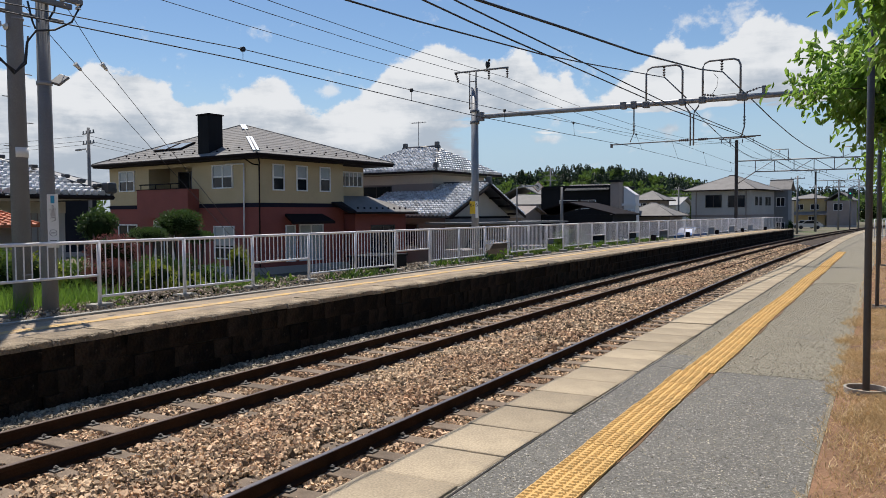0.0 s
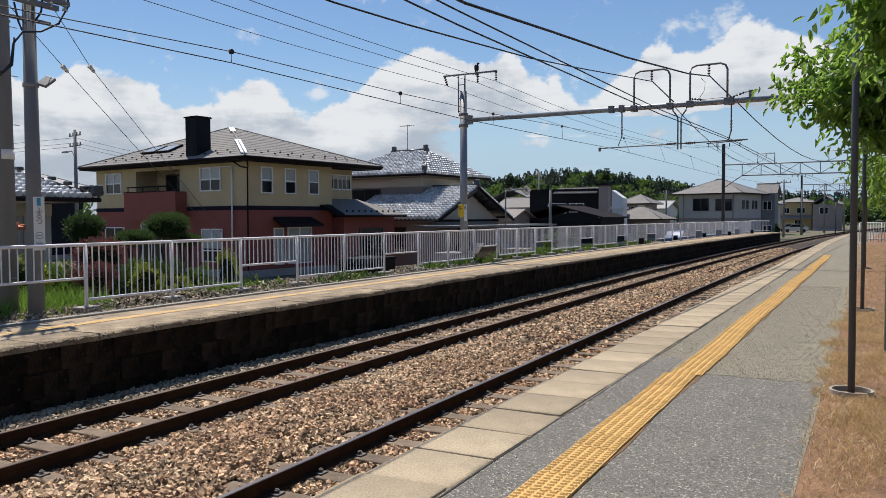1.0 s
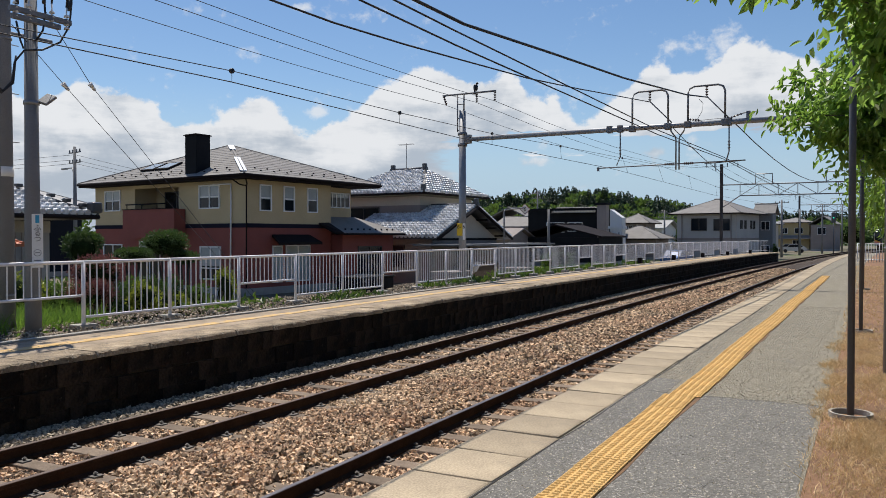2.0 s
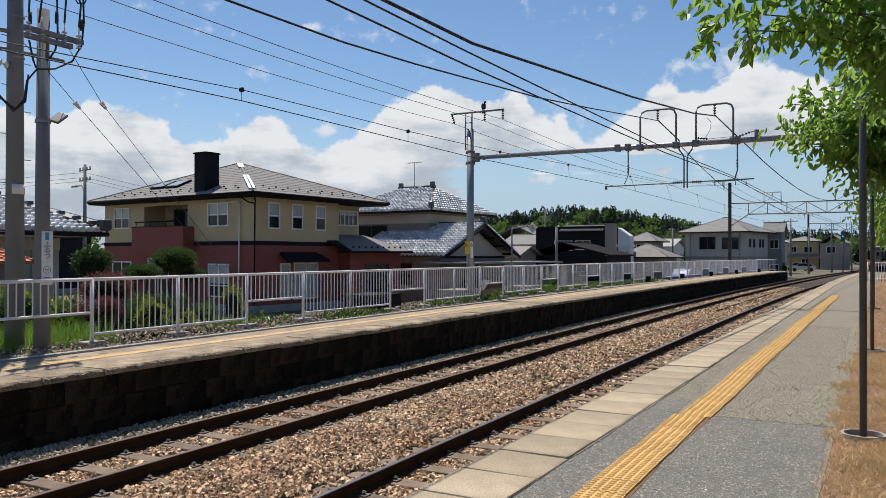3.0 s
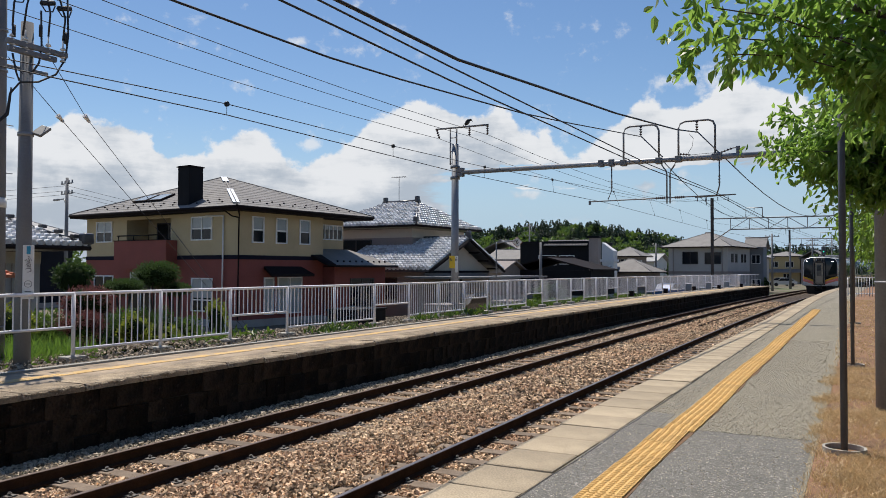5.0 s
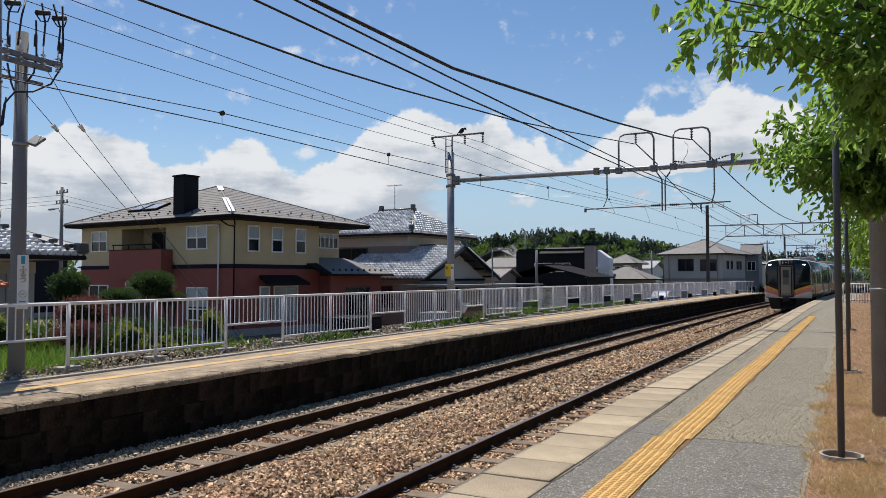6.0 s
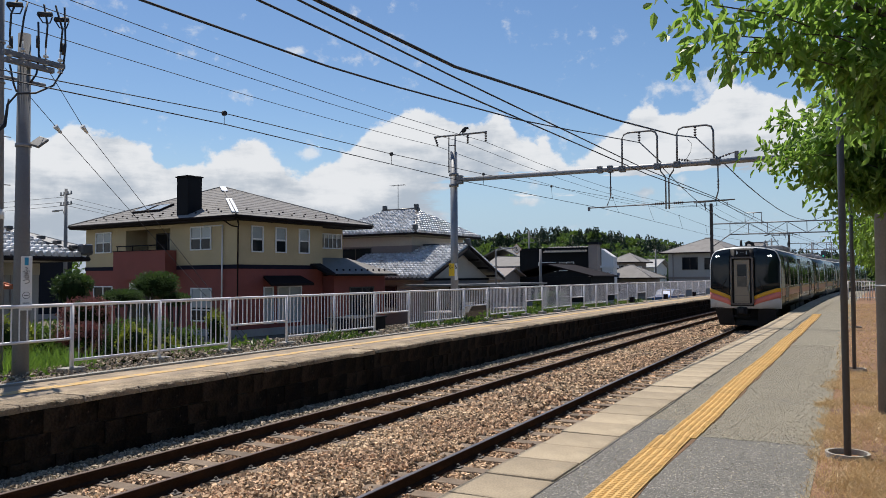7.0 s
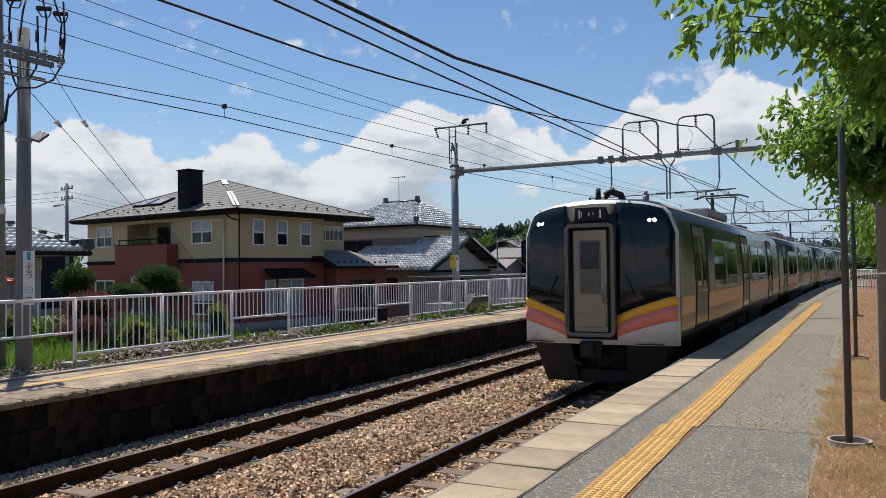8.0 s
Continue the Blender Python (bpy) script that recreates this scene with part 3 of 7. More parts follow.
    for x in (-1.08, 1.0):
        bm = fresh()
        y = nose_y(x, 3.07) - 0.016
        rod(bm, (x - 0.045, y + 0.02, 3.07), (x - 0.045, y - 0.006, 3.07), 0.032, 12)
        rod(bm, (x + 0.045, y + 0.02, 3.07), (x + 0.045, y - 0.006, 3.07), 0.032, 12)
        part("headlight", bm, HEADLIGHT, ob, "lit white headlight pair")
    for xa, xb in ((-0.92, -0.72), (0.72, 0.55)):
        bm = fresh()
        tube(bm, [(xa, nose_y(xa, 1.7) - 0.03, 1.70), ((xa + xb) / 2, nose_y(xa, 1.9) - 0.035, 1.92), (xb, nose_y(xb, 2.1) - 0.03, 2.10)], 0.012)
        part("wiper", bm, RUBBER, ob)
    for s in (-1, 1):
        bm = fresh()
        x0, x1 = sorted((s * 0.52, s * 1.22))
        v = box(bm, x0, x1, 0.10, 0.9, 0.14, 0.86)
        for w in v:
            if w.co.z < 0.5:
                w.co.x *= 0.88
                w.co.y += 0.25
        part("skirt", bm, TRAIN_BLACK, ob)
    bm = fresh()
    box(bm, -1.05, 1.05, 0.42, 0.60, 0.12, 0.36, bevel=0.02)
    part("snow_plough", bm, TRAIN_BLACK, ob)
    bm = fresh()
    box(bm, -0.95, 0.95, 0.75, 3.0, 0.3, 0.80, bevel=0.03)
    part("underframe", bm, TRAIN_BLACK, ob)
    bm = fresh()
    box(bm, gx - 0.2, gx + 0.2, -0.12, 0.6, 0.62, 0.92, bevel=0.04)
    box(bm, gx - 0.1, gx + 0.1, -0.28, -0.1, 0.66, 0.9, bevel=0.03)
    rod(bm, (gx - 0.35, 0.0, 0.55), (gx - 0.15, -0.1, 0.5), 0.03, 8)
    rod(bm, (gx + 0.35, 0.0, 0.55), (gx + 0.15, -0.1, 0.5), 0.03, 8)
    part("coupler", bm, TRAIN_BLACK, ob)
    bm = fresh()
    rod(bm, (-0.25, 1.1, 3.5), (-0.25, 1.1, 3.78), 0.06, 10, 0.045)
    part("antenna", bm, TRAIN_BLACK, ob)
    bm = fresh()
    tube(bm, [(0.0, 0.75, 3.5), (0.0, 0.78, 3.62), (0.08, 0.86, 3.68), (0.22, 1.0, 3.62), (0.25, 1.05, 3.5)], 0.07, 8)
    part("horn", bm, TRAIN_BLACK, ob)
    bm = fresh()
    rod(bm, (0.72, 0.9, 3.45), (0.72, 0.9, 3.58), 0.06, 10)
    rod(bm, (0.72, 0.9, 3.58), (0.72, 0.9, 3.66), 0.035, 10)
    part("roof_lamp", bm, GREY_STEEL, ob)
    # pantograph
    bm = fresh()
    for s in (-0.5, 0.5):
        tube(bm, [(s, 15.0, 3.55), (s * 0.5, 16.2, 4.1), (s, 15.1, 4.62)], 0.025)
    rod(bm, (-0.5, 15.1, 4.62), (0.5, 15.1, 4.62), 0.025, 8)
    tube(bm, [(-0.9, 15.0, 4.60), (-0.6, 15.0, 4.70), (0.6, 15.0, 4.70), (0.9, 15.0, 4.60)], 0.025)
    tube(bm, [(-0.9, 15.3, 4.60), (-0.6, 15.3, 4.70), (0.6, 15.3, 4.70), (0.9, 15.3, 4.60)], 0.025)
    box(bm, -0.7, 0.7, 14.6, 16.4, 3.5, 3.62, bevel=0.02)
    part("pantograph", bm, DARK_STEEL, ob)
    return ob


lead_car = car(True)
middle_car = car(False)
CARS = [lead_car, middle_car] + [copy_thing(middle_car, Matrix()) for k in range(2)]
for c in CARS:
    c.name = "train_car"


# ---- overhead line: masts, beams, wires ----
LAMP_LENS = mat("lamp_lens", (0.55, 0.50, 0.40), 0.3, var=0.1, bump=0)
SIGN_WHITE = mat("sign_white", (0.80, 0.80, 0.78), 0.5, var=0.06, bump=0)
SIGN_BLUE = mat("sign_blue", (0.03, 0.30, 0.50), 0.5, var=0.06, bump=0)
SIGN_YELLOW = mat("sign_yellow", (0.80, 0.52, 0.02), 0.5, var=0.08, bump=0)
INK = mat("sign_ink", (0.02, 0.02, 0.022), 0.6, var=0.1, bump=0)


def insulator_string(bm, a, b, n=4, r=0.055):
    a, b = Vector(a), Vector(b)
    rod(bm, a, b, 0.014, 6)
    for k in range(n):
        p = a.lerp(b, (k + 0.6) / (n + 0.2))
        d = (b - a).normalized() * 0.02
        rod(bm, p - d, p + d, r, 8, r * 0.5)


def lettering(text, size, m, parent, material, name="lettering", step=None):
    """Flat letters in the built-in face, one mesh, on the xz plane facing -y."""
    bm = fresh()
    for k, ch in enumerate(text):
        cu = bpy.data.curves.new("letters", "FONT")
        cu.body, cu.size, cu.extrude = ch, size, 0.002
        cu.align_x, cu.align_y = "CENTER", "CENTER"
        ob = bpy.data.objects.new("letters", cu)
        scene.collection.objects.link(ob)
        bpy.context.view_layer.update()
        me = bpy.data.meshes.new_from_object(ob.evaluated_get(bpy.context.evaluated_depsgraph_get()))
        off = Vector((0, -k * step, 0)) if step else Vector((k * size * 0.62 - (len(text) - 1) * size * 0.31, 0, 0))
        me.transform(Matrix.Translation(off))
        bm.from_mesh(me)
        bpy.data.objects.remove(ob)
        bpy.data.meshes.remove(me)
        bpy.data.curves.remove(cu)
    ob = part(name, bm, material, parent)
    ob.matrix_local = m @ pose(0, 0, 0, 90, 0, 0)
    return ob


BY = 25.6
portal = thing("catenary_portal", pose(0, BY, 0), "grey steel catenary mast with tubular beam over both tracks", "catenary mast", "catenary portals")
bm = fresh()
rod(bm, (-12.88, 0, -1.2), (-12.88, 0, 6.1), 0.145, 20, 0.13)
mast_pole = part("mast", bm, GREY_STEEL, portal)
bm = fresh()
rod(bm, (1.9, 0, -0.3), (1.9, 0, 6.1), 0.145, 16)
part("mast", bm, GREY_STEEL, portal)
bm = fresh()
rod(bm, (-12.7, 0, 5.06), (1.9, 0, 5.06), 0.085, 16)
part("beam", bm, GREY_STEEL, portal)
bm = fresh()
for z in (4.86, 5.26):
    rod(bm, (-12.88, 0, z - 0.05), (-12.88, 0, z + 0.05), 0.175, 16)
box(bm, -12.75, -12.52, -0.09, 0.09, 4.9, 5.22, bevel=0.02)
part("beam_collar", bm, WEATHERED_STEEL, portal)
bm = fresh()
rod(bm, (-13.69, 0, 6.72), (-11.54, 0, 6.72), 0.035, 8)
rod(bm, (-13.08, 0, 5.35), (-13.08, 0, 6.72), 0.025, 8)
rod(bm, (-12.82, 0, 6.0), (-12.82, 0, 6.72), 0.03, 8)
for z in (6.35, 5.4, 5.85):
    rod(bm, (-13.08, 0, z), (-12.82, 0, z), 0.02, 6)
part("top_bracket", bm, WEATHERED_STEEL, portal)
for x in (-13.65, -12.3, -11.58):
    bm = fresh()
    insulator_string(bm, (x, 0, 6.70), (x + (0.12 if x < -13 else 0), 0, 6.36), 4)
    part("insulator", bm, PORCELAIN_DARK, portal)
for x0, x1, z0, z1 in ((-6.65, -5.5, 5.10, 6.23), (-4.88, -3.76, 5.12, 6.25)):
    bm = fresh()
    tube(bm, [(x0, 0, z0), (x0, 0, z1 - 0.2), (x0 + 0.06, 0, z1 - 0.06), (x0 + 0.2, 0, z1), (x1 - 0.2, 0, z1), (x1 - 0.06, 0, z1 - 0.06), (x1, 0, z1 - 0.2), (x1, 0, z0)], 0.032, 8)
    hoop = part("hoop", bm, WEATHERED_STEEL, portal)
    xm = x0 + 0.57
    bm = fresh()
    insulator_string(bm, (xm, 0, z1), (xm, 0, z1 - 0.34), 4)
    part("insulator", bm, PORCELAIN_DARK, hoop)
    bm = fresh()
    rod(bm, (xm, 0, z1 - 0.34), (x1 + 0.12, 0.0, z0 + 0.06), 0.022, 6)
    part("strut", bm, WEATHERED_STEEL, hoop)
    for x in (x0, x1):
        bm = fresh()
        box(bm, x - 0.10, x + 0.10, -0.12, 0.12, z0 - 0.16, z0 + 0.04, bevel=0.02)
        part("clamp", bm, WEATHERED_STEEL, hoop)
for x in (-7.4, -7.05, -3.65):
    bm = fresh()
    box(bm, x - 0.09, x + 0.09, -0.11, 0.11, 4.95, 5.18, bevel=0.02)
    part("clamp", bm, WEATHERED_STEEL, portal)
bm = fresh()
box(bm, -3.14, -3.02, -0.05, 0.05, 5.08, 5.36, bevel=0.015)
rod(bm, (-3.08, 0, 5.33), (-3.25, 0, 5.30), 0.02, 6)
part("anchor_bracket", bm, WEATHERED_STEEL, portal)
for a, b in (((-3.25, 0, 5.30), (-3.62, 0, 5.18)), ((-4.85, 0, 5.22), (-4.5, 0, 5.17))):
    bm = fresh()
    insulator_string(bm, a, b, 4, 0.045)
    part("insulator", bm, PORCELAIN_DARK, portal)
bm = fresh()
rod(bm, (-4.5, 0, 5.17), (-3.62, 0, 5.2), 0.008, 5)
tube(bm, [(-4.55, 0, 5.85), (-4.42, 0, 5.7), (-4.45, 0, 5.45), (-4.6, 0, 5.2)], 0.008, 5)
part("jumper_wire", bm, WIRE, portal)
bm = fresh()
for s in (-1, 1):
    tube(bm, [(-5.2 + s * 0.22, 0, 4.98), (-5.2 + s * 0.20, 0, 4.88), (-5.2 + s * 0.07, 0, 4.70), (-5.2 + s * 0.05, 0, 4.6), (-5.2 + s * 0.05, 0, 3.65)], 0.025, 6)
part("drop_bracket", bm, WEATHERED_STEEL, portal)
bm = fresh()
rod(bm, (-7.79, 0, 3.80), (-3.16, 0, 3.86), 0.02, 8)
box(bm, -7.83, -7.76, -0.03, 0.03, 3.70, 3.83)
part("pull_rod", bm, WEATHERED_STEEL, portal)
for x in (-5.45, -4.85):
    bm = fresh()
    insulator_string(bm, (x - 0.16, 0, 3.835), (x + 0.16, 0, 3.84), 5, 0.05)
    part("insulator", bm, PORCELAIN_DARK, portal)
for x, d in ((-7.05, -0.12), (-3.64, -0.08)):
    bm = fresh()
    tube(bm, [(x, 0, 5.0), (x, 0, 4.15), (x + d, 0, 3.86)], 0.022, 6)
    insulator_string(bm, (x, 0, 4.5), (x, 0, 4.2), 3, 0.045)
    part("hanger", bm, WEATHERED_STEEL, portal)
# number plates on the mast
bm = fresh()
box(bm, -13.02, -12.80, -0.17, -0.15, 1.55, 2.0, bevel=0.006)
plate = part("number_plate", bm, SIGN_YELLOW, portal, "yellow plate with black numbers")
lettering("6", 0.2, pose(-12.96, -0.174, 1.87), plate, INK)
lettering("-", 0.2, pose(-12.87, -0.174, 1.87), plate, INK)
bm = fresh()
box(bm, -12.79, -12.68, -0.17, -0.15, 1.40, 2.0, bevel=0.006)
plate = part("number_plate", bm, SIGN_WHITE, portal, "white plate with a black six")
lettering("6", 0.2, pose(-12.735, -0.174, 1.87), plate, INK)


def truss_portal(y, x0, x1, zt, zb, ztop, hoops):
    ob = thing("catenary_portal", pose(0, y, 0), "dark steel catenary portal with a lattice beam", "catenary mast", "catenary portals")
    for x in (x0, x1):
        bm = fresh()
        box(bm, x - 0.13, x + 0.13, -0.13, 0.13, TOWN_Z, ztop, bevel=0.02)
        part("mast", bm, RUST_STEEL, ob)
    for z, nm in ((zt, "top_chord"), (zb, "bottom_chord")):
        bm = fresh()
        rod(bm, (x0 if z == zt else x0 + 1.6, 0, z), (x1 if z == zt else x1 - 1.6, 0, z), 0.06, 6)
        part(nm, bm, WEATHERED_STEEL, ob)
    bm = fresh()
    n = 7
    for i in range(n):
        a = x0 + 1.6 + (x1 - x0 - 3.2) * i / n
        b = x0 + 1.6 + (x1 - x0 - 3.2) * (i + 1) / n
        rod(bm, (a, 0, zb), (a, 0, zt), 0.035, 5)
        rod(bm, (a, 0, zt if i % 2 else zb), (b, 0, zb if i % 2 else zt), 0.03, 5)
    for s, x in ((1, x0), (-1, x1)):
        rod(bm, (x, 0, zb - 1.1), (x + s * 1.6, 0, zb), 0.05, 5)
    part("lattice", bm, WEATHERED_STEEL, ob)
    for a in hoops:
        bm = fresh()
        tube(bm, [(a, 0, zt), (a, 0, zt + 0.9), (a + 1.4, 0, zt + 0.9), (a + 1.4, 0, zt)], 0.05, 6)
        insulator_string(bm, (a + 0.7, 0, zt + 0.9), (a + 0.7, 0, zt + 0.5), 3, 0.07)
        part("hoop", bm, WEATHERED_STEEL, ob)
    bm = fresh()
    rod(bm, (x0 - 1.5, 0, ztop + 0.12), (x0 + 1.6, 0, ztop + 0.25), 0.05, 6)
    rod(bm, (x0 - 0.5, 0, ztop - 0.6), (x0 - 0.5, 0, ztop + 0.15), 0.04, 6)
    for d in (-1.3, -0.6, 0.5, 1.4):
        rod(bm, (x0 + d, 0, ztop - 0.25), (x0 + d, 0, ztop + 0.1), 0.04, 6)
    part("top_bracket", bm, DARK_STEEL, ob)
    return ob


truss_portal(75, -11.3, 3.0, 6.2, 5.2, 8.1, (-8.4, -2.7))
truss_portal(128, -8.2, 7.0, 6.2, 5.2, 7.6, (-4.0, 1.5))


def wire(name, pts, r, label, group="overhead wires"):
    bm = fresh()
    tube(bm, pts, r, 5)
    return solid(name, bm, WIRE, label, "wire", group)


def sag(a, b, drop, n=10):
    a, b = Vector(a), Vector(b)
    return [a.lerp(b, i / n) - Vector((0, 0, drop * 4 * (i / n) * (1 - i / n))) for i in range(n + 1)]


wire("feeder_wire", [(-4.3, -20, 5.4), (-4.3, 0, 3.95), (-4.3, 8.6, 4.11), (-4.3, 11.7, 4.39), (-4.3, 15.9, 4.75), (-4.3, 22.2, 5.42), (-4.3, BY, 5.88)], 0.021, "thick black messenger wire above the near track")
wire("feeder_wire", sag((-3.6, BY + 0.2, 5.15), (-2.0 + 0.1, 75, 6.7), 1.1), 0.018, "black messenger wire above the near track")
wire("feeder_wire", [(-6.1, -20, 5.4), (-6.1, 0, 4.1), (-6.1, 8.4, 4.31), (-6.1, 10.25, 4.42), (-6.1, 15.2, 4.79), (-6.1, 18.5, 5.12), (-6.1, BY, 5.88)], 0.015, "black messenger wire above the far track")
wire("feeder_wire", sag((-5.5, BY + 0.2, 5.15), (-7.7, 75, 6.7), 1.1), 0.014, "black messenger wire above the far track")
for z, dz, x in ((3.70, 0.22, -4.1), (3.86, 0.12, -4.1)):
    wire("contact_wire", [(x, -20, z), (x, 8, z), (x, 18, z + dz * 0.6), (x + 0.3, BY, z + dz), (x + 0.5, 45, z + 0.2), (x + 1.2, 75, z + 0.6), (x + 5.6, 128, z + 0.6)], 0.011, "thin copper contact wire over the near track")
LOW = [(-7.5, -15, 3.55), (-7.5, 4.6, 3.52), (-7.5, 8, 3.60), (-7.5, 14.8, 3.60), (-7.5, 20.4, 3.70), (-7.3, BY, 3.76), (-7.2, 45, 3.8), (-6.5, 75, 4.2), (-2.2, 128, 4.2)]
UPP = [(-7.5, -15, 3.75), (-7.5, 4.6, 3.60), (-7.5, 8, 3.75), (-7.5, 12.3, 3.79), (-7.5, 16.4, 3.88), (-7.5, 21, 4.06), (-7.5, 33, 4.5), (-7.2, 48, 4.3), (-6.5, 75, 5.0), (-2.2, 128, 5.0)]
wire("contact_wire", LOW, 0.0075, "thin black contact wire over the far track")
wire("contact_wire", UPP, 0.0065, "thin black messenger wire over the far track")


def at_y(pts, y):
    for a, b in zip(pts, pts[1:]):
        if a[1] <= y <= b[1]:
            k = (y - a[1]) / (b[1] - a[1])
            return Vector([p + (q - p) * k for p, q in zip(a, b)])


for y in (7.99, 12.34, 16.42, 21.05, 27.5, 33, 39, 46):
    u, l = at_y(UPP, y), at_y(LOW, y)
    ob = thing("dropper", Matrix.Translation(u), "small black clip and dropper between overhead wires", "wire dropper", "droppers of the far track")
    bm = fresh()
    rod(bm, (-0.02, 0, 0), (0.02, 0, 0), 0.035, 10)
    part("clip", bm, WIRE, ob)
    bm = fresh()
    rod(bm, (0, 0, 0), l - u, 0.005, 4)
    part("link", bm, WIRE, ob)
for k, x in enumerate((-13.55, -12.3, -11.58)):
    wire("power_line", sag((x, -4, 6.7), (x, BY, 6.36), 0.35), 0.0085, "thin grey power line on insulators", "power lines")
    wire("power_line", sag((x, BY, 6.36), (-12.6 + k * 1.3, 75, 7.95), 0.9), 0.0085, "thin grey power line on insulators", "power lines")
    wire("power_line", sag((-12.6 + k * 1.3, 75, 7.95), (-9.6 + k * 1.3, 128, 7.5), 0.6), 0.012, "thin grey power line on insulators", "power lines")


# ---- the two poles beside the far platform ----
pole_a = thing("utility_pole", pose(-13.0, 8.33, 0), "tall grey concrete utility pole with step bolts", "utility pole", "poles by the far platform")
bm = fresh()
rod(bm, (0, 0, -1.2), (-0.03, -0.02, 10), 0.165, 20, 0.105)
part("shaft", bm, CONCRETE_POLE, pole_a)
for k in range(14):
    z = 1.9 + k * 0.42
    bm = fresh()
    s = 1 if k % 2 else -1
    rod(bm, (0, s * 0.1, z), (0, s * 0.27, z), 0.009, 5)
    part("step_bolt", bm, GREY_STEEL, pole_a)
for z, h in ((2.55, 0.17), (0.5, 0.03), (4.9, 0.03), (5.6, 0.03)):
    bm = fresh()
    rod(bm, (0, 0, z), (0, 0, z + h), 0.157 - z * 0.005, 20)
    part("band", bm, SIGN_WHITE if h > 0.1 else GREY_STEEL, pole_a)
for z in (5.32, 5.0):
    bm = fresh()
    rod(bm, (0, -0.9, z), (0, 0.9, z + 0.05), 0.04, 8)
    part("crossarm", bm, WEATHERED_STEEL, pole_a)
bm = fresh()
insulator_string(bm, (0, -0.12, 4.75), (0, -0.5, 4.80), 3, 0.07)
part("insulator", bm, PORCELAIN, pole_a)

pole_b = thing("utility_pole", pose(-12.35, 8.39, 0), "grey concrete pole with lamp, station sign and crossarms", "utility pole", "poles by the far platform")
bm = fresh()
rod(bm, (0, 0, -1.2), (0, 0, 5.67), 0.138, 20, 0.098)
part("shaft", bm, CONCRETE_POLE, pole_b)
for z, y0, y1 in ((5.20, -0.45, 0.66), (5.08, -0.42, 0.45)):
    bm = fresh()
    box(bm, 0.09, 0.17, y0, y1, z, z + 0.09, bevel=0.01)
    part("crossarm", bm, WEATHERED_STEEL, pole_b)
for y in (-0.35, -0.12, 0.30, 0.58):
    bm = fresh()
    rod(bm, (0.13, y, 5.1), (0.13, y, 5.5), 0.014, 6)
    for k in range(4):
        rod(bm, (0.13, y, 5.12 + k * 0.07), (0.13, y, 5.16 + k * 0.07), 0.05, 8, 0.035)
    part("insulator", bm, PORCELAIN, pole_b)
for pts in ([(0.13, -0.35, 5.5), (0.13, -0.33, 5.9), (0.1, -0.2, 6.2)], [(0.13, 0.30, 5.5), (0.13, 0.33, 5.9), (0.1, 0.28, 6.25)], [(0.13, 0.58, 5.5), (0.13, 0.62, 5.9), (0.1, 0.5, 6.3)], [(0.1, -0.15, 5.4), (0.12, -0.1, 5.9), (0.1, -0.02, 6.2)],
            [(0.15, 0.64, 6.3), (0.16, 0.66, 5.6), (0.15, 0.62, 5.18), (0.15, 0.44, 4.87), (0.15, 0.11, 4.67), (0.12, -0.2, 4.6), (0.05, -0.32, 4.4), (0.0, -0.34, 4.08), (0, -0.5, 3.9), (0, -0.85, 4.1)],
            [(0.14, 0.15, 5.9), (0.15, 0.16, 5.3), (0.15, 0.12, 5.0), (0.14, 0.0, 4.8)], [(0.14, -0.35, 5.05), (0.14, -0.28, 4.75), (0.14, -0.22, 4.62)],
            [(0.05, -0.3, 4.5), (0.0, -0.32, 4.05), (0, -0.52, 3.86), (0, -0.9, 4.2)]):
    bm = fresh()
    tube(bm, pts, 0.018, 6)
    part("cable", bm, WIRE, pole_b)
for y, z in ((0.62, 5.55), (0.14, 5.55), (-0.34, 5.42)):
    bm = fresh()
    rod(bm, (0.15, y, z - 0.1), (0.15, y, z + 0.1), 0.03, 8)
    part("sleeve", bm, WIRE, pole_b)
for y in (-0.25, 0.3, 0.62):
    bm = fresh()
    rod(bm, (0.1, y - 0.12, 6.05), (0.1, y + 0.12, 6.12), 0.045, 8)
    tube(bm, [(0.1, y - 0.15, 6.05), (0.12, y - 0.05, 5.92), (0.12, y + 0.08, 5.95), (0.1, y + 0.15, 6.1)], 0.012, 5)
    part("jumper", bm, WIRE, pole_b)
# flood lamp
bm = fresh()
box(bm, -0.10, 0.10, -0.125, 0.125, -0.025, 0.025, bevel=0.012)
lampbox = part("lamp_head", bm, WEATHERED_STEEL, pole_b, "flat flood lamp head")
lampbox.matrix_local = pose(0.17, 0.17, 3.84, 42, 18, 12)
bm = fresh()
box(bm, -0.08, 0.08, -0.105, 0.105, -0.031, -0.025)
part("lens", bm, LAMP_LENS, lampbox)
bm = fresh()
rod(bm, (0.1, 0.05, 3.78), (0.2, 0.2, 3.84), 0.02, 6)
rod(bm, (0, 0, 3.74), (0, 0, 3.80), 0.128, 16)
part("lamp_bracket", bm, GREY_STEEL, pole_b)
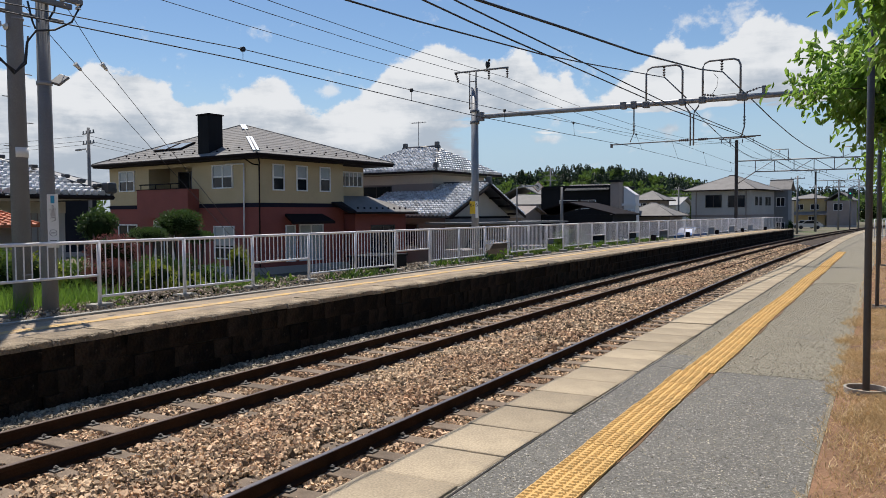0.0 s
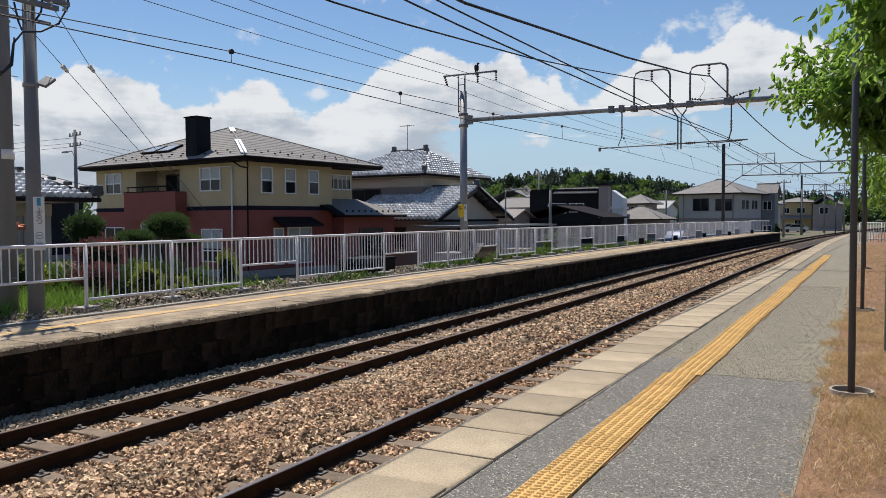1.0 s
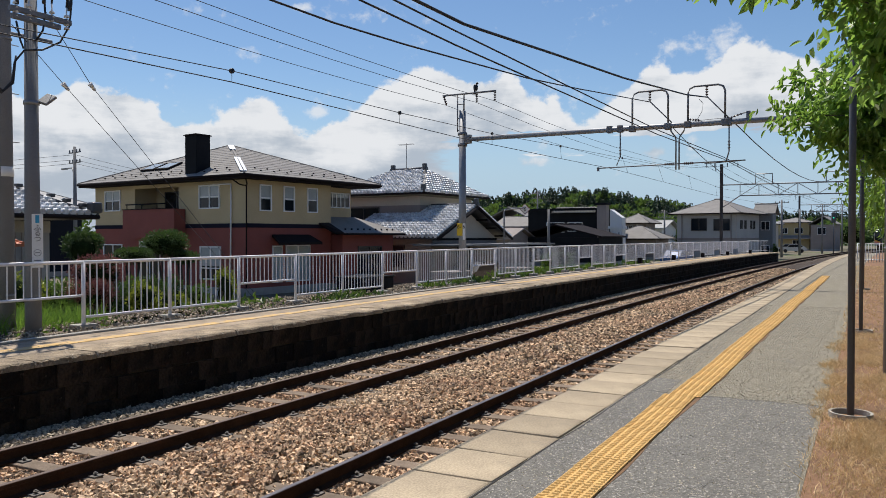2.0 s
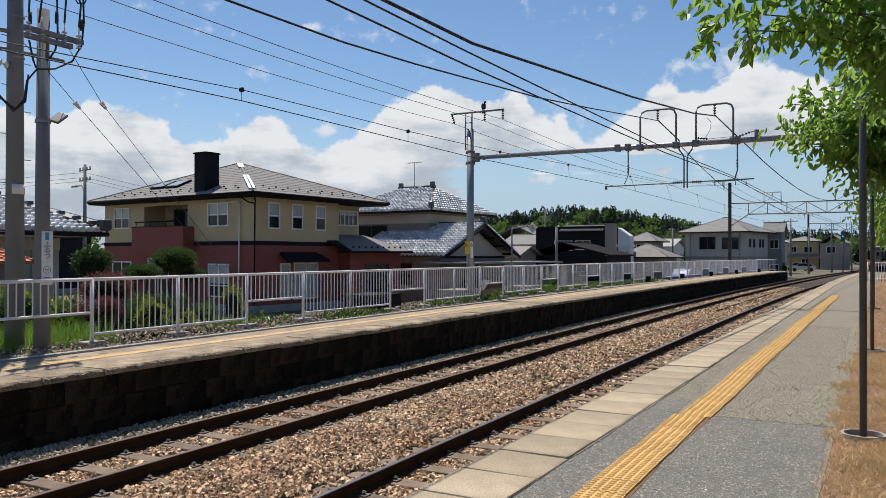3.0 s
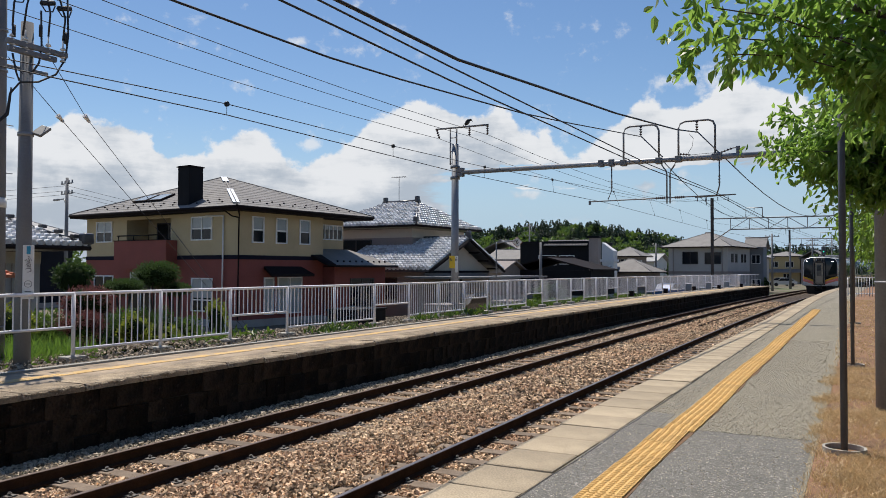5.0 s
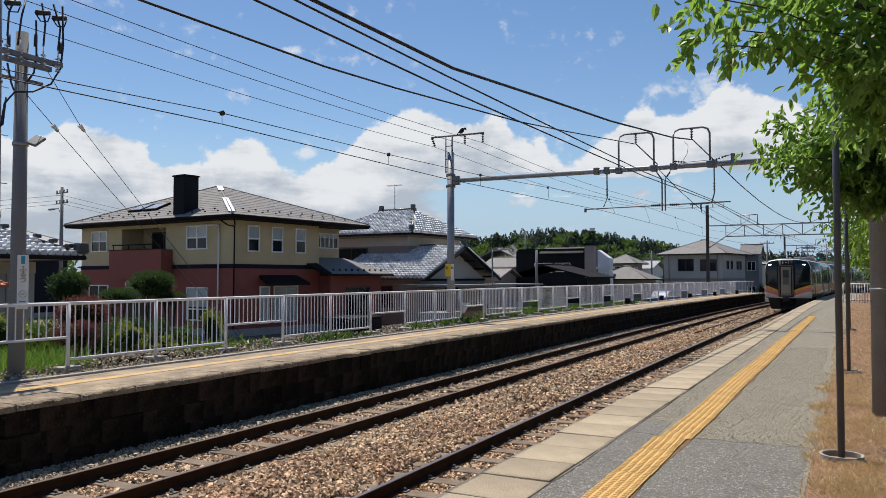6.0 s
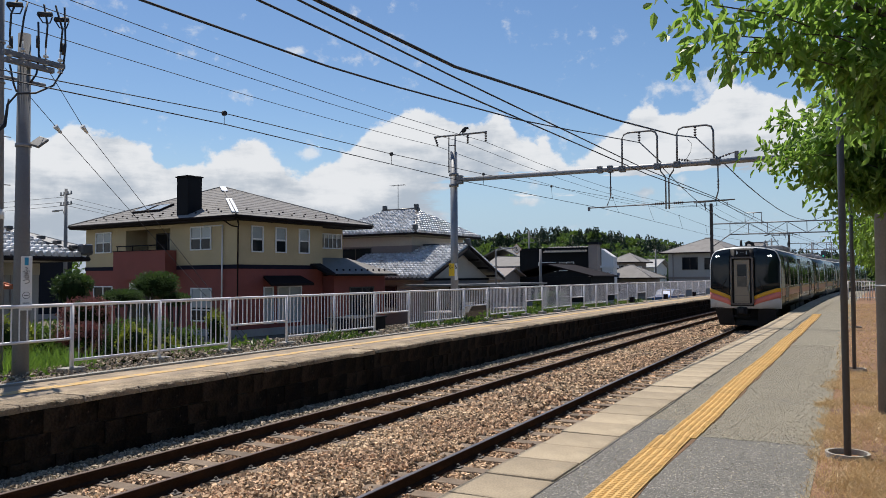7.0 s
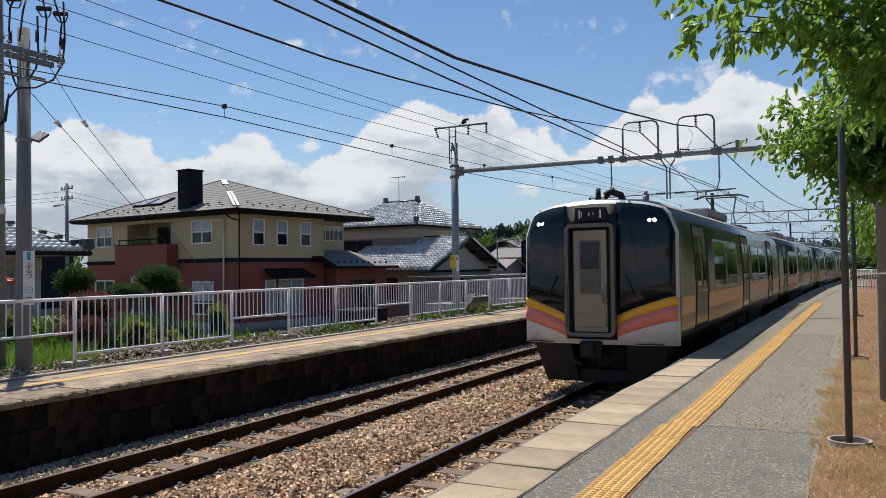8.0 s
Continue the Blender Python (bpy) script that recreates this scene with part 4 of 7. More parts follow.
# station sign: blue head, three characters, faint ring below
sign = thing("sign", pose(-12.19, 8.37, 0, 0, 0, 52), "narrow white vertical station sign with blue head", "sign")
bm = fresh()
box(bm, -0.085, 0.085, -0.012, 0.012, 1.0, 1.90, bevel=0.004)
board = part("board", bm, SIGN_WHITE, sign)
bm = fresh()
box(bm, -0.03, 0.03, -0.018, -0.01, 1.75, 1.88)
part("blue_mark", bm, SIGN_BLUE, board)
lettering("ふるつ", 0.115, pose(0, -0.016, 1.665), board, INK, step=0.095)
bm = fresh()
for k in range(24):
    a, b = radians(k * 15), radians(k * 15 + 15)
    rod(bm, (0.055 * math.cos(a), -0.014, 1.25 + 0.055 * math.sin(a)), (0.055 * math.cos(b), -0.014, 1.25 + 0.055 * math.sin(b)), 0.004, 4)
box(bm, -0.035, 0.035, -0.016, -0.011, 1.243, 1.257)
box(bm, -0.05, 0.05, -0.016, -0.011, 1.115, 1.13)
part("ring_mark", bm, WEATHERED_STEEL, board)
bm = fresh()
for z in (1.12, 1.78):
    rod(bm, (0, 0.0, z), (0, 0.06, z), 0.02, 6)
part("bracket", bm, GREY_STEEL, sign)
# guy wires with white insulators
for a, m, b in (((-12.30, 8.02, 5.0), (-12.35, 9.02, 4.17), (-12.45, 14.3, -0.2)), ((-12.25, 8.60, 5.34), (-12.35, 9.56, 4.26), (-12.45, 14.4, -0.2))):
    ob = thing("guy_wire", Matrix(), "steel guy wire with a white strain insulator", "guy wire", "guy wires")
    bm = fresh()
    rod(bm, a, m, 0.006, 5)
    rod(bm, m, b, 0.0055, 5)
    part("cable", bm, WIRE, ob)
    bm = fresh()
    d = (Vector(b) - Vector(m)).normalized()
    rod(bm, Vector(m) - d * 0.05, Vector(m) + d * 0.06, 0.048, 10, 0.028)
    rod(bm, Vector(m) + d * 0.06, Vector(m) + d * 0.11, 0.036, 10, 0.02)
    part("insulator", bm, PORCELAIN, ob)

# thin sign post with a diamond six
post6 = thing("sign_post", pose(-12.45, 28.4, 0), "thin steel post carrying a diamond number sign", "sign")
bm = fresh()
tube(bm, [(0, 0, -0.2), (0, 0, 2.5), (0.0, 0.05, 2.56), (0.0, 2.0, 2.72)], 0.03, 8)
part("post", bm, WEATHERED_STEEL, post6)
bm = fresh()
box(bm, -0.16, 0.16, -0.012, 0.012, -0.16, 0.16)
dia = part("plate", bm, SIGN_WHITE, post6)
dia.matrix_local = pose(0.05, 2.05, 2.66, 0, 45, 30)
bm = fresh()
for a, b in (((-0.15, -0.15), (0.15, -0.15)), ((0.15, -0.15), (0.15, 0.15)), ((0.15, 0.15), (-0.15, 0.15)), ((-0.15, 0.15), (-0.15, -0.15))):
    rod(bm, (a[0], -0.014, a[1]), (b[0], -0.014, b[1]), 0.008, 4)
part("border", bm, mat("sign_rust_red", (0.30, 0.10, 0.06), 0.6), dia)
lettering("6", 0.24, pose(0, -0.016, 0, 0, -45, 0), dia, INK)

# ---- poles on the near platform ----
def thin_pole(y, x=0.0, h=4.2):
    ob = thing("tree_side_pole", pose(x, y, 0), "dark grey painted steel pole in a white ring", "pole", "thin poles on the near platform")
    bm = fresh()
    rod(bm, (0, 0, -0.1), (0, 0, h), 0.029, 14)
    part("shaft", bm, DARK_STEEL, ob)
    bm = fresh()
    n = 28
    loops = [[bm.verts.new((r * math.cos(i * 2 * math.pi / n), r * math.sin(i * 2 * math.pi / n), z)) for i in range(n)] for r, z in ((0.17, -0.05), (0.17, 0.04), (0.148, 0.04), (0.148, -0.05))]
    for a, b in zip(loops, loops[1:]):
        for i in range(n):
            bm.faces.new((a[i], a[(i + 1) % n], b[(i + 1) % n], b[i]))
    part("ring", bm, CURB, ob, "white concrete ring at the foot")
    return ob


thin_pole(7.38, -0.07)
thin_pole(14.0, 0.0)
thin_pole(25.2, 0.05)
big = thing("concrete_pole", pose(0.38, 9.75, 0), "thick grey pole beside the platform under trees", "utility pole")
bm = fresh()
rod(bm, (0, 0, -0.2), (0, 0, 8), 0.165, 24, 0.14)
part("shaft", bm, WEATHERED_STEEL, big)
bm = fresh()
rod(bm, (0, 0, 1.38), (0, 0, 1.40), 0.168, 24)
part("band", bm, GREY_STEEL, big)
bm = fresh()
box(bm, -0.05, 0.05, -0.168, -0.15, 2.25, 2.5)
part("label_plate", bm, SIGN_WHITE, big)

# ---- crow on the top bracket ----
FEATHER = mat("crow_feathers", (0.012, 0.012, 0.015), 0.55, var=0.3, scale=30, bump=0.2)
crow = thing("crow", Matrix(), "small black crow perched on the mast bracket", "bird")


def egg(bm, c, r, s=12, t=8, m=None):
    rows = []
    for j in range(t + 1):
        a = math.pi * j / t
        rows.append([bm.verts.new(Vector((c[0] + r[0] * math.sin(a) * math.cos(2 * math.pi * i / s), c[1] + r[1] * math.sin(a) * math.sin(2 * math.pi * i / s), c[2] + r[2] * math.cos(a)))) for i in range(s)])
    for a, b in zip(rows, rows[1:]):
        for i in range(s):
            f = bm.faces.new((a[i], a[(i + 1) % s], b[(i + 1) % s], b[i]))
            f.smooth = True
    bmesh.ops.remove_doubles(bm, verts=bm.verts, dist=1e-5)


bm = fresh()
egg(bm, (0, 0, 0.15), (0.065, 0.075, 0.12))
part("body", bm, FEATHER, crow)
bm = fresh()
egg(bm, (0, -0.05, 0.29), (0.04, 0.05, 0.045))
rod(bm, (0, -0.09, 0.29), (0, -0.15, 0.28), 0.016, 6, 0.004)
part("head", bm, FEATHER, crow)
bm = fresh()
box(bm, -0.03, 0.03, 0.05, 0.075, -0.09, 0.12)
part("tail", bm, FEATHER, crow)
for s in (-1, 1):
    bm = fresh()
    egg(bm, (s * 0.06, 0.02, 0.15), (0.018, 0.06, 0.11))
    part("wing", bm, FEATHER, crow)
    bm = fresh()
    rod(bm, (s * 0.025, 0, 0), (s * 0.025, 0, 0.06), 0.006, 5)
    part("leg", bm, FEATHER, crow)
CROW_X, CROW_Y, CROW_Z = -12.33, BY, 6.755


# ---- houses ----
HOUSE_TAN = mat("tan_siding", (0.52, 0.42, 0.255), 0.85, var=0.12, scale=1.0, fine=30, bump=0.2)
HOUSE_RED = mat("red_brown_siding", (0.25, 0.068, 0.055), 0.8, var=0.15, scale=1.0, fine=30, bump=0.2)
HOUSE_DARK = mat("dark_navy_siding", (0.016, 0.019, 0.028), 0.8, spec=0.15, var=0.2, scale=1.5, fine=30)
HOUSE_BLACK = mat("black_siding", (0.013, 0.014, 0.017), 0.8, spec=0.15, var=0.25, scale=1.0, fine=30)
HOUSE_GREY = mat("grey_siding", (0.42, 0.415, 0.40), 0.85, var=0.12, scale=0.8, fine=25)
HOUSE_WHITE = mat("white_siding", (0.66, 0.67, 0.68), 0.7, var=0.08, scale=0.8, fine=20)
HOUSE_CREAM = mat("pale_plaster", (0.55, 0.50, 0.42), 0.9, var=0.12, scale=0.7, fine=25)
HOUSE_BROWN = mat("dull_brown_boards", (0.28, 0.24, 0.225), 0.85, var=0.15, scale=1.0, fine=25)
HOUSE_YELLOW = mat("faded_yellow_siding", (0.45, 0.36, 0.20), 0.85, var=0.12, scale=0.8, fine=25)
HOUSE_BLUE = mat("blue_grey_siding", (0.20, 0.215, 0.235), 0.8, var=0.12, scale=0.8, fine=25)
SLATE = mat("grey_slate_sheets", (0.228, 0.218, 0.21), 0.75, spec=0.25, var=0.16, scale=1.2, fine=30, bump=0.25, stain=((0.17, 0.16, 0.155), 1.0, 0.5, 0.7))
TILE = mat("glazed_roof_tiles", (0.78, 0.785, 0.80), 0.32, var=0.4, scale=2, fine=12, bump=0.1, island=0.25)
# dark cap tiles, and the shadow colour seen between tile courses
TILE_DARK_AND_GAP = mat("dark_tiles_and_gap_shade", (0.07, 0.07, 0.075), 0.35, var=0.2, scale=2, fine=12, bump=0.1)
ORANGE_TILE = mat("orange_sheet_roof", (0.50, 0.16, 0.07), 0.6, var=0.2, scale=2, fine=14)
TRIM_DARK = mat("dark_brown_trim", (0.016, 0.012, 0.013), 0.8, spec=0.12, var=0.15, bump=0.05)
TRIM_BLUE = mat("dark_navy_band", (0.016, 0.015, 0.028), 0.85, spec=0.12, var=0.1, bump=0.05)
FLASHING = mat("pale_metal_flashing", (0.62, 0.66, 0.74), 0.4, metal=0.3, var=0.1, bump=0.05)
FRAME_WHITE = mat("white_window_frame", (0.74, 0.75, 0.76), 0.5, var=0.05, bump=0.02)
FRAME_DARK = mat("dark_window_frame", (0.04, 0.035, 0.03), 0.5, var=0.1, bump=0.02)
GLASS = mat("window_glass", (0.012, 0.016, 0.022), 0.05, var=0.2, scale=1, bump=0, spec=0.3)
BLIND = mat("white_blind_behind_glass", (0.34, 0.38, 0.40), 0.25, var=0.15, scale=1.5, bump=0, spec=0.7)
CONCRETE = mat("grey_concrete", (0.38, 0.37, 0.35), 0.9, var=0.2, scale=1, fine=40)


def window(parent, face, a, b, z0, z1, frame_mat=None, blind=0.0, cols=2, rows=2, off=0.0, bar=0.035):
    """A window on a wall. face: 'f' on the plane y=off looking to -y, 'r' on x=off looking to +x."""
    fm = frame_mat or FRAME_WHITE

    def put(bm, p0, p1, q0, q1, d0, d1):
        if face == "f":
            box(bm, p0, p1, off - d1, off - d0, q0, q1)
        else:
            box(bm, off + d0, off + d1, p0, p1, q0, q1)
    w = 0.06
    bm = fresh()
    for p0, p1, q0, q1 in ((a - w, b + w, z1, z1 + w), (a - w, b + w, z0 - w, z0), (a - w, a, z0, z1), (b, b + w, z0, z1)):
        put(bm, p0, p1, q0, q1, -0.03, 0.06)
    ob = part("window", bm, fm, parent)
    bm = fresh()
    for i in range(1, cols):
        x = a + (b - a) * i / cols
        put(bm, x - bar, x + bar, z0, z1, 0.004, 0.04)
    for j in range(1, rows):
        z = z0 + (z1 - z0) * j / rows
        put(bm, a, b, z - bar * 0.8, z + bar * 0.8, 0.004, 0.044)
    if cols > 1 or rows > 1:
        part("sash_bar", bm, fm, ob)
    bm = fresh()
    zb = z1 - (z1 - z0) * blind
    if blind < 1:
        put(bm, a, b, z0, zb, -0.02, 0.012)
        part("pane", bm, GLASS, ob)
    else:
        bm.free()
    if blind > 0:
        bm = fresh()
        put(bm, a, b, zb, z1, -0.02, 0.011)
        part("blind", bm, BLIND, ob)
    return ob


def slab(bm, pts, t):
    """A roof plane of thickness t under the polygon pts."""
    up = [bm.verts.new(p) for p in pts]
    dn = [bm.verts.new((p[0], p[1], p[2] - t)) for p in pts]
    bm.faces.new(up)
    bm.faces.new(dn[::-1])
    n = len(pts)
    for i in range(n):
        bm.faces.new((up[i], dn[i], dn[(i + 1) % n], up[(i + 1) % n]))


def tile_rows(bm, a, b, c, d, step, r):
    """Barrel tiles in courses on the roof plane with eave a-b and upper edge d-c, each lapping the one below."""
    a, b, c, d = map(Vector, (a, b, c, d))
    along = (b - a).normalized()
    size = (b - a).length
    nrm = along.cross(d - a).normalized()
    if nrm.z < 0:
        nrm = -nrm
    sd, sc = (d - a).dot(along), (c - a).dot(along)
    up = (d - a) - along * sd
    H = up.length
    up.normalize()
    n = max(2, int(size / step))
    for i in range(n):
        q = (i + 0.5) * size / n
        h = H * q / sd if q < sd else H * (size - q) / (size - sc) if q > sc and sc < size - 1e-6 else H
        m = max(1, int(h / step))
        for j in range(m):
            p = a + along * q + up * (j * step)
            rod(bm, p + nrm * r * 0.55, p + up * min(step * 1.02, h - j * step) + nrm * r * 0.05, r, 6, r * 0.86)


def hip_roof(parent, x0, x1, y0, y1, z, h, material, ridge=0.0, tiles=0.0, t=0.14, cap=None):
    """ridge: half-length of the ridge along x."""
    cx, cy = (x0 + x1) / 2, (y0 + y1) / 2
    A, B = (cx - ridge, cy, z + h), (cx + ridge, cy, z + h)
    c = [(x0, y0, z), (x1, y0, z), (x1, y1, z), (x0, y1, z)]
    planes = [[c[0], c[1], B, A], [c[1], c[2], B], [c[2], c[3], A, B], [c[3], c[0], A]]
    if ridge < 0.01:
        planes = [[c[i], c[(i + 1) % 4], A] for i in range(4)]
    for k, pl in enumerate(planes):
        bm = fresh()
        slab(bm, pl, t)
        # under tiles the plane is dark, putting shade into the gaps
        side = part("roof_plane", bm, TILE_DARK_AND_GAP if tiles else material, parent)
        if tiles:
            bm = fresh()
            tile_rows(bm, pl[0], pl[1], pl[2], pl[-1], tiles, tiles * 0.45)
            tagged(part("tile_course", bm, material, side), kind="stuff")
    if cap:
        for k, p in enumerate(c):
            bm = fresh()
            rod(bm, p, B if k in (1, 2) else A, 0.09 if tiles else 0.05, 6)
            part("hip_cap", bm, cap, parent)
        if ridge > 0.01:
            bm = fresh()
            rod(bm, (A[0] - 0.2, A[1], A[2] + 0.05), (B[0] + 0.2, B[1], B[2] + 0.05), 0.14 if tiles else 0.06, 8)
            part("ridge_cap", bm, cap, parent)
    for p, q in zip(c, c[1:] + c[:1]):
        bm = fresh()
        rod(bm, (p[0], p[1], p[2] - 0.07), (q[0], q[1], q[2] - 0.07), 0.075, 6)
        part("gutter", bm, TRIM_DARK, parent)


def gable_roof(parent, x0, x1, y0, y1, z, h, material, tiles=0.0, t=0.14, along="x", cap=None):
    if along == "x":
        cy = (y0 + y1) / 2
        planes = [[(x0, y0, z), (x1, y0, z), (x1, cy, z + h), (x0, cy, z + h)], [(x1, y1, z), (x0, y1, z), (x0, cy, z + h), (x1, cy, z + h)]]
        rid = ((x0 - 0.1, cy, z + h + 0.03), (x1 + 0.1, cy, z + h + 0.03))
    else:
        cx = (x0 + x1) / 2
        planes = [[(x0, y1, z), (x0, y0, z), (cx, y0, z + h), (cx, y1, z + h)], [(x1, y0, z), (x1, y1, z), (cx, y1, z + h), (cx, y0, z + h)]]
        rid = ((cx, y0 - 0.1, z + h + 0.03), (cx, y1 + 0.1, z + h + 0.03))
    for pl in planes:
        bm = fresh()
        slab(bm, pl, t)
        # dark plane below tiles paints the shadow lines between them
        side = part("roof_plane", bm, TILE_DARK_AND_GAP if tiles else material, parent)
        if tiles:
            bm = fresh()
            tile_rows(bm, *pl, tiles, tiles * 0.45)
            tagged(part("tile_course", bm, material, side), kind="stuff")
    bm = fresh()
    rod(bm, *rid, 0.13 if tiles else 0.06, 8)
    part("ridge_cap", bm, cap or material, parent)


def wall_block(parent, x0, x1, y0, y1, z0, z1, material, name="wall"):
    bm = fresh()
    box(bm, x0, x1, y0, y1, z0, z1)
    return part(name, bm, material, parent)


def gable_wall(parent, x, y0, y1, z, h, material, t=0.15):
    bm = fresh()
    pts = [(y0, z), (y1, z), ((y0 + y1) / 2, z + h)]
    va = [bm.verts.new((x, y, w)) for y, w in pts]
    vb = [bm.verts.new((x - t, y, w)) for y, w in pts]
    bm.faces.new(va)
    bm.faces.new(vb[::-1])
    for i in range(3):
        bm.faces.new((va[i], vb[i], vb[(i + 1) % 3], va[(i + 1) % 3]))
    return part("gable_wall", bm, material, parent)


# the two-storey house of tan over red siding with a black chimney
house = thing("house", pose(-24.6, 27.0, TOWN_Z, 0, 0, -6), "two-storey house, tan above red-brown siding, grey hip roof", "house")
X0, X1, Y0, Y1 = -12.85, -0.75, 0.75, 6.55
wall_block(house, X0, X1, Y0, Y1, 0.35, 3.2, HOUSE_RED, "lower_wall")
wall_block(house, X0, X1 - 0.9, Y1 + 0.002, 9.2, 0.35, 3.2, HOUSE_RED, "lower_wall")
for a, b in ((X0, -9.25), (-5.65, X1)):
    wall_block(house, a, b, Y0, Y1, 3.4, 5.52, HOUSE_TAN, "upper_wall")
wall_block(house, -9.25, -5.65, Y0 + 1.3, Y1, 3.4, 5.52, HOUSE_TAN, "upper_wall")
wall_block(house, -9.25, -5.65, Y0, Y0 + 0.2, 5.28, 5.52, HOUSE_TAN, "lintel")
wall_block(house, X0, X1 - 0.9, Y1 + 0.002, 9.2, 3.4, 5.52, HOUSE_TAN, "upper_wall")
wall_block(house, X0 - 0.03, X1 + 0.03, Y0 - 0.03, Y1 + 0.03, 3.2, 3.4, TRIM_BLUE, "band")
wall_block(house, X0 + 0.02, X1 - 0.88, Y1 + 0.032, 9.22, 3.2, 3.4, TRIM_BLUE, "band")
wall_block(house, X0 - 0.02, X1 + 0.02, Y0 - 0.02, Y1 + 0.02, 0.0, 0.35, CONCRETE, "foundation")
wall_block(house, X0, X1 - 0.88, Y1 + 0.022, 9.22, 0.0, 0.35, CONCRETE, "foundation")
# balcony with a dark rail
bm = fresh()
box(bm, -9.3, -5.1, 0.05, Y0 - 0.032, 2.72, 2.9)
box(bm, -9.3, -5.1, 0.05, 0.18, 2.9, 4.15)
box(bm, -9.3, -9.15, 0.18, Y0 - 0.032, 2.9, 4.15)
box(bm, -5.25, -5.1, 0.18, Y0 - 0.032, 2.9, 4.15)
balcony = part("balcony", bm, HOUSE_RED, house)
bm = fresh()
rod(bm, (-9.1, 0.1, 4.42), (-5.2, 0.1, 4.42), 0.035, 6)
for k in range(4):
    x = -9.0 + k * 1.25
    rod(bm, (x, 0.1, 4.1), (x, 0.1, 4.42), 0.025, 6)
box(bm, -9.33, -5.07, 0.02, 0.21, 4.15, 4.19)
part("balcony_rail", bm, TRIM_DARK, balcony)
window(house, "f", -8.4, -6.6, 3.45, 5.1, FRAME_DARK, 0, 2, 1, Y0 + 1.3)
window(house, "f", -11.85, -10.55, 4.2, 5.2, None, 0.5, 2, 2, Y0)
window(house, "f", -4.0, -2.6, 4.18, 5.22, None, 0.55, 2, 2, Y0)
window(house, "f", -12.0, -10.4, 1.35, 2.32, None, 0, 2, 1, Y0)
window(house, "f", -8.8, -7.2, 0.4, 2.5, None, 0.2, 2, 1, Y0)
window(house, "f", -3.95, -2.55, 0.75, 2.25, None, 0.6, 2, 3, Y0)
for a, b, bl in ((1.63, 2.27, 0.55), (3.18, 3.82, 0.55), (4.82, 5.46, 0.5)):
    window(house, "r", a, b, 4.05, 5.2, None, bl, 1, 2, X1)
window(house, "r", 2.42, 2.95, 0.6, 2.28, None, 1.0, 1, 1, X1)
window(house, "r", 3.32, 4.9, 0.6, 2.3, None, 1.0, 2, 1, X1)
window(house, "r", 7.3, 9.0, 4.4, 5.12, None, 0.3, 5, 1, X1 - 0.9)
bm = fresh()
slab(bm, [(X1 + 0.02, 2.35, 2.88), (X1 + 0.02, 4.9, 2.88), (X1 + 0.75, 5.1, 2.5), (X1 + 0.75, 2.15, 2.5)], 0.12)
part("awning", bm, TRIM_DARK, house, "dark window awning")
hip_roof(house, -13.3, 0.0, 0.0, 9.85, 5.66, 2.15, SLATE, 0.0, t=0.12, cap=SLATE)
bm = fresh()
box(bm, -13.28, -0.02, 0.02, 9.83, 5.45, 5.55)
part("eave_board", bm, TRIM_DARK, house)
# sheet laps on the two visible roof planes
for (a, b) in (((-13.3, 0.0), (0.0, 0.0)), ((0.0, 0.0), (0.0, 9.85))):
    apex = Vector((-6.65, 4.925, 7.81))
    for k in range(1, 16):
        bm = fresh()
        f = k / 16
        p = Vector((*a, 5.66)).lerp(apex, f)
        q = Vector((*b, 5.66)).lerp(apex, f)
        rod(bm, p + Vector((0, 0, 0.004)), q + Vector((0, 0, 0.004)), 0.012, 4)
        part("sheet_lap", bm, SLATE, house)
for f0, f1 in ((0.05, 0.5), (0.80, 0.98)):
    bm = fresh()
    p, q = Vector((0, 0, 5.70)).lerp(Vector((-6.65, 4.925, 7.86)), f0), Vector((0, 0, 5.70)).lerp(Vector((-6.65, 4.925, 7.86)), f1)
    w = Vector((0.09, 0.12, 0))
    slab(bm, [p - w, p + w, q + w, q - w], 0.02)
    part("hip_flashing", bm, FLASHING, house, "pale metal flashing along the hip")
bm = fresh()
n = 0
for k in range(26):
    for row, f in ((0, 0.10), (1, 0.17)):
        if (k + row) % 2:
            continue
        t = (k + 0.5 + 0.5 * row) / 26.5
        p = Vector((-13.3 + 13.3 * t, 0, 5.66)).lerp(Vector((-6.65, 4.925, 7.81)), f)
        box(bm, p.x - 0.025, p.x + 0.025, p.y - 0.04, p.y + 0.04, p.z, p.z + 0.06)
        if k < 20:
            q = Vector((0, 9.85 * t * 26 / 20 if t * 26 / 20 < 1 else 9.6, 5.66)).lerp(Vector((-6.65, 4.925, 7.81)), f)
            box(bm, q.x - 0.04, q.x + 0.04, q.y - 0.025, q.y + 0.025, q.z, q.z + 0.06)
tagged(part("snow_guard", bm, TRIM_DARK, house, "rows of small black snow guards"), kind="stuff")
bm = fresh()
v = box(bm, -4.7, -3.85, 0.4, 1.25, 5.75, 7.7, bevel=0.03)
chim = part("chimney", bm, HOUSE_BLACK, house, "large black boxed chimney")
bm = fresh()
box(bm, -4.75, -3.8, 0.35, 1.3, 7.7, 7.75)
slab(bm, [(-4.7, 0.4, 7.775), (-3.85, 0.4, 7.775), (-3.85, 1.25, 7.775), (-4.7, 1.25, 7.775)], 0.02)
part("chimney_cap", bm, TRIM_DARK, chim)
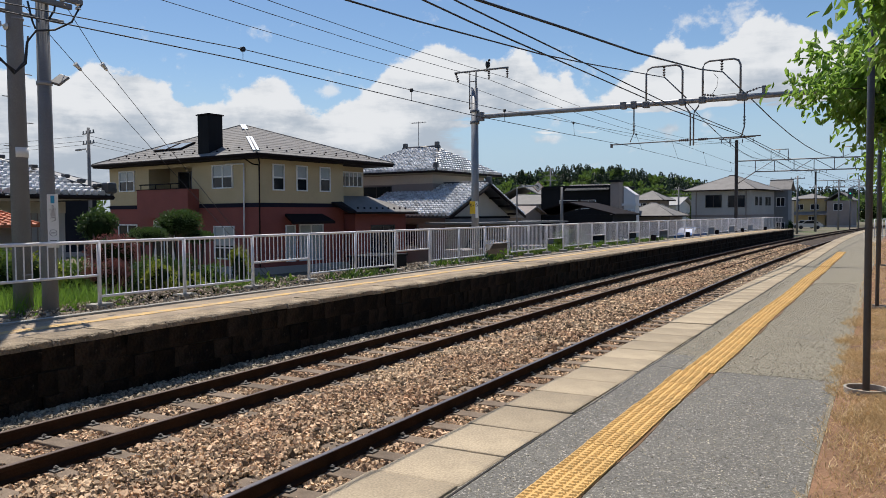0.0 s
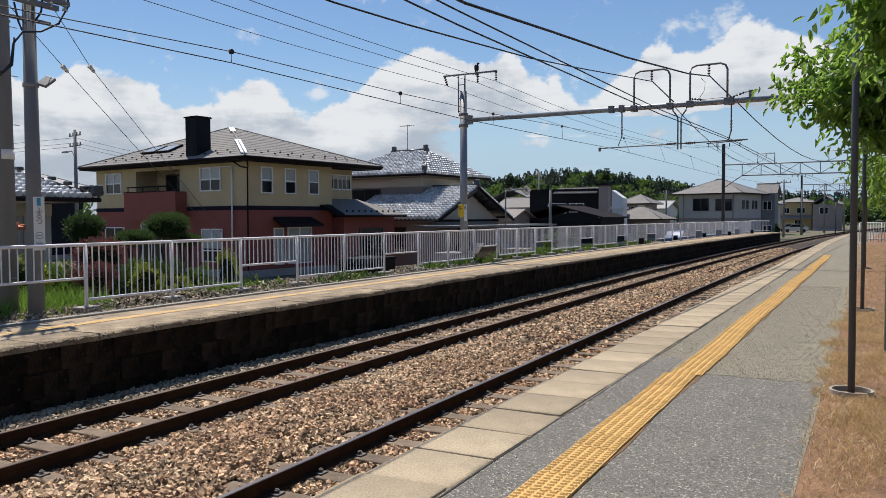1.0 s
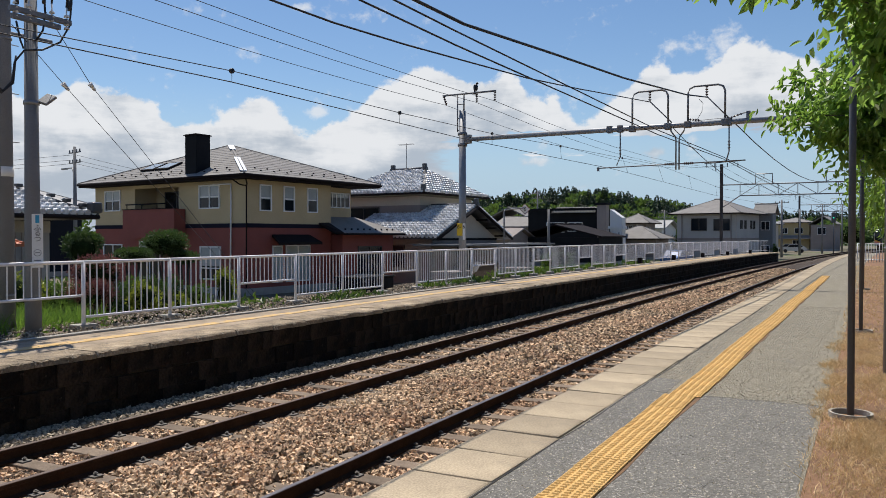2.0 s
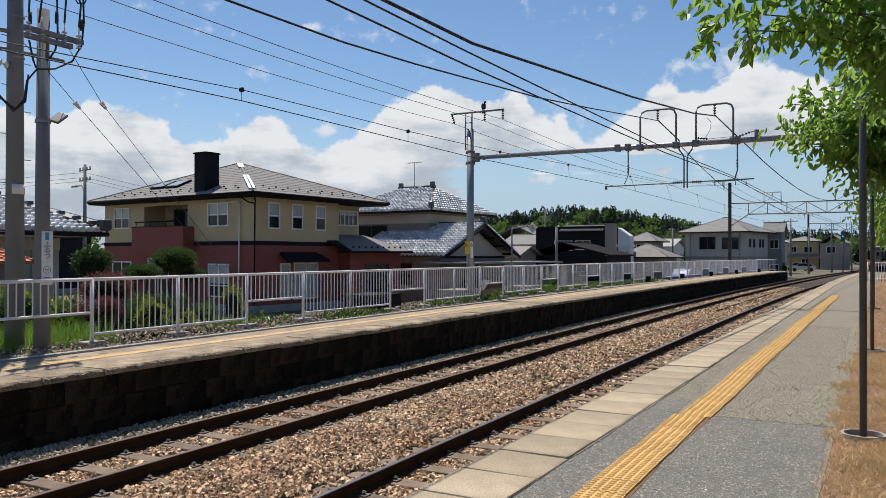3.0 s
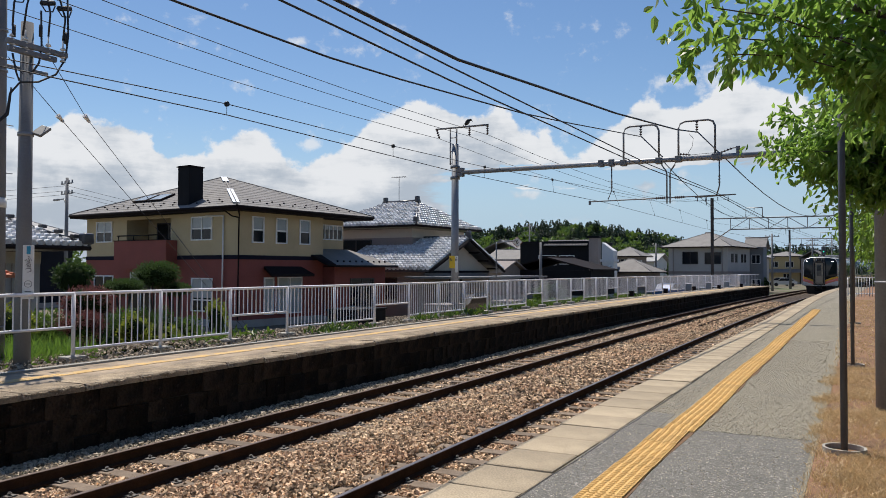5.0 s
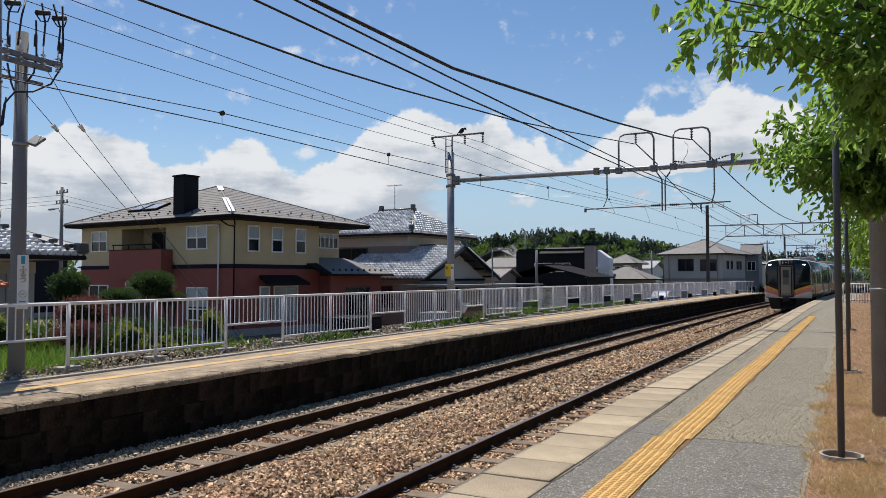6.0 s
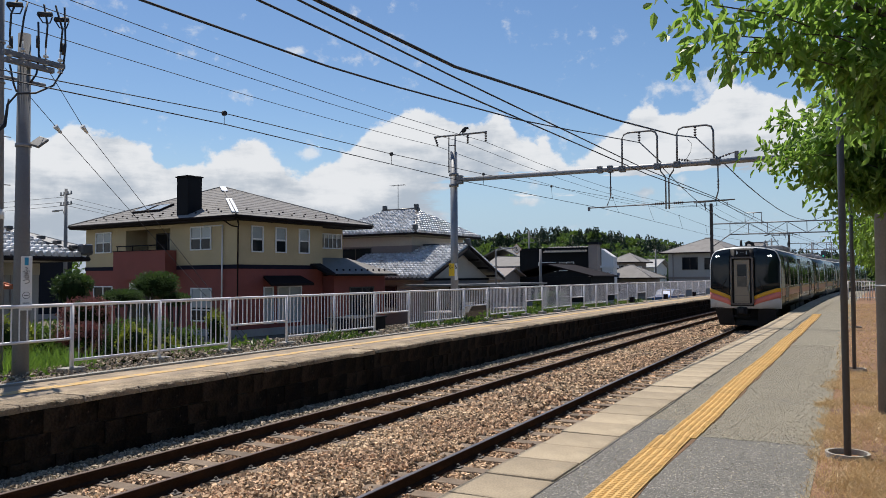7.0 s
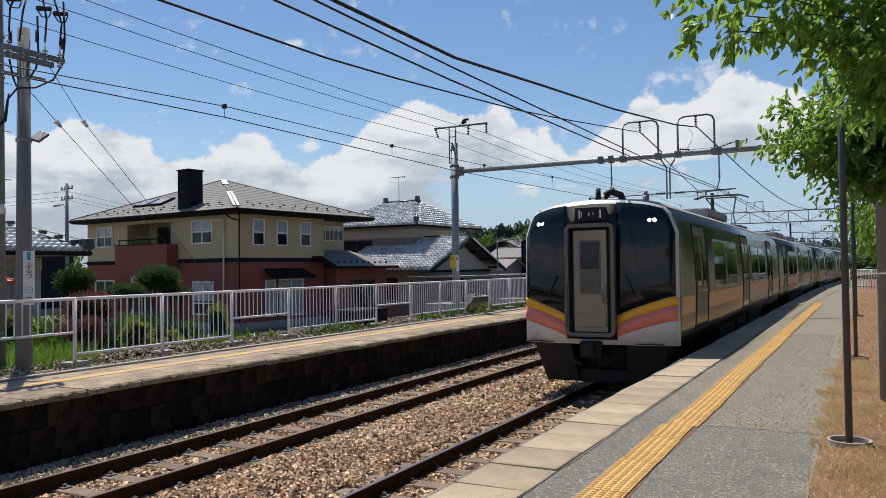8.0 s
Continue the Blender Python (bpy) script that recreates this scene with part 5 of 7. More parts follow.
for u in (-9.0, -7.75):
    bm = fresh()
    m = Matrix.Translation((u, 1.75, 6.44)) @ pose(0, 0, 0, 23.6, 0, 0)
    box(bm, -0.55, 0.55, -0.5, 0.5, 0, 0.09, m)
    sk = part("skylight", bm, TRIM_DARK, house)
    bm = fresh()
    box(bm, -0.45, 0.45, -0.4, 0.4, 0.085, 0.096, m)
    part("skylight_glass", bm, BLIND, sk)
for pts in ([(-1.7, 0.68, 5.25), (-1.7, 0.66, 3.5), (-1.7, 0.62, 0.3)], [(-3.0, 0.7, 5.28), (-1.7, 0.68, 5.25)]):
    bm = fresh()
    tube(bm, pts, 0.04, 6)
    part("downpipe", bm, FRAME_WHITE, house)
bm = fresh()
tube(bm, [(-0.05, 0.1, 5.5), (-0.4, 0.5, 5.2), (-0.68, 0.72, 5.15), (-0.70, 0.70, 0.4)], 0.035, 6)
tube(bm, [(-1.1, 0.1, 5.5), (-0.9, 0.5, 5.2), (-0.7, 0.7, 5.15)], 0.035, 6)
part("downpipe", bm, TRIM_DARK, house)
# low annex with a lean-to roof
wall_block(house, -1.64, 0.0, 6.62, 10.9, 0.3, 2.85, HOUSE_RED, "annex_wall")
wall_block(house, -1.62, 0.02, 6.6, 10.92, 0.0, 0.3, CONCRETE, "foundation")
bm = fresh()
slab(bm, [(0.55, 6.1, 2.98), (0.55, 11.3, 2.98), (-1.64, 9.6, 3.85), (-1.64, 6.6, 3.85)], 0.12)
part("annex_roof", bm, SLATE, house)
bm = fresh()
slab(bm, [(0.55, 6.1, 3.0), (-1.64, 6.6, 3.87), (-0.9, 5.6, 3.55), (0.3, 5.75, 3.0)], 0.1)
rod(bm, (0.56, 6.1, 2.9), (0.56, 11.3, 2.9), 0.06, 6)
part("annex_eave", bm, TRIM_DARK, house)
bm = fresh()
for k in range(9):
    box(bm, 0.15, 0.23, 6.6 + k * 0.5, 6.66 + k * 0.5, 3.12, 3.21)
part("snow_guard", bm, TRIM_DARK, house)
window(house, "r", 7.9, 9.8, 0.5, 2.2, FRAME_DARK, 0.0, 2, 1, 0.0)
bm = fresh()
box(bm, 0.02, 0.35, 7.4, 8.2, 0.0, 0.75, bevel=0.02)
part("outdoor_unit", bm, FRAME_WHITE, house)
bm = fresh()
box(bm, -2.2, -1.4, 0.25, 0.6, 0.0, 0.7, bevel=0.02)
part("outdoor_unit", bm, FRAME_WHITE, house)

# ---- neighbour with glazed tile roofs ----
nb = thing("house", pose(-24.3, 42.4, TOWN_Z, 0, 0, -4), "grey plaster house with silvery glazed tile roofs", "house")
wall_block(nb, -6.0, 0, 0, 6.4, 0, 5.35, HOUSE_BROWN)
wall_block(nb, -6.02, 0.02, -0.02, 6.42, 4.75, 5.3, HOUSE_CREAM, "upper_band")
hip_roof(nb, -7.0, 0.9, -0.9, 7.3, 5.5, 1.75, TILE, 1.3, 0.29, cap=TILE_DARK_AND_GAP)
window(nb, "f", -5.6, -3.2, 3.6, 4.6, FRAME_DARK, 0, 2, 1, 0)
wall_block(nb, -8.0, 2.6, -2.6, -0.03, 0, 2.65, HOUSE_BROWN, "low_wall")
wall_block(nb, 0.03, 2.6, -0.03, 5.2, 0, 2.65, HOUSE_BROWN, "low_wall")
gable_wall(nb, 2.6, -2.6, 5.2, 2.65, 1.75, HOUSE_CREAM)
gable_roof(nb, -3.6, 3.4, -3.3, 5.9, 2.75, 1.95, TILE, 0.29, along="x", cap=TILE_DARK_AND_GAP)
bm = fresh()
for y0, y1, z0, z1 in ((-3.3, 1.3, 2.62, 4.57), (5.9, 1.3, 2.62, 4.57)):
    rod(bm, (3.42, y0, z0), (3.42, y1, z1), 0.09, 6)
part("barge_board", bm, TRIM_DARK, nb)
for y, z in ((2.6, 3.75), (3.8, 3.25), (5.0, 2.75)):
    bm = fresh()
    box(bm, 2.6, 3.35, y - 0.07, y + 0.07, z, z + 0.12)
    part("purlin", bm, TRIM_DARK, nb)
bm = fresh()
box(bm, 2.62, 2.66, -2.6, 5.2, 2.55, 2.68)
part("band", bm, TRIM_DARK, nb)
window(nb, "f", -1.0, 0.6, 1.0, 2.2, FRAME_DARK, 0, 2, 1, -2.6)
window(nb, "r", 0.2, 1.6, 0.9, 2.1, FRAME_DARK, 0, 2, 1, 2.6)
for c in ((1.3 - 3.05, 3.2, 7.4), (-3.05 - 1.3, 3.2, 7.4), (0.8, -0.8, 5.7), (3.3, 1.3, 4.85)):
    bm = fresh()
    box(bm, c[0] - 0.14, c[0] + 0.14, c[1] - 0.14, c[1] + 0.14, c[2] - 0.15, c[2] + 0.28, bevel=0.06)
    part("ridge_ornament", bm, TILE_DARK_AND_GAP, nb)
antenna = thing("antenna", pose(-27.3, 45.8, TOWN_Z + 7.2), "thin rooftop television antenna", "antenna", "rooftop antennas")
bm = fresh()
rod(bm, (0, 0, -0.3), (0, 0, 1.9), 0.022, 6)
part("mast", bm, WEATHERED_STEEL, antenna)
bm = fresh()
rod(bm, (-0.55, 0, 1.8), (0.55, 0, 1.85), 0.015, 5)
for k in range(7):
    rod(bm, (-0.5 + k * 0.16, -0.3, 1.82), (-0.5 + k * 0.16, 0.3, 1.82), 0.009, 4)
tagged(part("yagi", bm, WEATHERED_STEEL, antenna), kind="stuff")
bm = fresh()
box(bm, -0.1, 0.1, -6, 6, 0.4, 0.46)
box(bm, -3.2, 0.1, -6, 6, 2.25, 2.35)
for y in (-5.5, -2, 2, 5.5):
    rod(bm, (0, y, 0), (0, y, 2.3), 0.05, 6)
solid("carport", bm, WEATHERED_STEEL, "low grey carport roof beside the tiled house", "carport", m=pose(-18.5, 43.5, TOWN_Z, 0, 0, -4))

# ---- tiled house by the poles and its orange shed ----
lh = thing("house", pose(-22.6, 8.6, TOWN_Z, 0, 0, -4), "single-storey house with glazed tile roof and grey boards", "house")
wall_block(lh, -10, 0, 0, 7, 0, 3.25, HOUSE_GREY)
wall_block(lh, -10.02, 0.02, -0.02, 7.02, 2.9, 3.25, HOUSE_CREAM, "upper_band")
bm = fresh()
for k in range(34):
    box(bm, 0.021, 0.035, 0.1 + k * 0.2, 0.13 + k * 0.2, 0, 2.9)
part("board_joint", bm, HOUSE_BROWN, lh)
hip_roof(lh, -11.0, 1.0, -1.0, 8.0, 3.45, 2.1, TILE, 1.5, 0.24, cap=TILE_DARK_AND_GAP)
for k in range(14):
    bm = fresh()
    p = Vector((1.0, 8.0, 3.55)).lerp(Vector((-3.5, 3.5, 5.6)), k / 14)
    box(bm, p.x - 0.1, p.x + 0.1, p.y - 0.1, p.y + 0.1, p.z, p.z + 0.12, bevel=0.03)
    part("hip_tile", bm, TILE_DARK_AND_GAP, lh)
bm = fresh()
box(bm, 0.75, 1.1, 7.75, 8.1, 3.5, 3.85, bevel=0.06)
part("end_tile", bm, TILE_DARK_AND_GAP, lh)
window(lh, "r", 1.2, 3.2, 1.0, 2.3, FRAME_DARK, 0, 2, 1, 0)
shed = thing("shed", pose(-19.1, 6.0, TOWN_Z), "wooden shed with an orange sheet roof", "shed")
wall_block(shed, -2.2, 0, 0, 6.4, 0, 2.5, HOUSE_BROWN)
bm = fresh()
slab(bm, [(0.35, -0.5, 2.6), (0.35, 6.6, 2.6), (-2.4, 6.6, 3.15), (-2.4, -0.5, 3.15)], 0.08)
rf = part("roof_plane", bm, ORANGE_TILE, shed, "orange corrugated roof")
bm = fresh()
tile_rows(bm, (0.35, -0.5, 2.6), (0.35, 6.6, 2.6), (-2.4, 6.6, 3.15), (-2.4, -0.5, 3.15), 0.22, 0.035)
tagged(part("tile_course", bm, ORANGE_TILE, rf), kind="stuff")


def plain_house(x, y, rz, w, d, h, wall, roof, label, rh=1.6, kind="hip", wins=(), over=0.7, frames=None, ridge=None, along="x"):
    ob = thing("house", pose(x, y, TOWN_Z, 0, 0, rz), label, "house", "houses of the town")
    wall_block(ob, 0, w, 0, d, 0, h, wall)
    wall_block(ob, -0.02, w + 0.02, -0.02, d + 0.02, 0, 0.35, CONCRETE, "foundation")
    if kind == "hip":
        hip_roof(ob, -over, w + over, -over, d + over, h + 0.15, rh, roof, ridge if ridge is not None else max(0, (w - d) / 2), cap=roof)
    elif kind == "gable":
        gable_roof(ob, -over, w + over, -over, d + over, h + 0.1, rh, roof, along=along)
        if along == "x":
            gable_wall(ob, w, 0, d, h, rh * d / (d + 2 * over), wall)
    elif kind == "flat":
        bm = fresh()
        box(bm, -0.15, w + 0.15, -0.15, d + 0.15, h, h + 0.25)
        part("parapet", bm, roof, ob)
    for f, a, b, z0, z1 in wins:
        window(ob, f, a, b, z0, z1, frames, 0.0, 2, 1, 0 if f == "f" else w)
    return ob


# dark navy house with a pale roof between the tiled house and the tan one
plain_house(-59.0, 30.0, -3, 9, 8, 4.9, HOUSE_DARK, TRAIN_ROOF, "dark navy house with a pale grey roof", 1.8, "hip", (("f", 6.3, 7.6, 2.2, 3.4), ("r", 2, 3.5, 2.2, 3.4)))


# ---- houses further off ----
b1 = plain_house(-33.8, 84, 0, 8.1, 9, 5.7, HOUSE_BLACK, HOUSE_BLACK, "black-clad modern house with a low tiled strip", 0.2, "flat", (("f", 2.3, 4.3, 3.3, 4.3), ("f", 4.8, 6.4, 3.4, 4.3)), frames=FRAME_WHITE)
bm = fresh()
tile_rows(bm, (3.0, -0.5, 5.5), (8.0, -0.5, 5.5), (8.0, 1.2, 6.1), (3.0, 1.2, 6.1), 0.35, 0.07)
slab(bm, [(3.0, -0.5, 5.5), (8.0, -0.5, 5.5), (8.0, 1.2, 6.1), (3.0, 1.2, 6.1)], 0.1)
part("roof_strip", bm, SLATE, b1, "pale tiled roof strip")
plain_house(-25.45, 83.2, 0, 1.0, 1.2, 6.2, HOUSE_BROWN, HOUSE_BLACK, "narrow dark brown tower wall of the house", 0.2, "flat")
plain_house(-29.7, 70, 0, 8.5, 8, 2.7, HOUSE_BLACK, TRIM_DARK, "low black gabled workshop with dark roof", 1.15, "gable", (("f", 5.6, 7.6, 0.9, 1.9),), along="y", over=0.3)
wh = plain_house(-23.37, 81, 0, 1.25, 1.5, 3.6, HOUSE_WHITE, HOUSE_WHITE, "white narrow house with a slanted roof", 0.2, "flat", (("f", 0.62, 0.78, 2.6, 3.2), ("f", 0.9, 1.06, 2.6, 3.2)))
bm = fresh()
v = [(0, 0, 3.6), (1.25, 0, 3.6), (1.25, 0, 4.75), (0, 0, 5.65)]
va, vb = [bm.verts.new(p) for p in v], [bm.verts.new((p[0], 1.5, p[2])) for p in v]
bm.faces.new(va)
bm.faces.new(vb[::-1])
for i in range(4):
    bm.faces.new((va[i], vb[i], vb[(i + 1) % 4], va[(i + 1) % 4]))
part("slanted_top", bm, HOUSE_WHITE, wh)
plain_house(-29.3, 107, -4, 3.5, 4, 4.5, HOUSE_BROWN, SLATE, "brown house with a grey hip roof", 1.3, "hip", (("f", 0.5, 1.6, 3.2, 4.2), ("f", 2.8, 4.0, 3.0, 4.0)))
plain_house(-26.5, 92, -4, 5.5, 5, 2.4, HOUSE_BROWN, SLATE, "low brown house with a long grey roof", 1.5, "hip", (("f", 1.0, 2.4, 0.8, 1.8),))
gh = plain_house(-19.57, 96.3, -12, 7.1, 7.6, 5.35, HOUSE_GREY, SLATE, "grey two-storey house with dark windows and hip roof", 1.75, "hip", (("f", 1.8, 3.6, 3.5, 4.85), ("f", 4.5, 6.3, 3.5, 4.75), ("r", 1.2, 1.8, 3.7, 4.6), ("r", 2.6, 3.1, 3.7, 4.6), ("r", 4.6, 5.1, 3.7, 4.6), ("r", 5.6, 6.1, 3.7, 4.6)), over=0.75, frames=FRAME_DARK, ridge=0.3)
bm = fresh()
box(bm, -0.02, 7.12, -0.02, 7.62, 2.3, 2.6)
part("band", bm, HOUSE_BROWN, gh)
for x in (0.02, 5.9):
    bm = fresh()
    rod(bm, (x + 0.6, -0.08, 0.2), (x + 0.6, -0.08, 5.4), 0.05, 6)
    part("downpipe", bm, HOUSE_BROWN, gh)
plain_house(-11.5, 103.6, -4, 1.9, 2.5, 5.5, HOUSE_BLUE, SLATE, "blue-grey two-storey house with a grey roof", 1.2, "gable", (("f", 0.6, 1.5, 3.6, 4.6), ("f", 0.6, 1.5, 0.6, 1.6)), along="x", over=0.35)
th = plain_house(-15.2, 169.5, -5, 6.2, 8, 5.4, HOUSE_YELLOW, SLATE, "faded yellow house with a grey roof", 1.0, "hip", (("f", 1.0, 2.2, 3.4, 4.4), ("f", 3.6, 5.0, 3.4, 4.4), ("f", 3.2, 4.4, 0.8, 2.0)))
bm = fresh()
slab(bm, [(-0.6, -1.6, 2.4), (6.8, -1.6, 2.4), (6.8, 0, 3.0), (-0.6, 0, 3.0)], 0.12)
part("porch_roof", bm, SLATE, th)
plain_house(-8.6, 165, -5, 4.2, 8, 5.0, HOUSE_BROWN, SLATE, "brown gabled house beside the tracks", 1.6, "gable", (("f", 1.2, 2.6, 3.2, 4.4),), along="y", over=0.4)
plain_house(-39.0, 86.7, -3, 4.2, 6, 3.9, HOUSE_BROWN, SLATE, "cream house with an irregular grey roof", 1.2, "gable", (("f", 1.2, 2.8, 2.2, 3.2),), along="x", over=0.5)
plain_house(-45.0, 96.0, 6, 7, 7, 4.6, HOUSE_BROWN, SLATE, "brown house with a dark steep roof", 2.0, "gable", (("f", 2, 3.6, 2.6, 3.8),), along="y", over=0.5)
plain_house(-31.8, 66, -3, 3.4, 5, 2.5, HOUSE_BROWN, HOUSE_BROWN, "low brown shed with sloping roofs", 1.0, "gable", (("f", 1.0, 2.0, 0.9, 1.7),), along="x", over=0.4)
plain_house(-19.5, 128, -8, 7, 7, 4.6, HOUSE_CREAM, TRAIN_ROOF, "pale house with a light grey roof", 1.6, "hip", (("f", 1.5, 3.0, 2.8, 4.0),))
plain_house(-46.0, 118.0, 0, 8, 8, 4.8, HOUSE_CREAM, SLATE, "cream two-storey house with a grey roof", 1.6, "hip", (("f", 2, 4, 3.0, 4.2),))
plain_house(-34.5, 125.0, -5, 7, 7, 4.0, HOUSE_WHITE, TRAIN_ROOF, "white house with a pale metal roof", 1.3, "gable", (("f", 2, 4, 2.4, 3.6),), along="x")
plain_house(-66.0, 62.0, -10, 10, 8, 3.6, HOUSE_CREAM, TRAIN_ROOF, "pale single-storey house in the distance", 1.6, "hip", (("f", 2, 4, 1.2, 2.4),))


def far_pole(x, y, h, arms=2, label="grey utility pole with crossarms among the houses"):
    ob = thing("utility_pole", pose(x, y, TOWN_Z, 0, 0, random.uniform(-20, 20)), label, "utility pole", "poles of the town")
    bm = fresh()
    rod(bm, (0, 0, 0), (0, 0, h), 0.16, 10, 0.10)
    part("shaft", bm, CONCRETE_POLE, ob)
    for k in range(arms):
        bm = fresh()
        z = h - 0.4 - 0.7 * k
        rod(bm, (-0.9, 0, z), (0.9, 0, z), 0.045, 6)
        for x2 in (-0.8, -0.3, 0.3, 0.8):
            rod(bm, (x2, 0, z), (x2, 0, z + 0.22), 0.05, 6)
        part("crossarm", bm, WEATHERED_STEEL, ob)
    return ob


random.seed(21)
fp = far_pole(-48.0, 35.8, 9.0, 2, "grey utility pole with a street lamp arm")
bm = fresh()
tube(bm, [(0, 0, 7.0), (-0.9, 0.2, 7.6), (-2.2, 0.4, 7.65)], 0.05, 6)
box(bm, -3.0, -2.2, 0.3, 0.5, 7.58, 7.7, bevel=0.03)
part("lamp_arm", bm, WEATHERED_STEEL, fp)
far_pole(-24.6, 66.0, 5.2, 0, "thin grey pole behind the white fence")
far_pole(-42, 108, 9.5, 3)
far_pole(-24.5, 112, 6.5, 2)
far_pole(-9.3, 112, 7.6, 1, "dark wooden pole beside the tracks")
far_pole(-8.0, 126, 6.8, 1, "dark wooden pole beside the tracks")
far_pole(-5.6, 140, 8.0, 2)
far_pole(-3.0, 152, 8.4, 2)
far_pole(-60, 78, 8.5, 2)
for a, b in (((-48.0, 35.8, 7.2), (-60, 78, 6.9)), ((-42, 108, 7.8), (-24.5, 112, 5.0)), ((-24.5, 112, 5.0), (-9.3, 112, 6.0)), ((-48.0, 35.8, 7.2), (-80.0, 10.0, 5.0))):
    for dz in (0.0, -0.35, -0.6):
        wire("power_line", sag((a[0], a[1], a[2] + dz), (b[0], b[1], b[2] + dz), 0.7, 8), 0.012, "thin black service line between the houses", "town power lines")

# signal, parked car, end of platform fittings
sg = thing("railway_signal", pose(-3.35, 118, TOWN_Z), "black railway signal post with a green lamp", "signal")
bm = fresh()
rod(bm, (0, 0, 0), (0, 0, 5.2), 0.07, 8)
part("post", bm, DARK_STEEL, sg)
bm = fresh()
box(bm, -0.28, 0.28, -0.1, 0.1, 4.6, 6.0, bevel=0.1)
part("head", bm, DARK_STEEL, sg)
bm = fresh()
rod(bm, (0, -0.12, 5.3), (0, -0.10, 5.3), 0.10, 12)
part("green_lamp", bm, glow("signal_green", (0.05, 0.6, 0.4), 0.8), sg)


def parked_car(x, y, rz, paint, label):
    ob = thing("car", pose(x, y, TOWN_Z, 0, 0, rz), label, "car", "parked cars")
    bm = fresh()
    prof = [(-2.0, 0.3), (-2.05, 0.75), (-1.2, 0.92), (-0.6, 1.42), (1.0, 1.46), (1.75, 0.95), (2.0, 0.85), (2.02, 0.3)]
    va, vb = [bm.verts.new((p[0], -0.8, p[1])) for p in prof], [bm.verts.new((p[0], 0.8, p[1])) for p in prof]
    bm.faces.new(va)
    bm.faces.new(vb[::-1])
    for i in range(len(prof)):
        bm.faces.new((va[i], vb[i], vb[(i + 1) % len(prof)], va[(i + 1) % len(prof)]))
    part("body", bm, paint, ob)
    for y0, y1 in ((-0.815, -0.79), (0.79, 0.815)):
        bm = fresh()
        pts = [(-1.0, 0.95), (-0.55, 1.36), (0.95, 1.4), (1.5, 0.97)]
        va = [bm.verts.new((p[0], y0, p[1])) for p in pts]
        vb = [bm.verts.new((p[0], y1, p[1])) for p in pts]
        bm.faces.new(va)
        bm.faces.new(vb[::-1])
        for i in range(4):
            bm.faces.new((va[i], vb[i], vb[(i + 1) % 4], va[(i + 1) % 4]))
        part("side_window", bm, GLASS, ob)
    for px in (-1.3, 1.25):
        for py in (-0.82, 0.66):
            bm = fresh()
            rod(bm, (px, py, 0.31), (px, py + 0.16, 0.31), 0.31, 14)
            part("wheel", bm, RUBBER, ob)
    return ob


CAR_SILVER = mat("silver_car_paint", (0.55, 0.57, 0.60), 0.25, metal=0.4, var=0.05, bump=0, coat=0.5)
CAR_BLUE = mat("blue_car_paint", (0.03, 0.10, 0.30), 0.5, var=0.05, bump=0, coat=0.1)
parked_car(-10.2, 146, 4, CAR_SILVER, "silver car parked beyond the platform end")
parked_car(-11.5, 152, 4, CAR_SILVER, "silver car parked beyond the platform end")
parked_car(-15.7, 77, 80, CAR_BLUE, "blue car parked behind the white fence")
parked_car(-18.6, 38.5, 85, mat("black_car_paint", (0.012, 0.012, 0.014), 0.2, var=0.05, bump=0, coat=0.6), "black car parked behind the white fence")
bm = fresh()
for k in range(5):
    y = 46 + k * 7.6
    x = FENCE_X + fence_bend(y) + 0.35
    box(bm, -0.12, 0.12, -0.15, 0.15, 0, 0.32, Matrix.Translation((x, y, -0.05)))
solid("marker_block", bm, TRIM_DARK, "small dark blocks standing along the fence foot", "block", kind="stuff")
# white fence at the near platform's end
ef = thing("fence_panel", pose(-0.2, 52, 0), "short white fence across the verge", "fence", "white fence panels")
for k in range(16):
    bm = fresh()
    rod(bm, (k * 0.14, 0, 0), (k * 0.14, 0, 1.1), 0.02 if k % 8 else 0.035, 6)
    part("bar" if k % 8 else "post", bm, WHITE_STEEL, ef)
for z in (1.1, 0.15):
    bm = fresh()
    rod(bm, (0, 0, z), (2.1, 0, z), 0.03, 6)
    part("rail", bm, WHITE_STEEL, ef)


# ---- foliage ----
def leaf_mat(name, col, trans, var=0.35, mix=0.45):
    m = mat(name, col, 0.45, var=0.25, scale=1.5, fine=20, bump=0, island=var, spec=0.4)
    nt = m.node_tree
    N, L = nt.nodes, nt.links
    b = N["Principled BSDF"]
    out = N["Material Output"]
    tr = N.new("ShaderNodeBsdfTranslucent")
    tr.inputs[0].default_value = (*trans, 1)
    mx = N.new("ShaderNodeMixShader")
    mx.inputs[0].default_value = mix
    L.new(b.outputs[0], mx.inputs[1])
    L.new(tr.outputs[0], mx.inputs[2])
    L.new(mx.outputs[0], out.inputs[0])
    return m


LEAF = leaf_mat("cherry_leaf", (0.10, 0.175, 0.048), (0.35, 0.56, 0.10), 0.55, 0.5)
LEAF_FAR = leaf_mat("far_leaf", (0.09, 0.165, 0.03), (0.27, 0.43, 0.06), 0.4, 0.45)
PINE = leaf_mat("clipped_pine", (0.050, 0.092, 0.030), (0.09, 0.16, 0.03), 0.4, 0.25)
BUSH = leaf_mat("garden_bush", (0.055, 0.10, 0.025), (0.14, 0.24, 0.03), 0.4, 0.35)
LIME = leaf_mat("yellow_green_bush", (0.16, 0.20, 0.03), (0.34, 0.40, 0.05), 0.35, 0.4)
MAPLE = leaf_mat("red_maple_leaf", (0.20, 0.085, 0.078), (0.26, 0.09, 0.08), 0.35, 0.3)
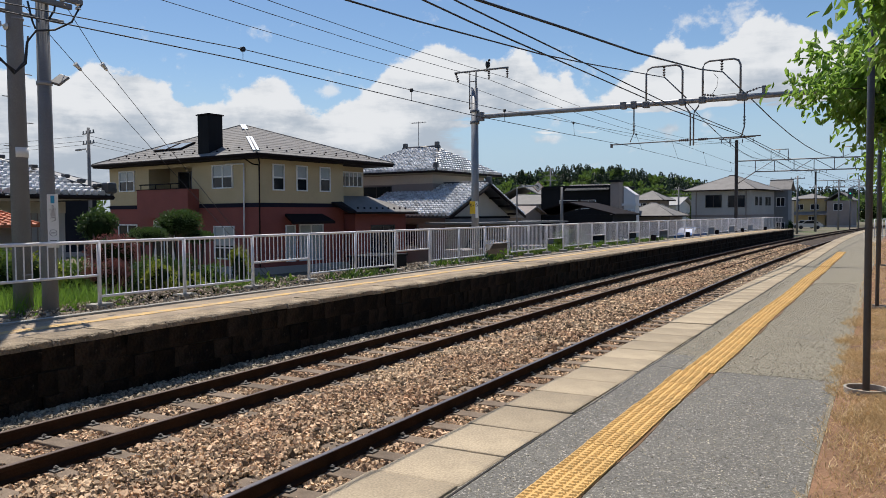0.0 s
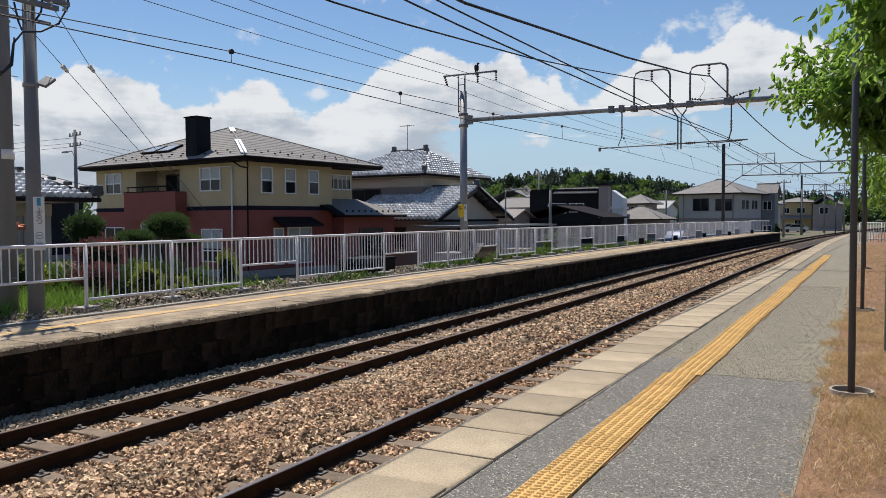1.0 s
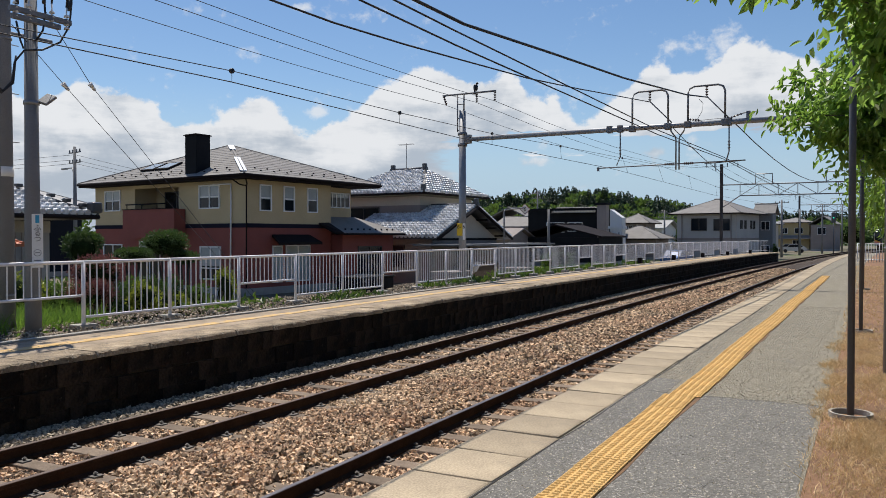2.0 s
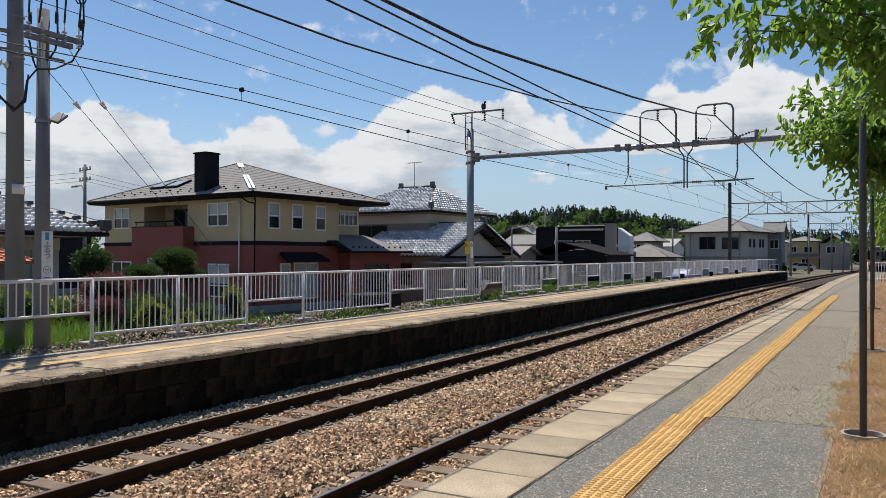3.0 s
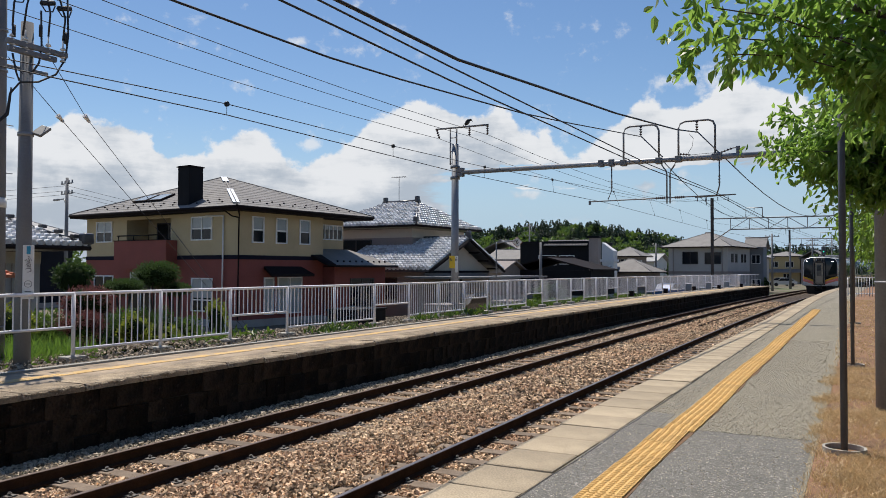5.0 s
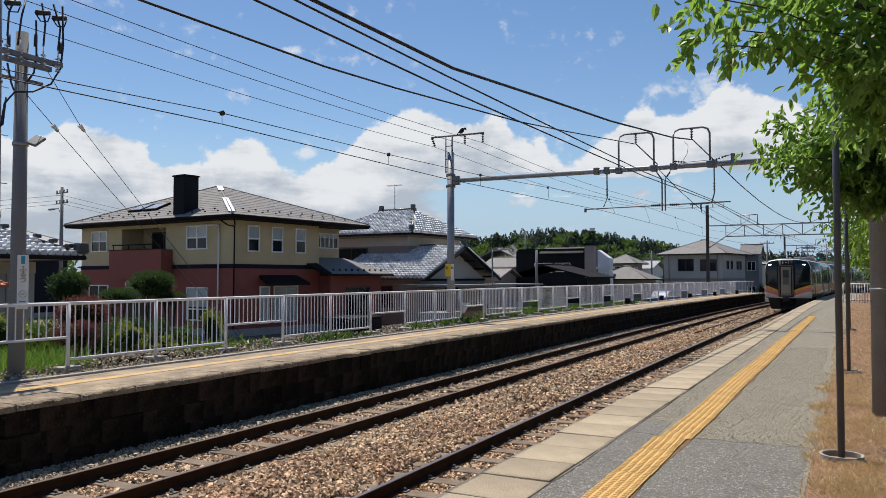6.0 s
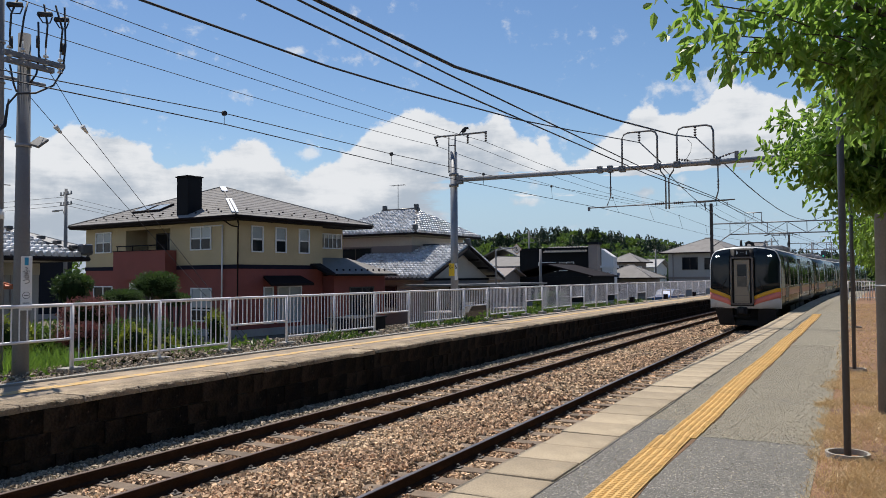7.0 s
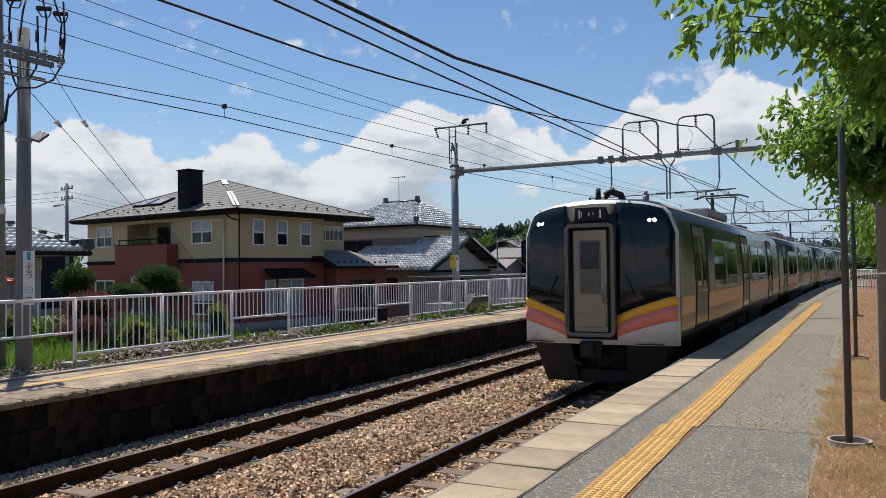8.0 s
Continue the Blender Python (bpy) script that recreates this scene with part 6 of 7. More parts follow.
GRASS = leaf_mat("green_grass", (0.085, 0.17, 0.03), (0.22, 0.38, 0.05), 0.35, 0.4)
STRAW = leaf_mat("dry_grass", (0.66, 0.48, 0.26), (0.6, 0.43, 0.22), 0.35, 0.3)
CONIFER = leaf_mat("far_conifer", (0.036, 0.062, 0.034), (0.05, 0.085, 0.04), 0.35, 0.2)
BROAD = leaf_mat("far_broadleaf", (0.095, 0.155, 0.045), (0.17, 0.27, 0.05), 0.35, 0.3)
BARK = mat("tree_bark", (0.085, 0.07, 0.058), 0.95, var=0.4, scale=6, fine=30, bump=0.8, dist=0.02)
rng = np.random.default_rng(7)


def unit(v):
    return v / np.maximum(np.linalg.norm(v, axis=1, keepdims=True), 1e-9)


def leaf_object(name, pos, axis, size, width, material, parent=None, wide=0.45):
    """Folded pointed leaves, two quads each, at pos along axis."""
    n = len(pos)
    axis = unit(axis)
    side = unit(np.cross(axis, rng.normal(size=(n, 3))))
    up = np.cross(side, axis)
    s = np.asarray(size).reshape(-1, 1) * np.ones((n, 1))
    w = s * wide * width
    P = [pos, pos + axis * s * 0.3 - side * w * 0.45 + up * w * 0.25, pos + axis * s * 0.65 - side * w * 0.40 + up * w * 0.2,
         pos + axis * s - up * s * 0.08, pos + axis * s * 0.65 + side * w * 0.40 + up * w * 0.2, pos + axis * s * 0.3 + side * w * 0.45 + up * w * 0.25]
    v = np.stack(P, axis=1).reshape(-1, 3)
    base = np.arange(n)[:, None] * 6
    f = np.concatenate([base + np.array([[0, 3, 2, 1]]), base + np.array([[0, 5, 4, 3]])]).reshape(-1, 4)
    me = bpy.data.meshes.new(name)
    me.from_pydata(v.tolist(), [], f.tolist())
    me.materials.append(material)
    ob = new(name, me)
    if parent:
        ob.parent = parent
    return tagged(ob, kind="stuff")


def clump_points(c, r, n, shell=0.5):
    d = unit(rng.normal(size=(n, 3)))
    k = rng.uniform(shell, 1.0, size=(n, 1)) * (1 + 0.18 * np.sin(d[:, :1] * 7 + d[:, 2:] * 5))
    return np.array(c) + d * k * np.array(r), d


# filler colour, dark to stand in for the shade inside foliage
SHRUB_SHADE = mat("shrub_inner_shade", (0.022, 0.036, 0.012), 0.97, spec=0.04, var=0.5, scale=9, bump=0.6)


def shrub(name, c, r, n, leaf, material, label, category="shrub", ground=-1.0, clumps=0):
    ob = thing(name, pose(c[0], c[1], ground), label, category, "garden plants behind the fence")
    bm = fresh()
    h = c[2] - ground
    for k in range(4):
        a = k * 1.7
        tube(bm, [(0.05 * math.cos(a), 0.05 * math.sin(a), -0.4), (0.12 * math.cos(a), 0.12 * math.sin(a), h * 0.5), (r[0] * 0.5 * math.cos(a), r[1] * 0.5 * math.sin(a), h)], 0.03, 5)
    part("stem", bm, BARK, ob)
    # added solid filler; its dark colour carries the crown's inner shade
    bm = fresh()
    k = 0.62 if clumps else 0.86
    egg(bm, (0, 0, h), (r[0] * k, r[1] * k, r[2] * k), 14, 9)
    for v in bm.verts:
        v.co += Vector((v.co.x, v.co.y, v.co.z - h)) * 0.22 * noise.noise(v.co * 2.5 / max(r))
    part("shade_core", bm, SHRUB_SHADE, ob)
    pts, dirs = [], []
    if clumps:
        for k in range(clumps):
            d = unit(rng.normal(size=(1, 3)))[0]
            cc = np.array((0, 0, h)) + d * np.array(r) * 0.72
            p, q = clump_points(cc, np.array(r) * 0.42, n // clumps, 0.35)
            pts.append(p)
            dirs.append(q)
    else:
        p, q = clump_points((0, 0, h), r, n, 0.6)
        pts.append(p)
        dirs.append(q)
    p, q = np.concatenate(pts), np.concatenate(dirs)
    leaf_object("foliage", p, q + rng.normal(size=p.shape) * 0.6 + (0, 0, 0.2), rng.uniform(0.7, 1.3, len(p)) * leaf, 1.0, material, ob)
    return ob


shrub("pine_shrub", (-17.6, 16.05, 1.34), (0.60, 0.60, 0.36), 6500, 0.055, PINE, "dark green cloud-pruned pine with a domed crown")
shrub("pine_shrub", (-17.35, 16.5, 0.92), (0.42, 0.42, 0.17), 2400, 0.055, PINE, "dark green cloud-pruned pine with a low tier")
shrub("pine_shrub", (-17.0, 14.4, 1.03), (0.50, 0.50, 0.20), 3600, 0.05, PINE, "dark green clipped pine with a flat crown")
shrub("layered_shrub", (-17.8, 13.5, 1.22), (0.48, 0.48, 0.50), 3000, 0.075, PINE, "green shrub in loose layers beside the house", clumps=11)
shrub("maple_shrub", (-15.7, 12.3, 0.72), (0.56, 0.56, 0.36), 4600, 0.05, MAPLE, "dusty red weeping maple with a domed crown")
shrub("maple_shrub", (-15.3, 11.75, 0.22), (0.55, 0.6, 0.42), 3600, 0.05, MAPLE, "dusty red weeping maple with hanging skirts", clumps=12)
shrub("lime_shrub", (-14.6, 12.7, 0.10), (0.36, 0.40, 0.42), 1500, 0.07, LIME, "bright yellow-green garden bush", clumps=9)
shrub("lime_shrub", (-14.9, 13.9, -0.25), (0.3, 0.4, 0.36), 900, 0.07, LIME, "yellow-green bush in the garden bed", clumps=6)
shrub("lime_shrub", (-15.2, 15.9, 0.05), (0.28, 0.32, 0.62), 900, 0.08, LIME, "yellow-green bush with tall stems", clumps=7)
random.seed(31)
for k, (x, y, z, r) in enumerate(((-15.7, 7.4, 0.22, 0.68), (-15.5, 8.3, 0.30, 0.70), (-15.4, 9.2, 0.22, 0.66), (-15.5, 10.1, 0.25, 0.66), (-15.6, 10.9, 0.05, 0.62))):
    shrub("hedge_bush", (x, y, z), (r * 0.9, r, r), 2600, 0.075, LIME if k in (1, 3) else BUSH, "green hedge bush behind the white fence", clumps=12)
for k in range(7):
    y = 11.5 + 0.66 * k
    shrub("dark_hedge", (-16.0 - 0.1 * (k % 2), y, -0.22 + random.uniform(-0.1, 0.12)), (0.5, 0.52, 0.72), 2200, 0.075, PINE if k % 3 else BUSH, "dark leafy bush in the garden shade", clumps=10)
shrub("round_bush", (-14.3, 39.8, 0.25), (0.85, 0.85, 0.75), 1600, 0.12, BUSH, "round pale green bush behind the fence", clumps=8)
shrub("dark_hedge", (-16.6, 12.9, -0.5), (0.6, 2.6, 0.7), 2600, 0.11, PINE, "dark hedge in the garden shade", clumps=12)


def blades(name, pos, h, w, lean, material, label, category="grass", parent=None):
    n = len(pos)
    d = rng.normal(size=(n, 3)) * lean
    d[:, 2] = 1
    axis = unit(d)
    side = unit(np.cross(axis, rng.normal(size=(n, 3))))
    hh = h.reshape(-1, 1)
    bend_dir = unit(rng.normal(size=(n, 3)) * (1, 1, 0.0)) * hh * lean * 0.7
    a, b = pos - side * w, pos + side * w
    m1, m2 = pos + axis * hh * 0.55 - side * w * 0.8, pos + axis * hh * 0.55 + side * w * 0.8
    tip = pos + axis * hh + bend_dir
    v = np.stack([a, b, m2, m1, tip], axis=1).reshape(-1, 3)
    base = np.arange(n) * 5
    f = [(k, k + 1, k + 2, k + 3) for k in base.tolist()] + [(k + 3, k + 2, k + 4) for k in base.tolist()]
    me = bpy.data.meshes.new(name)
    me.from_pydata(v.tolist(), [], f)
    me.materials.append(material)
    ob = new(name, me)
    return tagged(ob, label, category, kind="stuff")


def scatter(n, x0, x1, y0, y1, z):
    return np.stack([rng.uniform(x0, x1, n), rng.uniform(y0, y1, n), np.full(n, z)], axis=1)


p = scatter(5200, -14.8, -12.5, 5.5, 10.2, -0.35)
blades("tall_grass", p, rng.uniform(0.25, 0.75, len(p)), 0.008, 0.35, GRASS, "tall fresh green grass behind the fence")
pts = []
for y0, n, x0, x1 in ((15.6, 260, -12.2, -11.5), (21.3, 220, -12.4, -11.7), (24.0, 240, -12.5, -11.8), (30.0, 900, -13.8, -12.3), (33.5, 700, -13.8, -12.3), (37.0, 600, -13.6, -12.2), (12.5, 200, -13.4, -12.3), (41.0, 400, -13.2, -12.0), (47, 400, -12.9, -11.6)):
    pts.append(scatter(n, x0, x1, y0, y0 + 2.4, -0.10))
p = np.concatenate(pts)
leaf_object("weeds", p + rng.normal(size=p.shape) * (0.08, 0.2, 0.05), rng.normal(size=p.shape) + (0, 0, 1.0), rng.uniform(0.10, 0.24, len(p)), 0.8, BUSH)["label"] = "low green weeds along the fence foot"
# dry grass on the near verge
cl = rng.uniform(0, 1, (125, 2)) * (1.3, 10.5) + (-0.30, 3.2)
pts = []
for x, y in cl:
    n = rng.integers(250, 700)
    pts.append(np.stack([x + rng.normal(size=n) * 0.13, y + rng.normal(size=n) * 0.2, np.full(n, 0.0)], axis=1))
p = np.concatenate(pts)
p = p[(p[:, 0] > -0.36 + 0.05 * np.sin(p[:, 1] * 3) + 0.04 * np.sin(p[:, 1] * 11)) & (np.hypot(p[:, 0] + 0.07, p[:, 1] - 7.38) > 0.21)]
blades("dry_grass", p, rng.uniform(0.02, 0.085, len(p)), 0.0024, 0.8, STRAW, "short dry straw-coloured grass on the verge")
p = scatter(5000, -0.30, 1.2, 14, 45, 0.0)
blades("dry_grass", p, rng.uniform(0.03, 0.10, len(p)), 0.006, 0.9, STRAW, "short dry straw-coloured grass on the verge")


# ---- street trees along the near platform ----
def tree(x, y, h, label, limbs, per, leaf, spread, material=None, sway=99):
    """limbs: world end points of the boughs; leaf clusters hang along their outer halves. The first ones, up to sway, belong to one bough that swings in the wind."""
    ob = thing("tree", pose(x, y, 0), label, "tree", "trees along the platform")
    bm = fresh()
    tube(bm, [(0, 0, -0.2), (0.03, 0.02, h * 0.35), (-0.02, 0.0, h * 0.7), (0, 0.03, h)], 0.10, 10)
    rod(bm, (0, 0, -0.2), (0, 0, 0.3), 0.16, 10, 0.10)
    part("trunk", bm, BARK, ob)
    bough = None
    if sway < 99:
        bm = fresh()
        tube(bm, [(0, 0, 0), (-0.25, -0.1, 0.35), (-0.7, -0.3, 0.62), (-1.25, -0.5, 0.78)], 0.02, 6)
        bough = part("bough", bm, BARK, ob)
        bough.location = (0, 0, 2.15)
    for owner, ends in ((bough, limbs[:sway] if bough else []), (ob, limbs[sway:] if bough else limbs)):
        if not ends:
            continue
        base = np.array((0, 0, 2.15 if owner is bough else 0))
        P, D = [], []
        for (lx, ly, lz) in ends:
            e = np.array((lx - x, ly - y, lz))
            b = np.array((0, 0, min(h * 0.9, max(1.8, lz - 0.5 * np.hypot(e[0], e[1])))))
            mid = (b + e) / 2 + np.array((0, 0, 0.25))
            bm = fresh()
            tube(bm, [tuple(p - base) for p in (b, (b + mid) / 2 + (0, 0, 0.05), mid, (mid + e) / 2 + (0, 0, 0.05), mid * 0.2 + e * 0.8)], 0.004, 5)
            part("limb", bm, BARK, owner)
            for k in range(per):
                f = rng.uniform(0.40, 0.98)
                c = (b * (1 - f) + e * f) + np.array((0, 0, 0.25 * 4 * f * (1 - f) if f < 1 else 0)) + rng.normal(size=3) * spread * (0.35, 0.35, 0.25)
                # a drooping twig with leaves on both sides
                d = rng.normal(size=3) * (1, 1, 0.35) + (e - b) / max(np.linalg.norm(e - b), 0.1) * 0.8 + np.array((0, 0, -0.5))
                d /= np.linalg.norm(d)
                L = rng.uniform(0.2, 0.5) * spread * 1.25
                m = max(5, int(L / (leaf * 0.38)))
                s = np.linspace(0, 1, m)[:, None]
                q = c + d * L * s + np.array((0, 0, -1)) * (s ** 2) * L * 0.45
                P.append(q + rng.normal(size=q.shape) * leaf * 0.12 - base)
                D.append(d * 0.5 + np.array((0, 0, -0.75)) + rng.normal(size=q.shape) * 0.55)
        p, q = np.concatenate(P), np.concatenate(D)
        leaf_object("crown" if owner is ob else "foliage", p, q, rng.uniform(0.65, 1.15, len(p)) * leaf, 1.0, material or LEAF, owner)
    return bough or ob


swaying_bough = tree(1.25, 5.3, 4.2, "leafy cherry tree overhanging the platform edge",
     [(-0.90, 4.29, 2.96), (-0.88, 4.44, 2.82), (-0.80, 4.42, 2.70), (-0.58, 4.65, 2.98), (-0.44, 4.55, 2.80), (-0.28, 4.91, 2.95), (-0.22, 4.92, 2.66), (-0.02, 5.02, 2.98), (0.10, 5.30, 2.70), (-0.10, 4.80, 3.08), (0.22, 5.06, 2.82), (-0.50, 4.40, 3.10), (-0.10, 5.12, 2.80), (-0.25, 4.6, 3.25), (0.20, 5.55, 2.50), (0.0, 5.3, 2.6), (0.3, 5.2, 3.1), (0.35, 5.7, 2.6), (-0.19, 5.25, 2.70), (-0.10, 5.25, 2.54), (-0.01, 5.25, 2.65), (0.07, 5.25, 2.43), (0.14, 5.25, 2.66), (-0.04, 5.25, 2.82)],
     48, 0.093, 0.26, sway=14)
tree(1.15, 8.9, 4.0, "leafy cherry tree beside the thin poles",
     [(-0.51, 8.36, 3.02), (-0.78, 8.47, 2.86), (-0.68, 8.33, 2.60), (-0.33, 8.44, 2.56), (-0.43, 8.7, 2.86), (-0.13, 8.52, 2.78), (0.07, 8.72, 2.80), (0.17, 8.6, 2.35), (0.0, 8.75, 2.52), (-0.52, 8.15, 2.70), (0.1, 8.4, 3.1), (0.4, 8.6, 2.9), (-0.2, 8.9, 3.3), (0.45, 8.9, 2.5), (0.1, 8.2, 3.5), (0.3, 8.3, 2.7), (0.05, 8.9, 3.0), (0.3, 9.2, 3.3), (-0.53, 8.60, 3.09), (-0.32, 8.60, 2.84), (-0.38, 8.60, 2.51), (-0.08, 8.60, 2.65), (0.11, 8.60, 2.31), (-0.14, 8.60, 2.27)],
     64, 0.10, 0.34)
random.seed(5)
for ty, tx in ((15.0, 1.5), (21.5, 1.6), (29.0, 1.7), (37.0, 1.9), (46.0, 2.2), (57.0, 2.8), (70.0, 4.0)):
    lim = [(tx - random.uniform(0.3, 1.75), ty + random.uniform(-1.3, 1.3), random.uniform(1.8, 4.2)) for k in range(13)]
    tree(tx, ty, 4.0, "leafy street tree in the row beside the platform", lim, 30, 0.13 if ty < 25 else 0.2, 0.55, LEAF_FAR)


# unseen tall trees, added to cut side sky light and reflect green
for k in range(13):
    ty = -16 + k * 6.0
    shrub("unseen_screen_tree", (7.2 + 0.8 * (k % 2), ty, 5.0), (2.8, 3.6, 5.0), 2200, 0.36, LEAF_FAR if k % 2 else BUSH, "unseen leafy tree added behind the platform to screen sky light", "tree", -0.1, clumps=14)


# ---- wooded hill and far trees ----
def hill_height(x, y):
    return max(0.0, 17.0 * math.exp(-((x + 140) / 100) ** 2) + 1.2 * math.sin(x * 0.05 + 1) + 1.0)


bm = fresh()
xs = [-900 + 30 * i for i in range(60)]
prev = None
for x in xs:
    yy = 300 + 0.06 * abs(x)
    row = [bm.verts.new((x, yy - 40, TOWN_Z)), bm.verts.new((x, yy + 40, TOWN_Z + hill_height(x, yy))), bm.verts.new((x, yy + 220, TOWN_Z + hill_height(x, yy) + 3)), bm.verts.new((x, yy + 500, TOWN_Z - 0.3))]
    if prev:
        for k in range(3):
            bm.faces.new((prev[k], row[k], row[k + 1], prev[k + 1]))
    prev = row
solid("hill", bm, mat("wooded_slope", (0.035, 0.06, 0.022), 0.95, var=0.5, scale=0.05, fine=0.6, bump=0.5, dist=0.5), "low wooded hill behind the town", "hill", kind="structure")
P, D, S = {0: [], 1: []}, {0: [], 1: []}, {0: [], 1: []}
random.seed(9)
for k in range(1500):
    x = random.uniform(-290, 70) if k < 1150 else random.uniform(-800, 300)
    front = random.random() < 0.4
    y = 300 + 0.06 * abs(x) + (random.uniform(-30, 20) if front else random.uniform(20, 90))
    z = TOWN_Z + hill_height(x, y) * min(1, max(0.1, (y - 262 - 0.06 * abs(x)) / 80))
    con = (not front and random.random() < 0.75) or random.random() < 0.25
    h = random.uniform(5, 8.5) if con else random.uniform(3.5, 6)
    n = 150
    if con:
        f = rng.uniform(0.05, 1, n)
        rad = (1 - f) * h * 0.22 + 0.1
        a = rng.uniform(0, 2 * np.pi, n)
        p = np.stack([x + rad * np.cos(a), y + rad * np.sin(a), z + f * h], axis=1)
        d = np.stack([np.cos(a), np.sin(a), np.full(n, -0.2)], axis=1)
        s = rng.uniform(0.8, 1.5, n) * (1.1 - f * 0.7)
    else:
        p, d = clump_points((x, y, z + h * 0.55), (h * 0.5, h * 0.5, h * 0.45), n, 0.5)
        s = rng.uniform(0.8, 1.5, n)
    P[int(con)].append(p)
    D[int(con)].append(d)
    S[int(con)].append(s)
for con, nm, m, lb in ((1, "conifer_wood", CONIFER, "dark conifer wood on the distant hill"), (0, "broadleaf_wood", BROAD, "fresh green broadleaf wood below the conifers")):
    ob = leaf_object(nm, np.concatenate(P[con]), np.concatenate(D[con]) + rng.normal(size=(len(np.concatenate(D[con])), 3)) * 0.3, np.concatenate(S[con]) * 1.3, 1.0, m, wide=0.8)
    tagged(ob, lb, "wood", kind="stuff")
# garden trees among the far houses
for k, (x, y, z, r) in enumerate(((-28.5, 132, 0.6, 3.0), (-22.0, 150, 1.2, 3.4), (-48, 88, 0.8, 2.6), (-17.5, 178, 1.6, 3.5), (-7.0, 182, 1.5, 3.0), (-9.5, 104, -0.2, 0.8), (4.5, 95, 1.5, 2.6), (8.5, 110, 2.0, 3.2), (-70, 95, 1.5, 3.5), (-55, 40, 1.2, 2.5), (-2.0, 190, 2, 3.5))):
    shrub("garden_tree", (x, y, z), (r, r, r * 0.9), 1100, 0.16 * r, BUSH if k % 2 else BROAD, "leafy green tree among the houses", "tree", TOWN_Z, clumps=12)


# ---- sleepers with rail clips ----
CLIP = mat("rail_clip_steel", (0.13, 0.12, 0.11), 0.7, metal=0.1, var=0.3, bump=0.1)
sl = thing("sleeper", pose(0, -50, 0), "weathered brown wooden sleeper set in ballast", "sleeper", "sleepers of the two tracks")
bm = fresh()
box(bm, -1.05, 1.05, -0.11, 0.11, -1.04, -0.903, bevel=0.012)
part("timber", bm, SLEEPER, sl)
bm = fresh()
box(bm, -0.05, 0.05, -0.055, 0.055, -0.903, -0.888)
rod(bm, (0, 0, -0.89), (0, 0, -0.852), 0.014, 6)
rod(bm, (0, 0, -0.872), (0, 0, -0.862), 0.026, 6)
clip_mesh = mesh_of(bm, "clip", CLIP)
for x in (-G - 0.115, -G + 0.115, G - 0.115, G + 0.115):
    c = new("clip", clip_mesh)
    c.location = (x, 0, 0)
    c.parent = sl
random.seed(3)
far_bm = fresh()
for track in (NEAR_TRACK, FAR_TRACK):
    y = 0.3 - 0.62 * 12
    while y < 120:
        m = pose(track + bend(y) + random.uniform(-0.02, 0.02), y + random.uniform(-0.015, 0.015), 0, 0, 0, random.uniform(-0.8, 0.8))
        if y < 42:
            copy_thing(sl, m)
        else:
            box(far_bm, -1.05, 1.05, -0.11, 0.11, -1.04, -0.903, m)
        y += 0.62
tagged(part("distant_sleepers", far_bm, SLEEPER), "distant weathered wooden sleepers of both tracks", "sleeper", kind="stuff")
sl.matrix_world = pose(NEAR_TRACK, 0.3 - 0.62 * 13, 0)


# ---- ballast stones: angular, one mesh for each kind ----
def stones(name, xs, ys, zs, size, material, label):
    n = len(xs)
    corners = np.array([(x, y, z) for z in (-1, 1) for y in (-1, 1) for x in (-1, 1)], dtype=float)
    v = corners[None] * (1 + rng.uniform(-0.45, 0.25, (n, 8, 3)))
    q = rng.normal(size=(n, 4))
    q /= np.linalg.norm(q, axis=1, keepdims=True)
    w, x, y, z = q.T
    Rm = np.stack([np.stack([1 - 2 * (y * y + z * z), 2 * (x * y - z * w), 2 * (x * z + y * w)], -1), np.stack([2 * (x * y + z * w), 1 - 2 * (x * x + z * z), 2 * (y * z - x * w)], -1), np.stack([2 * (x * z - y * w), 2 * (y * z + x * w), 1 - 2 * (x * x + y * y)], -1)], 1)
    v = v * (size[:, None, None] * 0.5 * rng.uniform(0.38, 1.35, (n, 1, 3)))
    v = np.einsum("nij,nkj->nki", Rm, v) + np.stack([xs, ys, zs], -1)[:, None]
    f = (np.arange(n)[:, None, None] * 8 + np.array([(0, 2, 3, 1), (4, 5, 7, 6), (0, 1, 5, 4), (1, 3, 7, 5), (3, 2, 6, 7), (2, 0, 4, 6)])[None]).reshape(-1, 4)
    me = bpy.data.meshes.new(name)
    me.from_pydata(v.reshape(-1, 3).tolist(), [], f.tolist())
    me.materials.append(material)
    return tagged(new(name, me), label, "ballast", kind="stuff")


def bed(n, x0, x1, y0, y1, smin, smax):
    xs, ys = rng.uniform(x0, x1, n), rng.uniform(y0, y1, n)
    xs = xs + np.maximum(0, ys - BEND) ** 2 / (2 * RADIUS)
    keep = np.ones(n, bool)
    zs = np.full(n, -0.925)
    b = np.maximum(0, ys - BEND) ** 2 / (2 * RADIUS)
    for c in (NEAR_TRACK, FAR_TRACK):
        d = np.abs(xs - c - b)
        keep &= np.abs(d - G) > 0.075
        on = (np.abs((ys - 0.3) / 0.62 - np.round((ys - 0.3) / 0.62)) * 0.62 < 0.12) & (d < 1.05)
        keep &= ~(on & (rng.uniform(size=n) < 0.93))
    for c in (NEAR_TRACK, FAR_TRACK):
        zs = zs - 0.022 * (np.abs(xs - c - b) < 1.0)
    mid = np.exp(-((xs - b + 5.8) / 0.75) ** 2) * 0.07 + np.exp(-((xs - b + 2.75) / 0.3) ** 2) * 0.03
    zs = zs + mid + rng.uniform(-0.015, 0.025, n)
    return xs[keep], ys[keep], zs[keep], rng.uniform(smin, smax, n)[keep]


